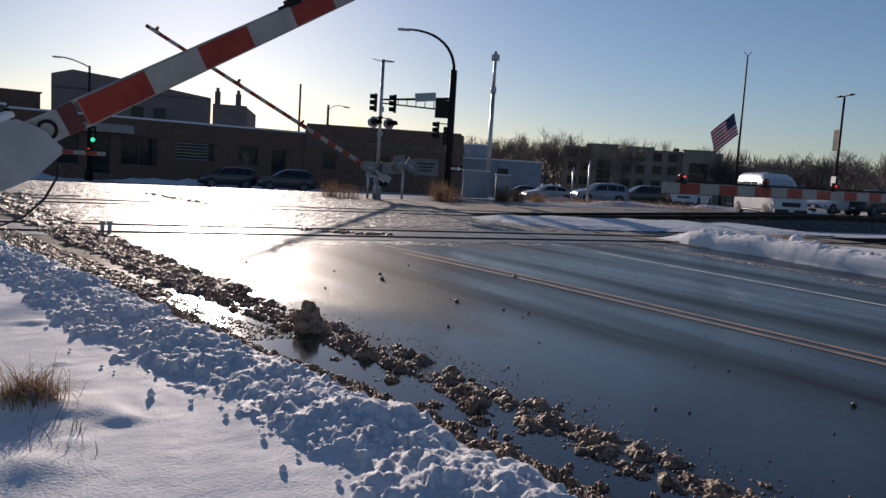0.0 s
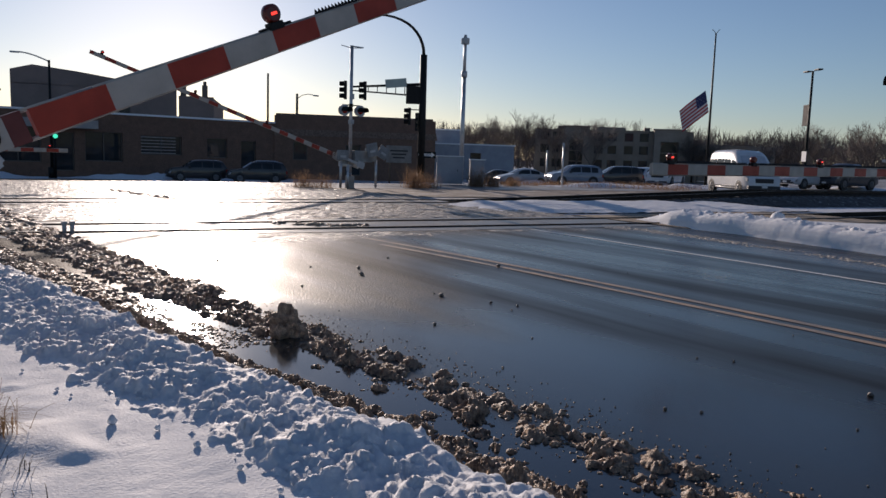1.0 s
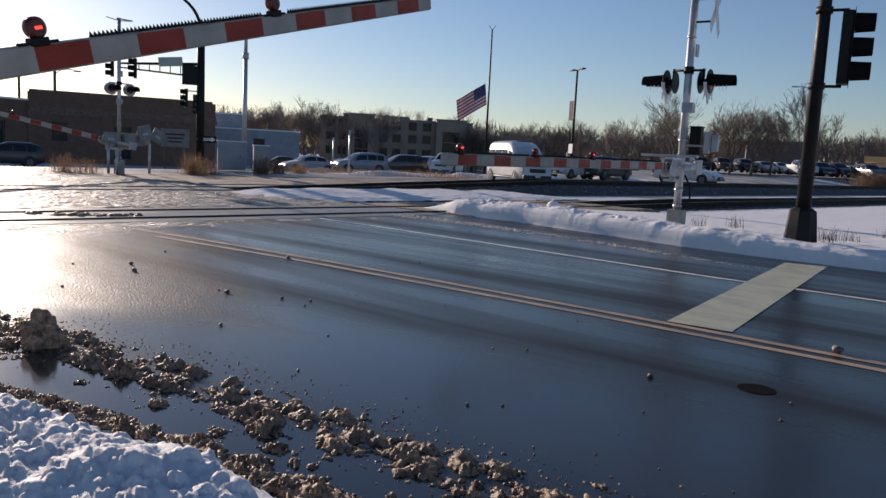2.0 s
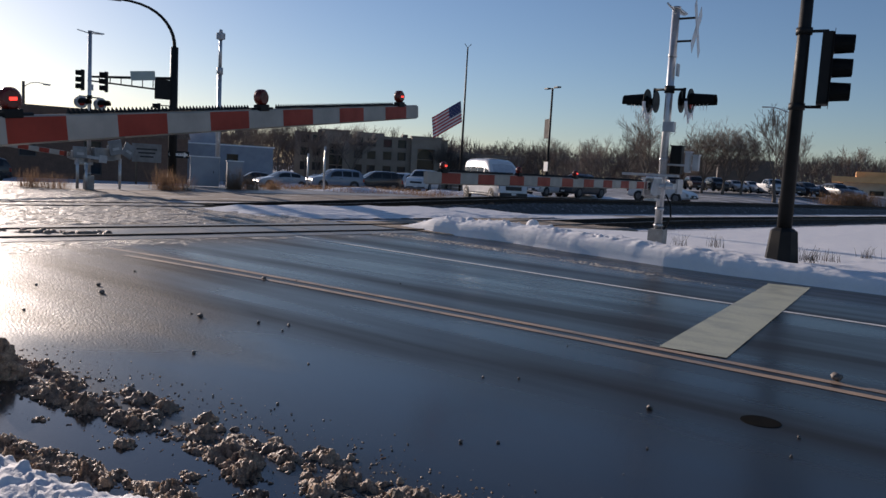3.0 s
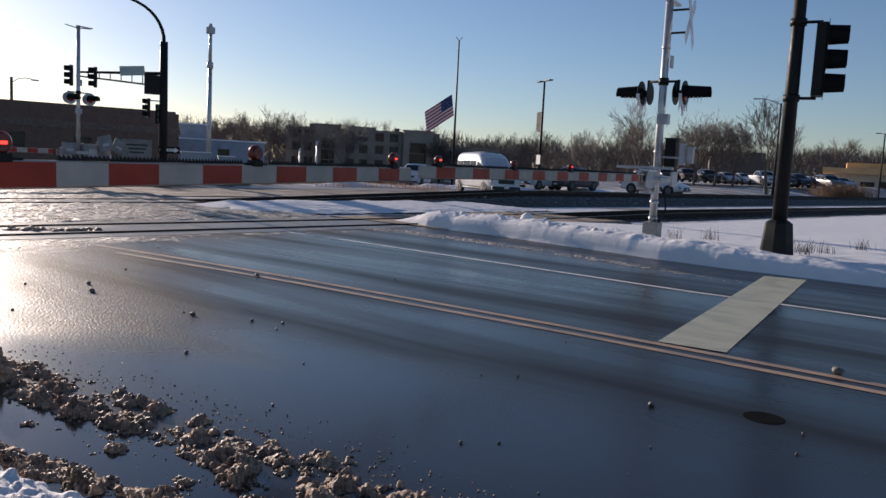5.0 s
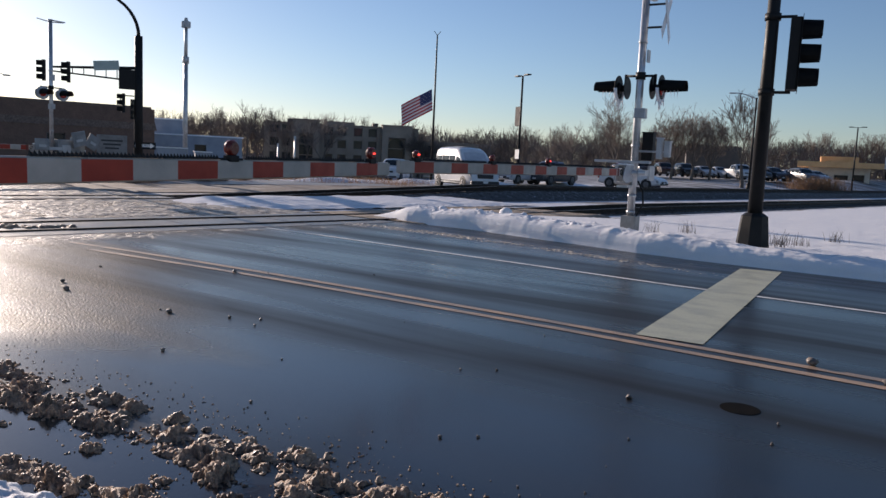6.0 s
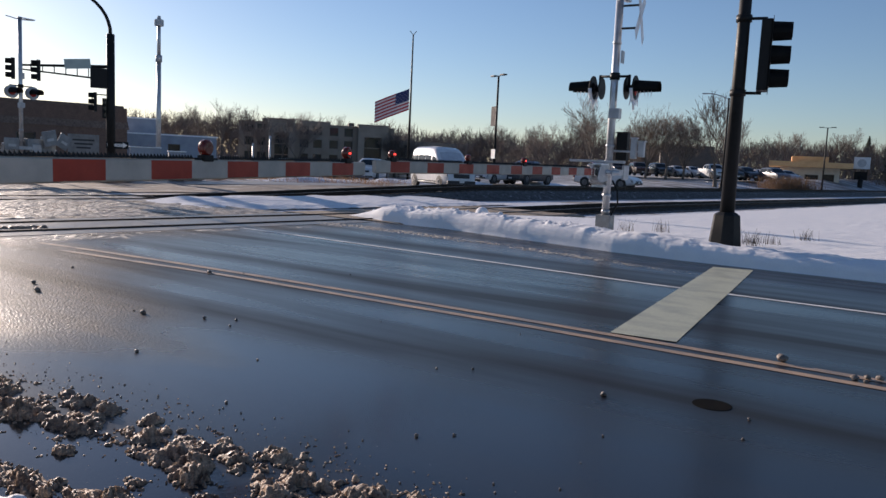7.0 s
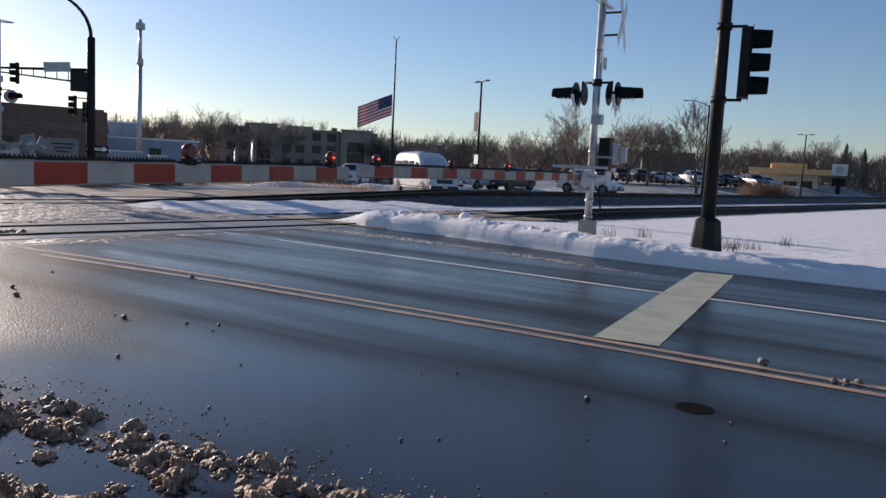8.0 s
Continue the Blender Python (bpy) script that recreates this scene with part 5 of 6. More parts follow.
def cabinets():
    for p, w, d, h, lab in (((25.3, 35.2), 1.5, 1.2, 1.55, "large grey metal railway signal cabinet"), ((26.7, 34.4), 0.85, 0.7, 1.4, "small grey metal control cabinet")):
        t = thing("signal_cabinet", pose(*p, 0, 0, 0, -33), lab + " among dry grass", "cabinet", "trackside cabinets")
        bm = B()
        box(bm, (0, 0, h / 2), (w, d, h), bevel=0.02)
        part("body", bm, M_BLUEGREY, t)
        bm = B()
        box(bm, (0, 0, h + 0.03), (w + 0.1, d + 0.1, 0.06), bevel=0.01)
        part("lid", bm, M_SNOW, t, "snow-covered lid")
        bm = B()
        box(bm, (0, -d / 2 - 0.012, h / 2), (w * 0.8, 0.02, h * 0.82), bevel=0.005)
        door = part("door", bm, M_BLUEGREY, t)
        bm = B()
        rod(bm, (w * 0.3, -d / 2 - 0.05, h / 2 - 0.07), (w * 0.3, -d / 2 - 0.05, h / 2 + 0.07), 0.015, seg=6)
        part("handle", bm, M_BLACK, door)


# ---------------------------------------------------------------- the place
build_ground()
build_apron()
build_markings()
build_lawn()
build_ridge()
build_slush()
build_bank()
build_packed()
build_track(13.05, 0.17, "railway tracks")
build_track(20.9, 0.52, "railway tracks")

GA = pose(-0.803, 2.889, 0.0, 0, 0, 11.4)
gate_a, arm_a = crossing_gate("crossing_gate", GA, 4.8, 3.1, 0, 6.98, 29.1,
                              [(2.40, True), (4.47, False), (6.62, True)], "crossing gate with a striped arm swinging down across the near lane",
                              3.08 - 0.4064 * 8, (2.75, 6.6), h=(0.158, 0.12),
                              edges=[0.74, 1.18, 1.57, 1.97, 2.35, 2.72, 3.08, 3.48, 3.88, 4.29, 4.70, 5.10, 5.50, 5.90, 6.30, 6.72, 6.98])
gate_b, arm_b = crossing_gate("crossing_gate", pose(15.0, 5.03, 0.0, 0, 0, 184.0), 5.0, 3.15, 0, 7.95, -0.3,
                              [(7.6, True), (3.9, True), (5.75, False)], "crossing gate with icicled lights, its striped arm already lowered",
                              7.95 - 0.29 - 0.4064 * 19, (0.8, 7.5), h=(0.125, 0.125), base_z=0.05, pivot=(0.36, 1.465), lamp=0.045, buck=(4.55, 0.42), case=((0.30, 0.24, 0.34), -0.24))
gate_c, arm_c = crossing_gate("crossing_gate", pose(15.9, 29.6, 0.0, 0, 0, 185.0), 6.3, 3.45, 0, 11.2, 25.6,
                              [(10.8, True), (7.2, False), (4.0, False)], "crossing gate beyond the tracks, its striped arm coming down",
                              0.5, None, h=(0.18, 0.12), flash=(0, 0.42, {-1: (90,), 1: (90,)}), snow=False, disc=M_GREYBOX)
gate_d, arm_d = crossing_gate("crossing_gate", pose(-2.3, 28.6, 0.0, 0, 0, 5.0), 6.2, 3.4, 0, 6.2, 0.0,
                              [(5.6, True), (3.0, False)], "crossing gate beyond the tracks with its arm lowered", 6.2 - 0.3 - 0.4064 * 13, None,
                              h=(0.17, 0.12), flash=(0, 0.42, {-1: (-90,), 1: (-90,)}), snow=False)
for x, y, w, d, z0, z1, m, label in ((-0.216, 0.20, 0.22, 0.20, 1.72, 2.27, M_BLACK, "dark relay case beside the mast"), (-0.12, 0.46, 0.10, 0.16, 1.76, 2.16, M_GREYBOX, "small pale junction box"), (-0.18, 0.60, 0.12, 0.13, 1.80, 2.10, M_GREYBOX, "small pale junction box")):
    bm = B()
    box(bm, (x, y, (z0 + z1) / 2), (d, w, z1 - z0), bevel=0.012)
    box(bm, (x, y, z1 + 0.012), (d + 0.03, w + 0.03, 0.024), bevel=0.004)
    case = part("relay_case" if m is M_BLACK else "junction_box", bm, m, gate_b, label)
    bm = B()
    box(bm, (x + d / 2 + 0.006, y, (z0 + z1) / 2), (0.012, w * 0.8, (z1 - z0) * 0.84), bevel=0.003)
    part("door", bm, m, case)
bm = B()
rod(bm, (0, 0, 1.90), (-0.16, 0.62, 1.90), 0.02, seg=8)
part("box_bracket", bm, M_ALU, gate_b, "steel bar carrying the boxes")
bm = B()
box(bm, (0.0, -0.25, 1.68), (0.16, 1.15, 0.05), bevel=0.01)
part("top_plate", bm, M_GREYBOX, gate_b, "pale flat steel plate across the mechanism")
bm = B()
tube(bm, [(0.05, 0.12, 1.3), (0.08, 0.24, 1.1), (0.06, 0.26, 0.85), (0.05, 0.14, 0.6), (0.03, 0.09, 0.45)], 0.018, 6)
part("conduit", bm, M_BLACK, gate_b, "looping black cable conduit")
bm = B()
box(bm, (-0.62, -0.05, 1.42), (0.95, 0.46, 0.52), bevel=0.03)
box(bm, (-1.15, -0.05, 1.50), (0.42, 0.40, 0.60), bevel=0.03)
part("drive_case", bm, M_SHADEDSTEEL, gate_c, "large grey drive case behind the mast")
for x, z, w, h, lean, label in ((-0.95, 1.72, 0.60, 0.62, 12, "grey steel counterweight plate"), (-1.55, 1.62, 0.52, 0.58, -28, "grey tilted counterweight plate"), (0.62, 1.45, 0.58, 0.46, 0, "grey drive cover")):
    bm = B()
    box(bm, (0, 0, 0), (w, 0.07, h), Matrix.Translation((x, 0.36, z)) @ Matrix.Rotation(radians(lean), 4, "Y"), bevel=0.03)
    plate = part("counterweight_plate" if x < 0 else "drive_cover", bm, M_SHADEDSTEEL, gate_c, label)
    bm = B()
    box(bm, (0, 0, 0), (w * 0.5, 0.012, 0.10), Matrix.Translation((x, 0.405, z - 0.05)) @ Matrix.Rotation(radians(lean), 4, "Y"))
    part("text_bar", bm, M_GREYBOX, plate, "pale line of writing")
for x in (0.55, -1.35):
    bm = B()
    rod(bm, (x, 0.1, 0), (x, 0.1, 1.28), 0.06, seg=10)
    part("support_post", bm, M_ALU, gate_c, "pale steel support post")
traffic_pole()
far_signal()
antenna_pole()
light_pole(53.9, 30.3, 8.6, (-1, 1), banner=True, turn=-30)
light_pole(77.8, 18.3, 9.0, (1,), style="arm", turn=10)
light_pole(114.0, 14.2, 9.05, (-1, 1), turn=0, z=-0.5)
light_pole(7.9, 61.3, 8.5, (1,), style="arm", turn=75, z=-0.9)
far_head = thing("traffic_signal", pose(8.1, 61.0, -0.9), "traffic signal showing green on a slim pole by the shops", "traffic signal")
bm = B()
rod(bm, (0, 0, 0), (0, 0, 3.9), 0.08, seg=10)
part("pole", bm, M_BLACK, far_head)
signal_head(far_head, Matrix.Translation((0.0, -0.25, 3.45)) @ Matrix.Rotation(radians(-97), 4, "Z") @ Matrix.Scale(1.1, 4), 2, M_GREENGLOW)
utility_pole(36.5, 91.7, 11.3)
utility_pole(32.0, 72.4, 7.5, True)
brick_building()
back_buildings()
white_building()
hotel()
fast_food()
cabinets()


# ---------------------------------------------------------------- vehicles
def carpaint(name, c, rough=0.25):
    m = surf(name, c, tuple(x * 0.82 for x in c), 1.2, (rough, rough + 0.2), 0.0)
    m.node_tree.nodes["Principled BSDF"].inputs["Coat Weight"].default_value = 0.6
    return m


M_TYRE = surf("tyre_rubber", (0.015, 0.015, 0.015), (0.03, 0.028, 0.026), 9.0, (0.7, 0.9))
M_RIM = surf("wheel_rim", (0.22, 0.22, 0.225), (0.13, 0.13, 0.135), 9.0, (0.4, 0.6), 0.5)
M_HEADLAMP = surf("headlamp", (0.36, 0.37, 0.39), (0.24, 0.25, 0.27), 9.0, (0.3, 0.5), spec=0.3)
M_TAIL = surf("tail_lamp", (0.30, 0.02, 0.015), (0.20, 0.015, 0.01), 9.0, (0.15, 0.3))
M_FROST = surf("frosted_glass", (0.50, 0.53, 0.58), (0.40, 0.43, 0.48), 3.0, (0.35, 0.6), fine=0.1)
M_TRIM = surf("dark_trim", (0.02, 0.02, 0.022), (0.04, 0.04, 0.042), 6.0, (0.5, 0.7))

KINDS = {
    # top line from tail to nose (x, z), belt height, lean of the sides above the belt, width, wheel places, wheel radius,
    # windscreen and rear window as stretches of the top line, side windows, height up to which they reach
    "sedan": dict(top=[(-2.36, 0.50), (-2.34, 0.80), (-2.24, 0.98), (-1.80, 1.03), (-1.02, 1.37), (-0.5, 1.45), (0.0, 1.455), (0.30, 1.41), (1.08, 0.99), (1.9, 0.83), (2.22, 0.70), (2.36, 0.48)],
                  belt=0.96, lean=0.34, w=1.80, wheels=(-1.38, 1.40), r=0.33, screen=(0.36, 1.02), rear=(-1.72, -1.08), sides=((-1.28, -0.48), (-0.40, 0.58)), reach=0.86, tail=-2.36, nose=2.36),
    "suv": dict(top=[(-2.30, 0.55), (-2.28, 1.00), (-2.20, 1.20), (-1.95, 1.58), (-1.6, 1.68), (-0.6, 1.71), (0.15, 1.68), (0.40, 1.61), (1.12, 1.12), (1.95, 1.00), (2.22, 0.86), (2.32, 0.55)],
                belt=1.06, lean=0.26, w=1.88, wheels=(-1.35, 1.38), r=0.37, screen=(0.46, 1.08), rear=(-2.18, -1.98), sides=((-1.78, -1.20), (-1.12, -0.34), (-0.26, 0.62)), reach=0.84, tail=-2.30, nose=2.32),
    "van": dict(top=[(-2.92, 0.50), (-2.90, 2.15), (-2.80, 2.38), (-2.40, 2.49), (-1.0, 2.53), (0.35, 2.50), (0.80, 2.40), (1.05, 2.24), (1.82, 1.42), (2.45, 1.22), (2.78, 1.00), (2.90, 0.55)],
                belt=1.36, lean=0.13, w=2.06, wheels=(-1.95, 1.85), r=0.36, screen=(1.10, 1.80), rear=None, sides=((-2.70, -1.62), (-1.54, -0.52), (-0.44, 0.40), (0.56, 1.22)), reach=0.62, tail=-2.92, nose=2.90),
    "pickup": dict(top=[(-2.88, 0.60), (-2.86, 1.18), (-2.7, 1.22), (-0.86, 1.22), (-0.78, 1.66), (-0.45, 1.83), (0.45, 1.85), (0.68, 1.76), (1.34, 1.24), (2.3, 1.15), (2.68, 1.00), (2.78, 0.60)],
                   belt=1.20, lean=0.26, w=1.98, wheels=(-1.75, 1.85), r=0.40, screen=(0.74, 1.30), rear=None, sides=((-0.66, 0.08), (0.16, 0.92)), reach=0.84, tail=-2.88, nose=2.78),
}


def body_shape(k):
    """The skin of a vehicle: for a place x along it and a height index v from sill (0) to the middle of the roof (6), a point."""
    tx, tz = [p[0] for p in k["top"]], [p[1] for p in k["top"]]
    w, long_ = k["w"] / 2, (k["nose"] - k["tail"]) / 2
    mid_x = (k["nose"] + k["tail"]) / 2

    def at(x, v, side):
        top = float(np.interp(x, tx, tz))
        belt = min(k["belt"], top - 0.03)
        e = max(0.0, (abs(x - mid_x) / long_ - 0.72) / 0.28)
        hw = w * (1 - 0.13 * e * e)
        rise = top - belt
        inn = hw * 0.975 - k["lean"] * rise
        low = 0.24 + 0.10 * e * e
        pts = [(0.86 * hw, low), (0.975 * hw, low + 0.09), (hw, 0.55 * belt + 0.05), (0.975 * hw, belt), (inn, belt + 0.90 * rise), (inn - min(0.14, 0.04 + 0.4 * rise), top), (0.0, top + 0.035)]
        i = min(int(v), 5)
        f = v - i
        return Vector((x, side * (pts[i][0] * (1 - f) + pts[i + 1][0] * f), pts[i][1] * (1 - f) + pts[i + 1][1] * f))
    return at


def skin_patch(bm, at, x0, x1, v0, v1, nx, nv, lift=0.0, sides=(-1, 1), across=False):
    """A patch of the skin, lifted off it; across joins both sides over the middle."""
    cols = [(v, -1) for v in np.linspace(v0, v1, nv + 1)] + [(v, 1) for v in np.linspace(v1, v0, nv + 1)][1:] if across else None
    for s in ((0,) if across else sides):
        line = cols if across else [(v, s) for v in np.linspace(v0, v1, nv + 1)]
        grid = []
        for x in np.linspace(x0, x1, nx + 1):
            row = []
            for v, sd in line:
                p = at(x, v, sd)
                if lift:
                    du = at(x + 0.02, v, sd) - at(x - 0.02, v, sd)
                    dv = at(x, min(v + 0.04, 6), sd) - at(x, max(v - 0.04, 0), sd)
                    p = p - du.cross(dv).normalized() * sd * lift
                row.append(bm.verts.new(p))
            grid.append(row)
        for a, b in zip(grid, grid[1:]):
            for i in range(len(a) - 1):
                bm.faces.new((a[i], a[i + 1], b[i + 1], b[i]))
    bmesh.ops.recalc_face_normals(bm, faces=bm.faces[:])
    return bm


def vehicle(kind, x, y, z, turn, colour, label, snow_roof=False):
    """A parked or waiting vehicle, nose along local +x."""
    k = KINDS[kind]
    at = body_shape(k)
    w = k["w"] / 2
    t = thing("van" if kind == "van" else ("pickup_truck" if kind == "pickup" else "car"), pose(x, y, z, 0, 0, turn), label, kind if kind in ("van", "pickup") else "car", "parked vehicles")
    paint_ = carpaint(kind + "_paint", colour)
    # body: rings of skin from tail to nose, closed at both ends
    stations = sorted({*[p[0] for p in k["top"]], *np.linspace(k["tail"], k["nose"], 26).round(3).tolist()})
    heights = (0, 0.5, 1, 1.5, 2, 2.5, 3, 3.5, 4, 4.5, 5, 5.5)
    bm = B()
    rings = []
    for xx in stations:
        ring = [bm.verts.new(at(xx, v, -1)) for v in heights] + [bm.verts.new(at(xx, 6, 1))] + [bm.verts.new(at(xx, v, 1)) for v in heights[::-1]]
        rings.append(ring)
    for a, b in zip(rings, rings[1:]):
        for i in range(len(a) - 1):
            bm.faces.new((a[i], a[i + 1], b[i + 1], b[i])).smooth = True
        bm.faces.new((a[-1], a[0], b[0], b[-1]))
    bm.faces.new(rings[0]), bm.faces.new(rings[-1][::-1])
    bmesh.ops.recalc_face_normals(bm, faces=bm.faces[:])
    if kind == "pickup":
        box(bm, (-1.82, 0, 1.235), (1.75, k["w"] - 0.34, 0.03))
    part("body", bm, paint_, t)
    for a, b in k["sides"]:
        for s in (-1, 1):
            bm = skin_patch(B(), at, a, b, 3.10, 3 + k["reach"], 8, 3, 0.012, sides=(s,))
            part("side_window", bm, M_GLASS, t, "dark glass", smooth=True)
    bm = skin_patch(B(), at, *k["screen"], 5.06, 6.0, 6, 6, 0.012, across=True)
    part("windscreen", bm, M_FROST if snow_roof else M_GLASS, t, "windscreen white with frost" if snow_roof else "dark glass", smooth=True)
    if k["rear"]:
        bm = skin_patch(B(), at, *k["rear"], 5.12, 6.0, 5, 5, 0.012, across=True)
        part("rear_window", bm, M_GLASS, t, "dark glass", smooth=True)
    r = k["r"]
    for wx in k["wheels"]:
        for s in (-1, 1):
            bm = B()
            rod(bm, (wx, s * (w - 0.24), r + 0.01), (wx, s * (w + 0.006), r + 0.01), r * 1.17, seg=24)
            part("wheel_well", bm, M_TRIM, t, "dark wheel arch")
            bm = B()
            rod(bm, (wx, s * (w - 0.20), r), (wx, s * (w - 0.02), r), r, seg=26)
            rod(bm, (wx, s * (w - 0.02), r), (wx, s * (w + 0.02), r), r, r * 0.9, seg=26)
            wheel = part("wheel", bm, M_TYRE, t, "black tyre")
            bm = B()
            rod(bm, (wx, s * (w + 0.015), r), (wx, s * (w + 0.026), r), r * 0.64, seg=18)
            for j in range(5):
                a = 2 * math.pi * j / 5
                rod(bm, (wx, s * (w + 0.03), r), (wx + 0.58 * r * math.cos(a), s * (w + 0.03), r * (1 + 0.58 * math.sin(a))), 0.03, seg=5)
            part("rim", bm, M_RIM, wheel, "grey alloy rim")
    nose, tail = k["nose"], k["tail"]
    hz = k["top"][-2][1] - 0.10
    for s in (-1, 1):
        bm = B()
        prism(bm, [(nose - 0.62, hz + 0.03), (nose - 0.14, hz - 0.14), (nose - 0.06, hz - 0.13), (nose - 0.12, hz + 0.02), (nose - 0.40, hz + 0.10)], s * (w - 0.46), s * (w - 0.055))
        part("headlamp", bm, M_HEADLAMP, t, "clear headlamp")
        bm = B()
        box(bm, (tail + 0.10, s * (w - 0.20), k["belt"] - 0.20), (0.20, 0.24, 0.26), bevel=0.03)
        part("tail_lamp", bm, M_TAIL, t, "red tail lamp")
        bm = B()
        mx = k["screen"][1] - 0.42
        box(bm, (mx, s * (w + 0.09), k["belt"] + 0.09), (0.12, 0.22, 0.16 if kind != "van" else 0.32), bevel=0.03)
        part("mirror", bm, M_TRIM, t, "dark door mirror")
        for dx in (k["sides"][-1][0] - 0.04, k["sides"][-1][1] + 0.02):
            bm = B()
            rod(bm, at(dx, 1.2, s) + Vector((0, s * 0.002, 0)), at(dx, 3.0, s) + Vector((0, s * 0.002, 0)), 0.006, seg=5)
            part("door_seam", bm, M_TRIM, t, "dark door gap")
        bm = B()
        box(bm, (k["sides"][-1][0] + 0.12, s * (w * 0.985), k["belt"] - 0.10), (0.20, 0.03, 0.03), bevel=0.008)
        part("door_handle", bm, M_TRIM, t, "dark door handle")
    bm = B()
    box(bm, (nose - 0.06, 0, hz - 0.10), (0.14, k["w"] * 0.50, 0.24 if kind == "van" else 0.15), bevel=0.03)
    part("grille", bm, M_TRIM, t, "black grille")
    bm = B()
    box(bm, (nose - 0.09, 0, 0.40), (0.24, k["w"] * (0.90 if kind == "van" else 0.80), 0.26 if kind == "van" else 0.12), bevel=0.05)
    part("bumper", bm, M_TRIM, t, "dark lower bumper")
    bm = B()
    box(bm, (nose + 0.036, 0, 0.46), (0.012, 0.32, 0.12))
    part("plate", bm, M_SIGNWHITE, t, "blank pale plate")
    if kind in ("van", "suv"):
        for s in (-1, 1):
            bm = skin_patch(B(), at, k["wheels"][0] + r * 1.2, k["wheels"][1] - r * 1.2, 0.2, 1.25, 6, 2, 0.014, sides=(s,))
            part("side_trim", bm, M_TRIM, t, "black lower side moulding")
    if snow_roof:
        xs_ = [p[0] for p in k["top"] if p[1] > k["belt"] + 0.9 * (max(q[1] for q in k["top"]) - k["belt"])]
        bm = skin_patch(B(), at, min(xs_) + 0.05, max(xs_) - 0.05, 5.05, 6.0, 12, 4, 0.03, across=True)
        part("roof_snow", bm, M_SNOW, t, "thin snow on the roof", smooth=True)
    return t


def spot(bearing, d):
    """A place d metres from the camera's stand, at a bearing in degrees from +x towards +y."""
    return d * math.cos(radians(bearing)), -1.0 + d * math.sin(radians(bearing))


def park(kind, bearing, d, turn, colour, label, z=None, **kw):
    x, y = spot(bearing, d)
    vehicle(kind, x, y, float(dip(y)) - 0.05 if z is None else z, turn, colour, label, **kw)


park("van", 34.0, 48.6, 239, (0.74, 0.75, 0.76), "white high-roofed passenger van waiting on the side street", z=-0.06, snow_roof=True)
park("suv", 69.3, 62, 165, (0.02, 0.02, 0.022), "black sport utility car parked by the brick shop", snow_roof=True)
park("suv", 73.5, 64, 172, (0.025, 0.02, 0.02), "dark station car parked by the brick shop")
park("sedan", 49.6, 66, 160, (0.38, 0.39, 0.41), "silver sedan parked in a row beside the tracks")
park("suv", 45.8, 64, 158, (0.20, 0.24, 0.30), "blue-grey sport utility car parked in a row beside the tracks")
park("suv", 42.8, 68, 150, (0.02, 0.022, 0.025), "black sport utility car parked in a row")
park("sedan", 51.6, 76, 150, (0.03, 0.03, 0.033), "dark sedan in the second row of the lot")
park("sedan", 47.2, 78, 150, (0.05, 0.05, 0.055), "dark sedan in the second row of the lot")
park("suv", 44.4, 80, 150, (0.045, 0.045, 0.05), "dark sport utility car in the second row")
park("pickup", 39.2, 66, 205, (0.70, 0.71, 0.72), "white pickup truck stopped on the side street")
park("suv", 40.9, 72, 190, (0.62, 0.63, 0.65), "white sport utility car parked in the lot")
park("sedan", 21.8, 57, 268, (0.74, 0.75, 0.77), "white sedan waiting on the street behind the crossing gate", z=0.26)
park("sedan", 30.0, 62, 175, (0.55, 0.56, 0.58), "pale sedan parked beyond the street", z=0.1)
park("pickup", 27.6, 64, 178, (0.06, 0.06, 0.07), "dark pickup truck parked beyond the street", z=0.1)
ROW = [(19.65, "suv", (0.06, 0.022, 0.02)), (18.2, "suv", (0.015, 0.015, 0.017)), (17.0, "sedan", (0.55, 0.56, 0.58)), (16.0, "sedan", (0.72, 0.73, 0.74)), (14.6, "pickup", (0.62, 0.64, 0.67)),
       (13.5, "suv", (0.05, 0.055, 0.06)), (12.5, "suv", (0.04, 0.04, 0.045)), (11.5, "sedan", (0.55, 0.52, 0.50)), (10.6, "suv", (0.10, 0.11, 0.13)), (9.9, "sedan", (0.32, 0.34, 0.37)), (21.2, "suv", (0.04, 0.04, 0.05)), (22.6, "sedan", (0.25, 0.06, 0.05))]
for n_, (bearing, kind, colour) in enumerate(ROW):
    park(kind, bearing, 104 + (n_ * 5) % 4, 214 + (n_ * 37) % 16, colour, ("pale " if colour[0] > 0.3 else "dark ") + {"suv": "sport utility car", "sedan": "sedan", "pickup": "pickup truck"}[kind] + " parked in the far lot", z=1.08)
# the far lot stands on a slight rise
u, v = np.meshgrid(np.linspace(0, 1, 60), np.linspace(0, 1, 30))
X = 64 + 130 * u
Y0 = 27.0 - 0.12 * X
Y = Y0 + (48 - Y0) * v
Zl = np.interp(X, [64, 72, 86, 105, 145, 194], [-0.06, 0.25, 0.50, 1.06, 1.72, 2.3]) * np.clip(np.minimum(v * 5, (1 - v) * 6), 0, 1) - 0.066
ob = new("parking_lot", grid_mesh("parking_lot", X, Y, Zl))
ob.data.materials.append(surf("snowy_lot", (0.13, 0.125, 0.12), (0.6, 0.61, 0.63), 0.35, (0.5, 0.8), world_space=True, stretch=(1.6, 0.35, 1), contrast=(0.45, 0.6)))
tagged(ob, "grey parking lot on a low rise, streaked with packed snow", "parking lot", kind="structure")


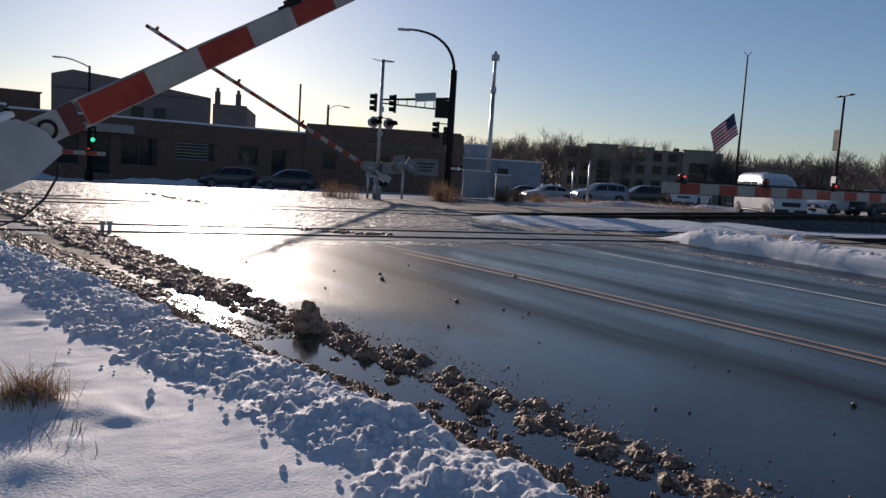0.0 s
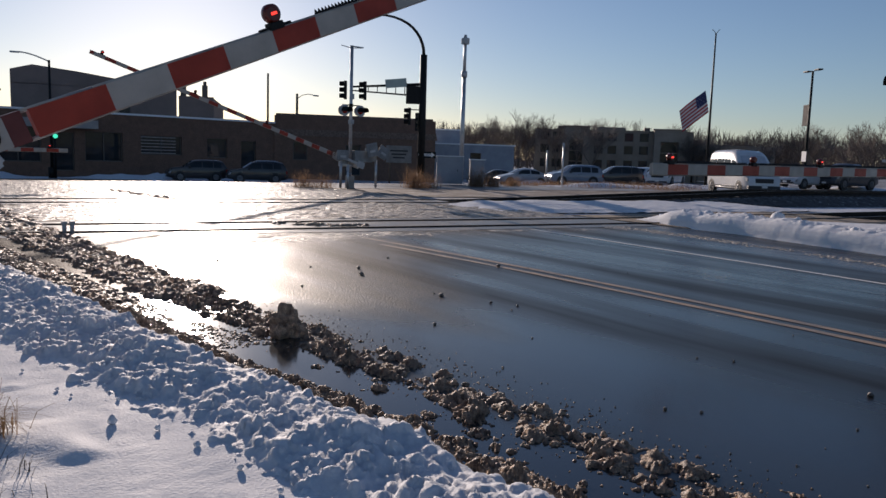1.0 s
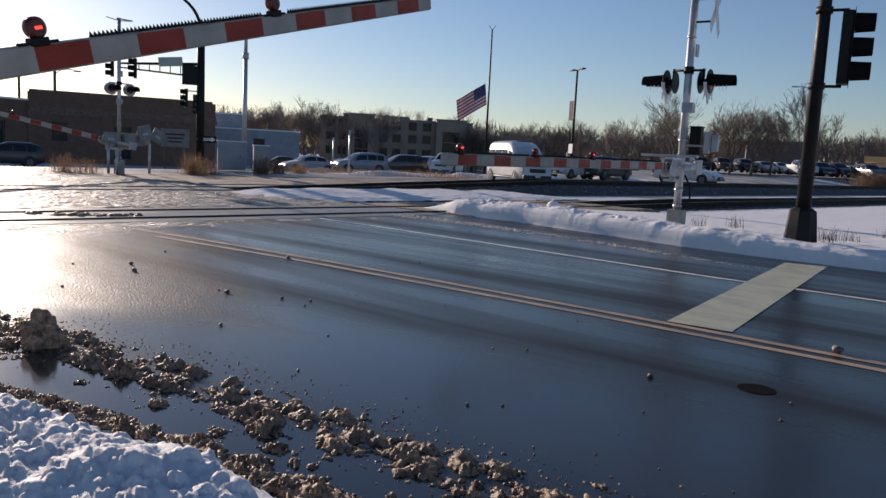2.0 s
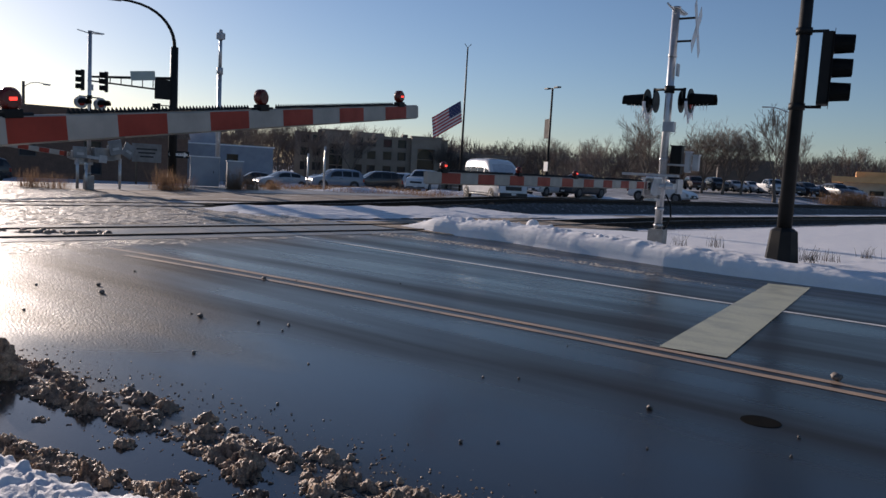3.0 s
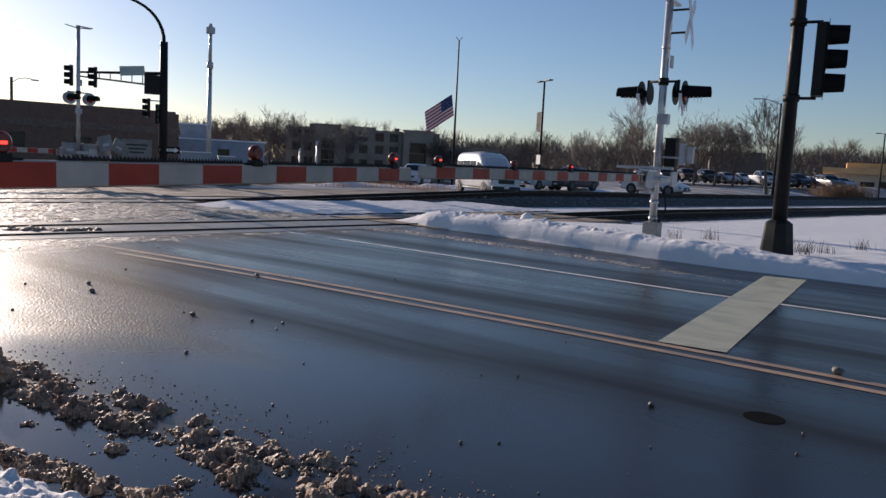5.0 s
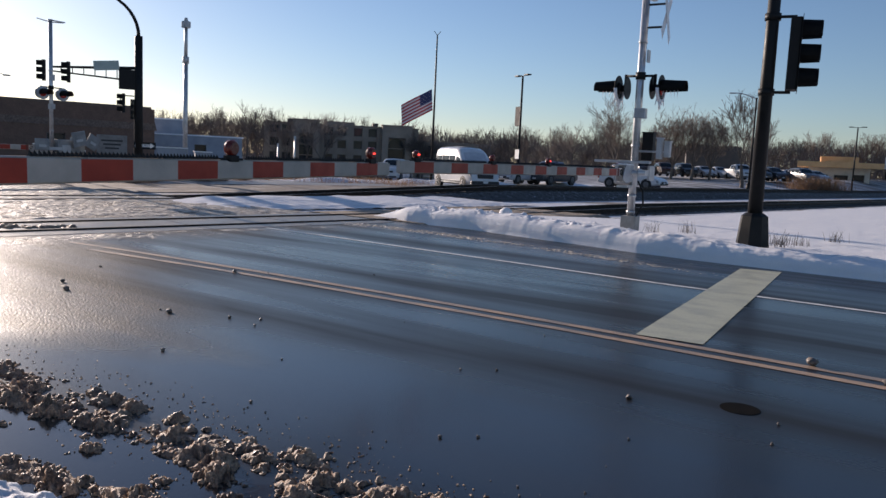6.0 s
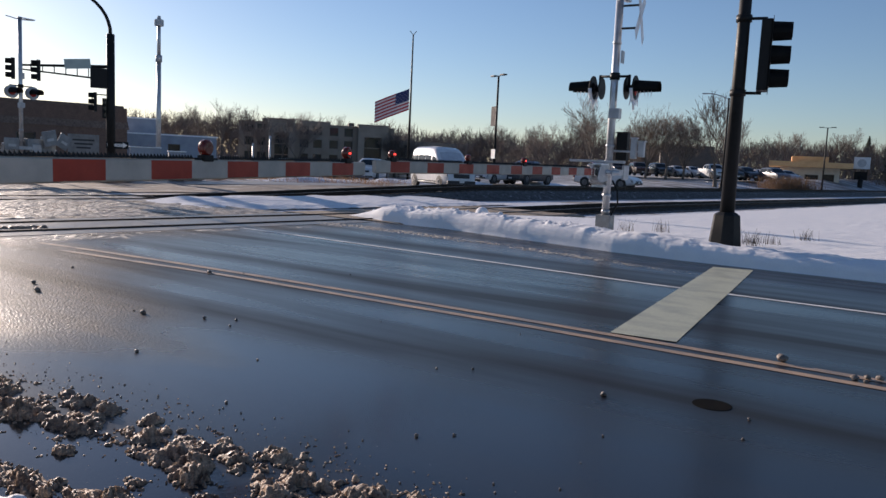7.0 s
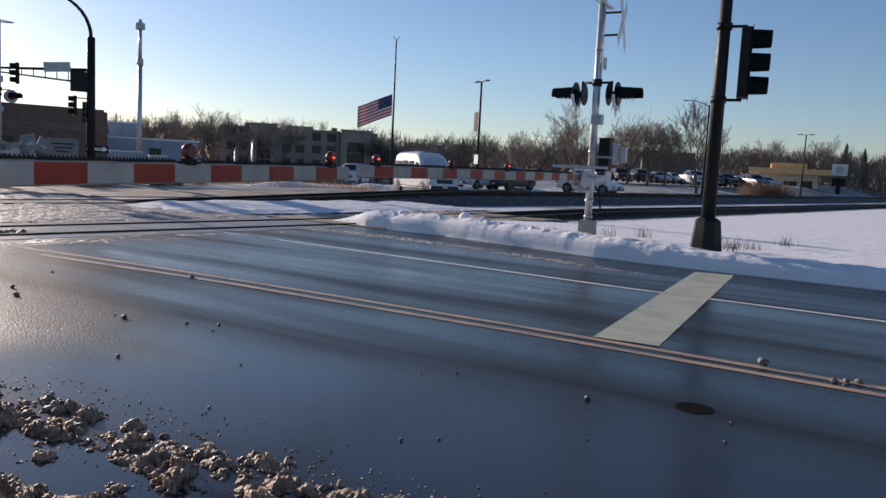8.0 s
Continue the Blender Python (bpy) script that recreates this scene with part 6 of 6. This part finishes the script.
# ---------------------------------------------------------------- trees and dry plants
def tree_meshes(seed, height, limbs, spread, fine=1.0):
    """A bare winter tree: trunk with limbs, and a crown of fine twigs, as two meshes."""
    rs = random.Random(seed)
    out = {"trunk": ([], []), "crown": ([], [])}

    def seg(key, p, q, r0, r1, sides):
        vs, fs = out[key]
        d = (q - p).normalized()
        a = d.orthogonal().normalized()
        b = d.cross(a)
        i = len(vs)
        for c, r in ((p, r0), (q, r1)):
            for k in range(sides):
                t = 2 * math.pi * k / sides
                vs.append(tuple(c + (a * math.cos(t) + b * math.sin(t)) * r))
        for k in range(sides):
            fs.append((i + k, i + (k + 1) % sides, i + sides + (k + 1) % sides, i + sides + k))

    def grow(p, d, length, r, level):
        n = 3 if level < 2 else 2
        for k in range(n):
            d = (d + Vector((rs.uniform(-1, 1), rs.uniform(-1, 1), rs.uniform(-0.5, 0.9))) * 0.16).normalized()
            q = p + d * (length / n)
            r2 = r * 0.84
            lim = 0.016 if level < 4 else 0.012
            seg("trunk" if level < 3 else "crown", p, q, max(r, lim), max(r2, lim), 7 if level == 0 else (5 if level < 3 else 3))
            p, r = q, r2
            if level >= 1 and level < 5 and rs.random() < 0.75:
                side = (d + Vector((rs.uniform(-1, 1), rs.uniform(-1, 1), rs.uniform(-0.2, 0.7))) * spread).normalized()
                grow(p, side, length * rs.uniform(0.45, 0.7), r * 0.55, level + 1)
        if level < 5:
            for _ in range(limbs if level == 0 else (3 if level < 4 else 2)):
                side = (d + Vector((rs.uniform(-1, 1), rs.uniform(-1, 1), rs.uniform(-0.15, 0.6))) * spread).normalized()
                grow(p, side, length * rs.uniform(0.55, 0.85) * (1.25 if level == 0 else 1), r * rs.uniform(0.5, 0.72), level + 1)

    grow(Vector((0, 0, -0.2)), Vector((0, 0, 1)), height * 0.26, height * 0.024, 0)
    made = []
    for key, m in (("trunk", M_BARK), ("crown", M_TWIG)):
        me = bpy.data.meshes.new(key)
        co = np.array(out[key][0])
        me.from_pydata(co.tolist(), [], out[key][1])
        me.materials.append(m)
        made.append(me)
    top = max(np.array(out["crown"][0])[:, 2].max(), 0.1)
    for me in made:
        me.transform(Matrix.Scale(height / top, 4))
    return made


def plant_tree(meshes, x, y, z, turn, size, label):
    t = thing("tree", pose(x, y, z, 0, 0, turn), label, "tree", "bare winter trees")
    for name, me in zip(("trunk", "crown"), meshes):
        o = new(name, me)
        o.parent = t
    t.scale = (size, size, size)
    return t


TREES = [tree_meshes(11, 10, 4, 0.75), tree_meshes(23, 10, 5, 0.95), tree_meshes(37, 10, 3, 0.6), tree_meshes(41, 10, 6, 1.1)]
rt = random.Random(3)
LINE = []
for k in range(16):
    LINE.append((56.0 - 0.75 * k + rt.uniform(-0.3, 0.3), 104 + rt.uniform(-8, 16), rt.uniform(6.8, 8.6)))
for k in range(8):
    LINE.append((45 - 1.7 * k, 138 + rt.uniform(-5, 12), rt.uniform(8.0, 10.0)))
for k in range(14):
    LINE.append((37.5 - 0.5 * k + rt.uniform(-0.2, 0.2), 118 + rt.uniform(-8, 20), rt.uniform(5.0, 6.6)))
for k in range(22):
    LINE.append((32.0 - 0.62 * k + rt.uniform(-0.3, 0.3), 128 + rt.uniform(-10, 30), rt.uniform(6.5, 9.5)))
for k in range(18):
    LINE.append((13.0 - 0.62 * k + rt.uniform(-0.3, 0.3), 182 + rt.uniform(-10, 30), rt.uniform(8.8, 11.8)))
LINE += [(23.0, 96, 10.0), (19.2, 101, 9.3), (17.8, 100, 9.6), (16.6, 103, 9.0), (20.6, 108, 8.2), (14.4, 88, 10.3), (12.9, 118, 9.2), (24.6, 105, 8.4), (26.2, 110, 8.2)]
for i, (b, d, h) in enumerate(LINE):
    x, y = spot(b, d)
    plant_tree(TREES[3 if 16.4 < b < 19.4 else i % 3], x, y, float(dip(y)) - 0.1, rt.uniform(0, 360), h / 10 * 1.08, "bare grey-brown deciduous tree beyond the lots")


def conifer(x, y, h):
    t = thing("conifer", pose(x, y, 0), "dark evergreen with ragged drooping boughs", "tree")
    rs = random.Random(int(x))
    bm = B()
    rod(bm, (0, 0, -0.2), (0, 0, h), 0.22, 0.03, seg=7)
    part("trunk", bm, M_BARK, t)
    bm = B()
    for k in range(420):
        z = h * (0.15 + 0.85 * rs.random() ** 0.8)
        r = (1.05 - z / h) * h * 0.30 * rs.uniform(0.5, 1.1)
        a = rs.uniform(0, 6.283)
        d = Vector((math.cos(a), math.sin(a), -0.18))
        s = Vector((-d.y, d.x, 0)) * (0.12 + 0.16 * r)
        p = Vector((0, 0, z))
        v = [bm.verts.new(q) for q in (p, p + d * r * 0.6 + s, p + d * r + Vector((0, 0, -0.1)), p + d * r * 0.6 - s, p + d * r * 0.55 + Vector((0, 0, 0.12)))]
        for f in ((0, 1, 4), (1, 2, 4), (2, 3, 4), (3, 0, 4)):
            bm.faces.new([v[i] for i in f])
    part("crown", bm, surf("evergreen", (0.025, 0.04, 0.022), (0.045, 0.06, 0.03), 3.0, (0.7, 0.9)), t, "dark green boughs")


for b, d, h in ((5.1, 185, 11.2), (4.0, 190, 10.4), (1.4, 185, 9.8)):
    conifer(*spot(b, d), h)


def far_woods():
    """A grey belt of distant bare woods, thin stems and twigs past counting."""
    rs = np.random.RandomState(17)
    n = 60000
    b = np.radians(rs.uniform(-25, 63, n))
    d = rs.uniform(165, 230, n)
    x, y = d * np.cos(b), d * np.sin(b) - 1
    top = 6.5 + 3.2 * fbm(np.degrees(b)[None] * 1.0, b[None] * 0, 0.5, 91, 3)[0]
    z = rs.rand(n) ** 1.2 * top
    ln = rs.uniform(0.8, 2.6, n)
    lean = rs.normal(0, 0.45, (n, 2))
    w = rs.uniform(0.03, 0.12, n)
    ux, uy = -np.sin(b), np.cos(b)
    p = np.stack([x, y, z - 0.6], -1)
    q = np.stack([x + lean[:, 0] * ln, y + lean[:, 1] * ln, z - 0.6 + ln], -1)
    side = np.stack([ux * w, uy * w, np.zeros(n)], -1)
    deep = np.stack([np.cos(b) * w, np.sin(b) * w, np.zeros(n)], -1)
    co = np.stack([p - side, p + side, p + deep, q], 1).reshape(-1, 3)
    i = np.arange(n)[:, None] * 4
    fs = np.concatenate([i + [0, 1, 3], i + [1, 2, 3], i + [2, 0, 3]])
    me = bpy.data.meshes.new("far_woods")
    me.from_pydata(co.tolist(), [], fs.tolist())
    me.materials.append(M_TWIG)
    tagged(new("far_woods", me), "distant belt of bare grey-brown woods", "woods", kind="stuff")


far_woods()


def tuft(name, x, y, z, n, h, spread, label, seed, m=None, curl=0.6, width=0.004):
    """Dry grass or weeds: many thin bent blades from one root."""
    rs = random.Random(seed)
    bm = B()
    for _ in range(n):
        a = rs.uniform(0, 6.283)
        root = Vector((rs.gauss(0, spread * 0.3), rs.gauss(0, spread * 0.3), 0))
        d = Vector((math.cos(a) * rs.random() * 0.7, math.sin(a) * rs.random() * 0.7, 1)).normalized()
        ln = h * rs.uniform(0.45, 1.1)
        s = Vector((-d.y, d.x, 0.01)).normalized() * width * rs.uniform(0.6, 1.4)
        pts = []
        p = root.copy()
        for k in range(4):
            pts.append((p.copy(), s * (1 - k / 4.2)))
            p += d * ln / 3
            d = (d + Vector((math.cos(a), math.sin(a), -0.5)) * curl * 0.35 * rs.random()).normalized()
        vs = [(bm.verts.new(c - w), bm.verts.new(c + w)) for c, w in pts]
        for (a0, a1), (b0, b1) in zip(vs, vs[1:]):
            bm.faces.new((a0, a1, b1, b0))
    ob = part(name, bm, m or M_DRYGRASS)
    ob.location = (x, y, z)
    return tagged(ob, label, "dry plant", kind="stuff" if name == "dry_weed" else "")


tuft("dry_grass", -0.15, 2.42, 0.15, 620, 0.28, 0.22, "tuft of drooping dry brown grass poking through the snow", 1, curl=7.0, width=0.0022)
tuft("dry_weed", -0.02, 1.95, 0.11, 14, 0.20, 0.22, "thin dark dead weed stems in the snow", 2, M_BARK, 3.0, 0.0022)
tuft("dry_weed", -0.06, 1.62, 0.11, 12, 0.18, 0.2, "thin dark dead weed stems in the snow", 6, M_BARK, 3.0, 0.0022)
M_RUST = straw("rusty_dry_shrub", (0.31, 0.20, 0.125), (0.20, 0.125, 0.075), 6.0)
for i, (b, d, h, n) in enumerate(((66.0, 33.5, 0.95, 260), (64.6, 33.2, 0.8, 200), (57.6, 36.5, 1.25, 420), (56.6, 37, 0.9, 220), (53.0, 41, 1.3, 420), (51.8, 42, 1.1, 300), (50.3, 44, 0.8, 260))):
    x, y = spot(b, d)
    tuft("dry_shrub", x, y, float(dip(y)) - 0.05, n, h * 0.9, 0.85, "rust-coloured clump of tall dry grass beside the tracks", 10 + i, M_RUST, 0.8, 0.006)
for i in range(16):
    x, y = spot(50.5 - 0.85 * i, 46 + (i * 5) % 7)
    tuft("dry_grass", x, y, float(dip(y)) - 0.05, 200, 0.42, 2.4, "strip of low dry grass along the tracks", 30 + i, M_RUST, 0.7, 0.007)
for i, (b, d) in enumerate(((9.9, 86), (9.3, 86.5), (8.9, 87), (10.6, 88))):
    x, y = spot(b, d)
    tuft("dry_shrub", x, y, 0.42, 420, 1.5, 3.0, "orange-brown clump of dry grass by the far street", 60 + i, M_RUST, 0.5, 0.014)
for i, (x, y, h) in enumerate(((15.55, 4.75, 0.32), (16.6, 4.35, 0.34), (15.75, 2.25, 0.3), (16.0, 2.0, 0.24), (15.3, 2.2, 0.2), (17.8, 1.6, 0.3))):
    tuft("dry_weed", x, y, 0.22, 36, h, 0.3, "few dead weed stems in the roadside snow", 70 + i, M_BARK, 0.9, 0.005)


# ---------------------------------------------------------------- flag
def flag_and_pole():
    px, py = 64.4, 46.7
    t = thing("flagpole", pose(px, py, -0.55), "tall slim dark flagpole with a finial", "flagpole")
    bm = B()
    rod(bm, (0, 0, 0), (0, 0, 14.9), 0.14, 0.07, seg=10)
    part("pole", bm, M_BLACK, t)
    bm = B()
    for a in (-0.25, 0.25):
        rod(bm, (0, 0, 14.85), (a, -a, 15.25), 0.03, seg=6)
    part("finial", bm, M_BLACK, t, "small forked finial")
    f = thing("flag", pose(px - 0.10, py + 0.13, 6.75, 0, 0, 128), "red, white and blue striped flag flying at half mast", "flag")
    mats = [surf("flag_red", (0.42, 0.035, 0.045), (0.36, 0.03, 0.04), 3.0, (0.7, 0.8)), surf("flag_white", (0.72, 0.70, 0.69), (0.64, 0.62, 0.62), 3.0, (0.7, 0.8)), surf("flag_blue", (0.03, 0.04, 0.13), (0.025, 0.035, 0.11), 3.0, (0.7, 0.8))]
    panels = []
    n, w, h = 10, 0.35, 2.15
    for i in range(n):
        bm = B()
        for s in range(13):
            z0 = h * (12 - s) / 13
            canton = i < 4 and s < 7
            box(bm, (w / 2 - 0.0, 0, z0 + h / 26), (w + 0.02, 0.012, h / 13), mat=2 if canton else (0 if s % 2 == 0 else 1))
        bmesh.ops.remove_doubles(bm, verts=bm.verts[:], dist=0.0004)
        if i < 4:
            for r in range(5):
                for y in (-0.008, 0.008):
                    box(bm, (w * (0.25 if r % 2 else 0.7), y, h * (0.52 + 0.095 * r)), (0.05, 0.004, 0.05), mat=1)
        bmesh.ops.transform(bm, matrix=Matrix(((1, 0, 0, 0), (0, 1, 0, 0), (-0.45, 0, 1, 0), (0, 0, 0, 1))), verts=bm.verts[:])
        o = part("cloth_strip", bm, mats, f, "strip of striped cloth")
        panels.append((o, i, w))
    return panels


FLAG = flag_and_pole()


# ---------------------------------------------------------------- small things on the road
def stone(name, x, y, size, m, label, seed, group, flat=0.75):
    rs = random.Random(seed)
    bm = B()
    bmesh.ops.create_icosphere(bm, subdivisions=2, radius=1)
    off = Vector((rs.uniform(0, 50), rs.uniform(0, 50), rs.uniform(0, 50)))
    for v in bm.verts:
        k = 1 + 0.55 * noise.noise(v.co * 1.4 + off) + 0.25 * noise.noise(v.co * 3.5 + off)
        v.co = Vector((v.co.x * k, v.co.y * k * rs.uniform(0.97, 1.03), v.co.z * k * flat))
    low = min(v.co.z for v in bm.verts)
    for v in bm.verts:
        v.co = (v.co - Vector((0, 0, low * 0.75))) * size * 0.52
    ob = part(name, bm, m, smooth=True)
    ob.matrix_world = pose(x, y, 0.0, 0, 0, rs.uniform(0, 360))
    return tagged(ob, label, "stone" if name == "stone" else "snow clod", group)


STONES = [(6.80, 0.13, 0.085), (6.60, -0.42, 0.055), (6.68, -0.50, 0.045), (6.74, -0.58, 0.05), (6.55, -0.5, 0.03), (4.85, 0.90, 0.04), (6.32, 6.70, 0.055), (4.30, 5.14, 0.05), (4.31, 5.3, 0.02), (4.42, 7.25, 0.05), (4.21, 6.78, 0.055),
          (4.80, 1.90, 0.02), (4.62, 2.1, 0.018), (4.55, 4.6, 0.03), (4.5, 4.2, 0.022), (4.7, 4.35, 0.025), (6.6, 6.4, 0.02), (3.45, 4.0, 0.03), (3.1, 2.6, 0.02), (3.4, 1.4, 0.022), (3.55, 1.25, 0.02), (5.0, 0.0, 0.022),
          (4.6, -0.05, 0.018), (7.6, 5.5, 0.02), (3.9, 7.6, 0.03), (5.3, 8.0, 0.035), (3.2, 6.3, 0.03), (3.0, 8.6, 0.035), (5.6, 3.4, 0.014), (6.1, 2.2, 0.014), (3.9, 3.2, 0.016), (4.1, 0.6, 0.016)]
M_STONE = surf("frozen_grit", (0.10, 0.08, 0.065), (0.26, 0.22, 0.19), 14.0, (0.5, 0.8), fine=0.2, bump=0.004)
for i, (x, y, s) in enumerate(STONES):
    stone("stone", x, y, s, M_STONE, "frozen lump of grit and dirty ice on the road", i, "lumps on the road")
rk = random.Random(9)
for i in range(110):
    y = rk.uniform(-0.5, 5.5)
    x = float(HEAP_OUT(y)) + abs(rk.gauss(0, 0.3))
    stone("stone", x, y, rk.uniform(0.004, 0.012), M_STONE, "crumb of dirty ice on the road", 200 + i, "lumps on the road")
for i, (x, y, s) in enumerate(((0.45, 2.39, 0.045), (0.60, 3.43, 0.03), (0.62, 2.2, 0.03), (0.72, 1.9, 0.028), (0.55, 2.75, 0.02), (0.35, 2.95, 0.016), (0.80, 1.55, 0.03), (0.86, 1.25, 0.025), (0.18, 3.6, 0.018), (0.1, 4.3, 0.03), (0.74, 1.12, 0.035), (0.3, 3.1, 0.02), (0.9, 0.9, 0.03))):
    ob = stone("snow_clod", x, y, s, M_RIDGE, "loose round clod of snow on the verge", 400 + i, "clods on the verge", 0.95)
    ob.location.z = LAWN + 0.0


def slush_block():
    """A knee-high frozen block of dirty slush, knobbly all over, standing in the row."""
    lobes = [(Vector(c), r) for c, r in (((0, 0, 0.0), 0.12), ((-0.03, 0.02, 0.07), 0.085), ((0.035, -0.02, 0.10), 0.065), ((0.0, 0.01, 0.16), 0.055), ((-0.09, -0.03, -0.02), 0.08), ((0.10, 0.05, -0.03), 0.07), ((0.05, -0.10, -0.03), 0.065))]
    bm = B()
    bmesh.ops.create_icosphere(bm, subdivisions=5, radius=1)
    for v in bm.verts:
        n = v.co.normalized()
        out = 0.05
        for c, r in lobes:
            along_, off = c.dot(n), c.length_squared - c.dot(n) ** 2
            if off < r * r:
                out = max(out, along_ + math.sqrt(r * r - off))
        p = n * out
        v.co = p + n * (0.030 * noise.noise(p * 26) + 0.016 * noise.noise(p * 70)) + Vector((0, 0, 0.05))
    ob = part("slush_block", bm, M_SLUSH, smooth=True)
    ob.matrix_world = pose(2.14, 4.24, 0.0, 0, 0, 20)
    tagged(ob, "frozen knobbly block of brown slush standing in the row", "slush")


def slush_trails():
    """Broken trails of dark clods dropped across the crossing."""
    rs = np.random.RandomState(64)
    for x0, y0, x1, y1, n in ((5.25, 26.4, 6.1, 21.2, 240), (5.7, 13.6, 7.4, 12.35, 200)):
        xs, ys = np.arange(min(x0, x1) - 0.6, max(x0, x1) + 0.6, 0.035), np.arange(min(y0, y1) - 0.5, max(y0, y1) + 0.5, 0.045)
        X, Y = np.meshgrid(xs, ys)
        Z = np.full_like(X, -0.02)
        f = rs.rand(n)
        keep = rs.rand(n) < 0.35 + 0.65 * (np.sin(f * 19) > -0.2)
        cx, cy = x0 + (x1 - x0) * f + rs.normal(0, 0.10, n), y0 + (y1 - y0) * f + rs.normal(0, 0.12, n)
        lumps(X, Y, Z, cx[keep], cy[keep], np.full(keep.sum(), 0.005), 0.02 + 0.06 * rs.rand(keep.sum()) ** 2)
        ob = new("slush_trail", grid_mesh("slush_trail", X, Y, Z, Z > 0.002))
        ob.data.materials.append(M_SLUSH)
        tagged(ob, "broken trail of dark slush clods across the crossing", "slush", kind="stuff")


slush_block()
slush_trails()


def pothole():
    """A worn round cover, sunk and wet, with a chipped rim."""
    t = thing("valve_cover", pose(5.16, 0.27, 0.004), "small dark wet utility cover set in the asphalt", "utility cover")
    bm = B()
    rod(bm, (0, 0, -0.03), (0, 0, -0.001), 0.15, 0.125, seg=24)
    part("lid", bm, surf("wet_iron", (0.006, 0.006, 0.006), (0.013, 0.012, 0.011), 9.0, (0.8, 0.95), 0.0, spec=0.03), t)


pothole()
# rail bond posts by the near track
for x in (1.72, 1.84):
    bm = B()
    rod(bm, (0, 0, 0), (0, 0, 0.18), 0.035, seg=8)
    box(bm, (0, 0, 0.19), (0.09, 0.09, 0.05))
    ob = part("track_marker", bm, M_GREYBOX)
    ob.location = (x, 12.7, 0)
    tagged(ob, "short grey metal post beside the rail", "post", "posts by the rail")
# hanging cable at the near gate
bm = B()
tube(bm, [(0.04, 2.99, 1.36), (0.03, 2.97, 1.29), (-0.03, 2.98, 1.17), (-0.11, 3.27, 1.04), (-0.21, 3.58, 0.96), (-0.5, 3.8, 0.86), (-0.85, 3.7, 0.6), (-1.0, 3.5, 0.12)], 0.007, 8)
ob = part("loose_cable", bm, M_RUBBER)
tagged(ob, "black cable hanging from the gate to the snow", "cable")
# wooden posts and signs near the far mast
def post_sign(x, y, h, w, hh, label, turn=0):
    t = thing("sign_board", pose(x, y, 0, 0, 0, turn), label, "sign")
    bm = B()
    for s in (-0.35, 0.35):
        rod(bm, (s * w, 0, -0.1), (s * w, 0, h), 0.05, seg=8)
    part("post", bm, M_WOODPOLE, t)
    bm = B()
    box(bm, (0, -0.06, h - hh / 2), (w, 0.04, hh), bevel=0.01)
    board = part("board", bm, surf("grimy_board", (0.27, 0.26, 0.25), (0.19, 0.18, 0.17), 3.0, (0.6, 0.8)), t, "weathered grey board")
    bm = B()
    for k in range(3):
        box(bm, (0.0, -0.085, h - hh * (0.3 + 0.2 * k)), (w * (0.7 - 0.12 * k), 0.006, hh * 0.09))
    part("text_bar", bm, M_TRIM, board, "dark lines of writing")


post_sign(*spot(58.9, 45), 2.1, 1.5, 1.0, "weathered pale notice board behind the far gate", -30)
for b, d, h in ((62.7, 33.6, 1.0), (46.6, 47, 2.6), (47.8, 52, 2.3)):
    x, y = spot(b, d)
    bm = B()
    rod(bm, (0, 0, -0.1), (0, 0, h), 0.06, 0.05, seg=8)
    box(bm, (0, 0, h - 0.1), (0.14, 0.05, 0.24), bevel=0.01)
    ob = part("marker_post", bm, M_ALU)
    ob.location = (x, y, float(dip(y)))
    tagged(ob, "slim pale marker post beside the tracks", "post", "marker posts")


# ---------------------------------------------------------------- what moves
def motions():
    def swing(arm, px, pz, rows):
        walk(arm, [(t, Matrix.Translation((px, 0, pz)) @ Matrix.Rotation(radians(-a), 4, "Y")) for t, a in rows])
    swing(arm_a, 0.36, 1.31, [(0, 29.8), (0.5, 25.7), (1.0, 22.4), (1.5, 18.4), (2.0, 14.6), (2.2, 12.9), (2.75, 8.5), (3.3, 5.0), (3.5, 4.0), (3.7, 2.5), (4.0, 1.0), (4.2, 0.7), (5.5, 0.7), (8.0, 0.7)])
    swing(arm_c, 0.36, 1.31, [(0, 25.6), (0.5, 21.8), (1.0, 18.4), (1.5, 14.0), (2.0, 10.6), (2.2, 9.6), (3.3, 4.4), (4.0, 1.8), (4.6, 0.2), (5.5, 0.0), (8.0, 0.0)])
    # the flag: strips that sink and ripple in the wind; droop is deeper at the start
    droop = [(0, 1.05), (0.5, 1.0), (1.0, 0.92), (1.5, 0.85), (2.0, 0.70), (2.6, 0.62), (3.2, 0.78), (3.5, 0.85), (4.0, 0.85), (4.6, 0.8), (5.3, 0.75), (5.5, 0.72), (6.0, 0.62), (6.5, 0.55), (7.0, 0.46), (7.5, 0.5), (8.0, 0.46)]
    for o, i, w in FLAG:
        rows = []
        for t, g in droop:
            run = w * (1.0 - 0.75 * max(0, g - 0.45))
            sway = math.sin(5.2 * t - 0.75 * i)
            rows.append((t, Matrix.Translation((i * run, 0.05 * i * sway * 0.5, -(g - 0.45) * 0.0 - g * i * run * 0.92)) @ Matrix.Rotation(0.30 * sway, 4, "Z") @ Matrix.Rotation((g - 0.45) * 0.45, 4, "Y")))
        walk(o, rows)


motions()
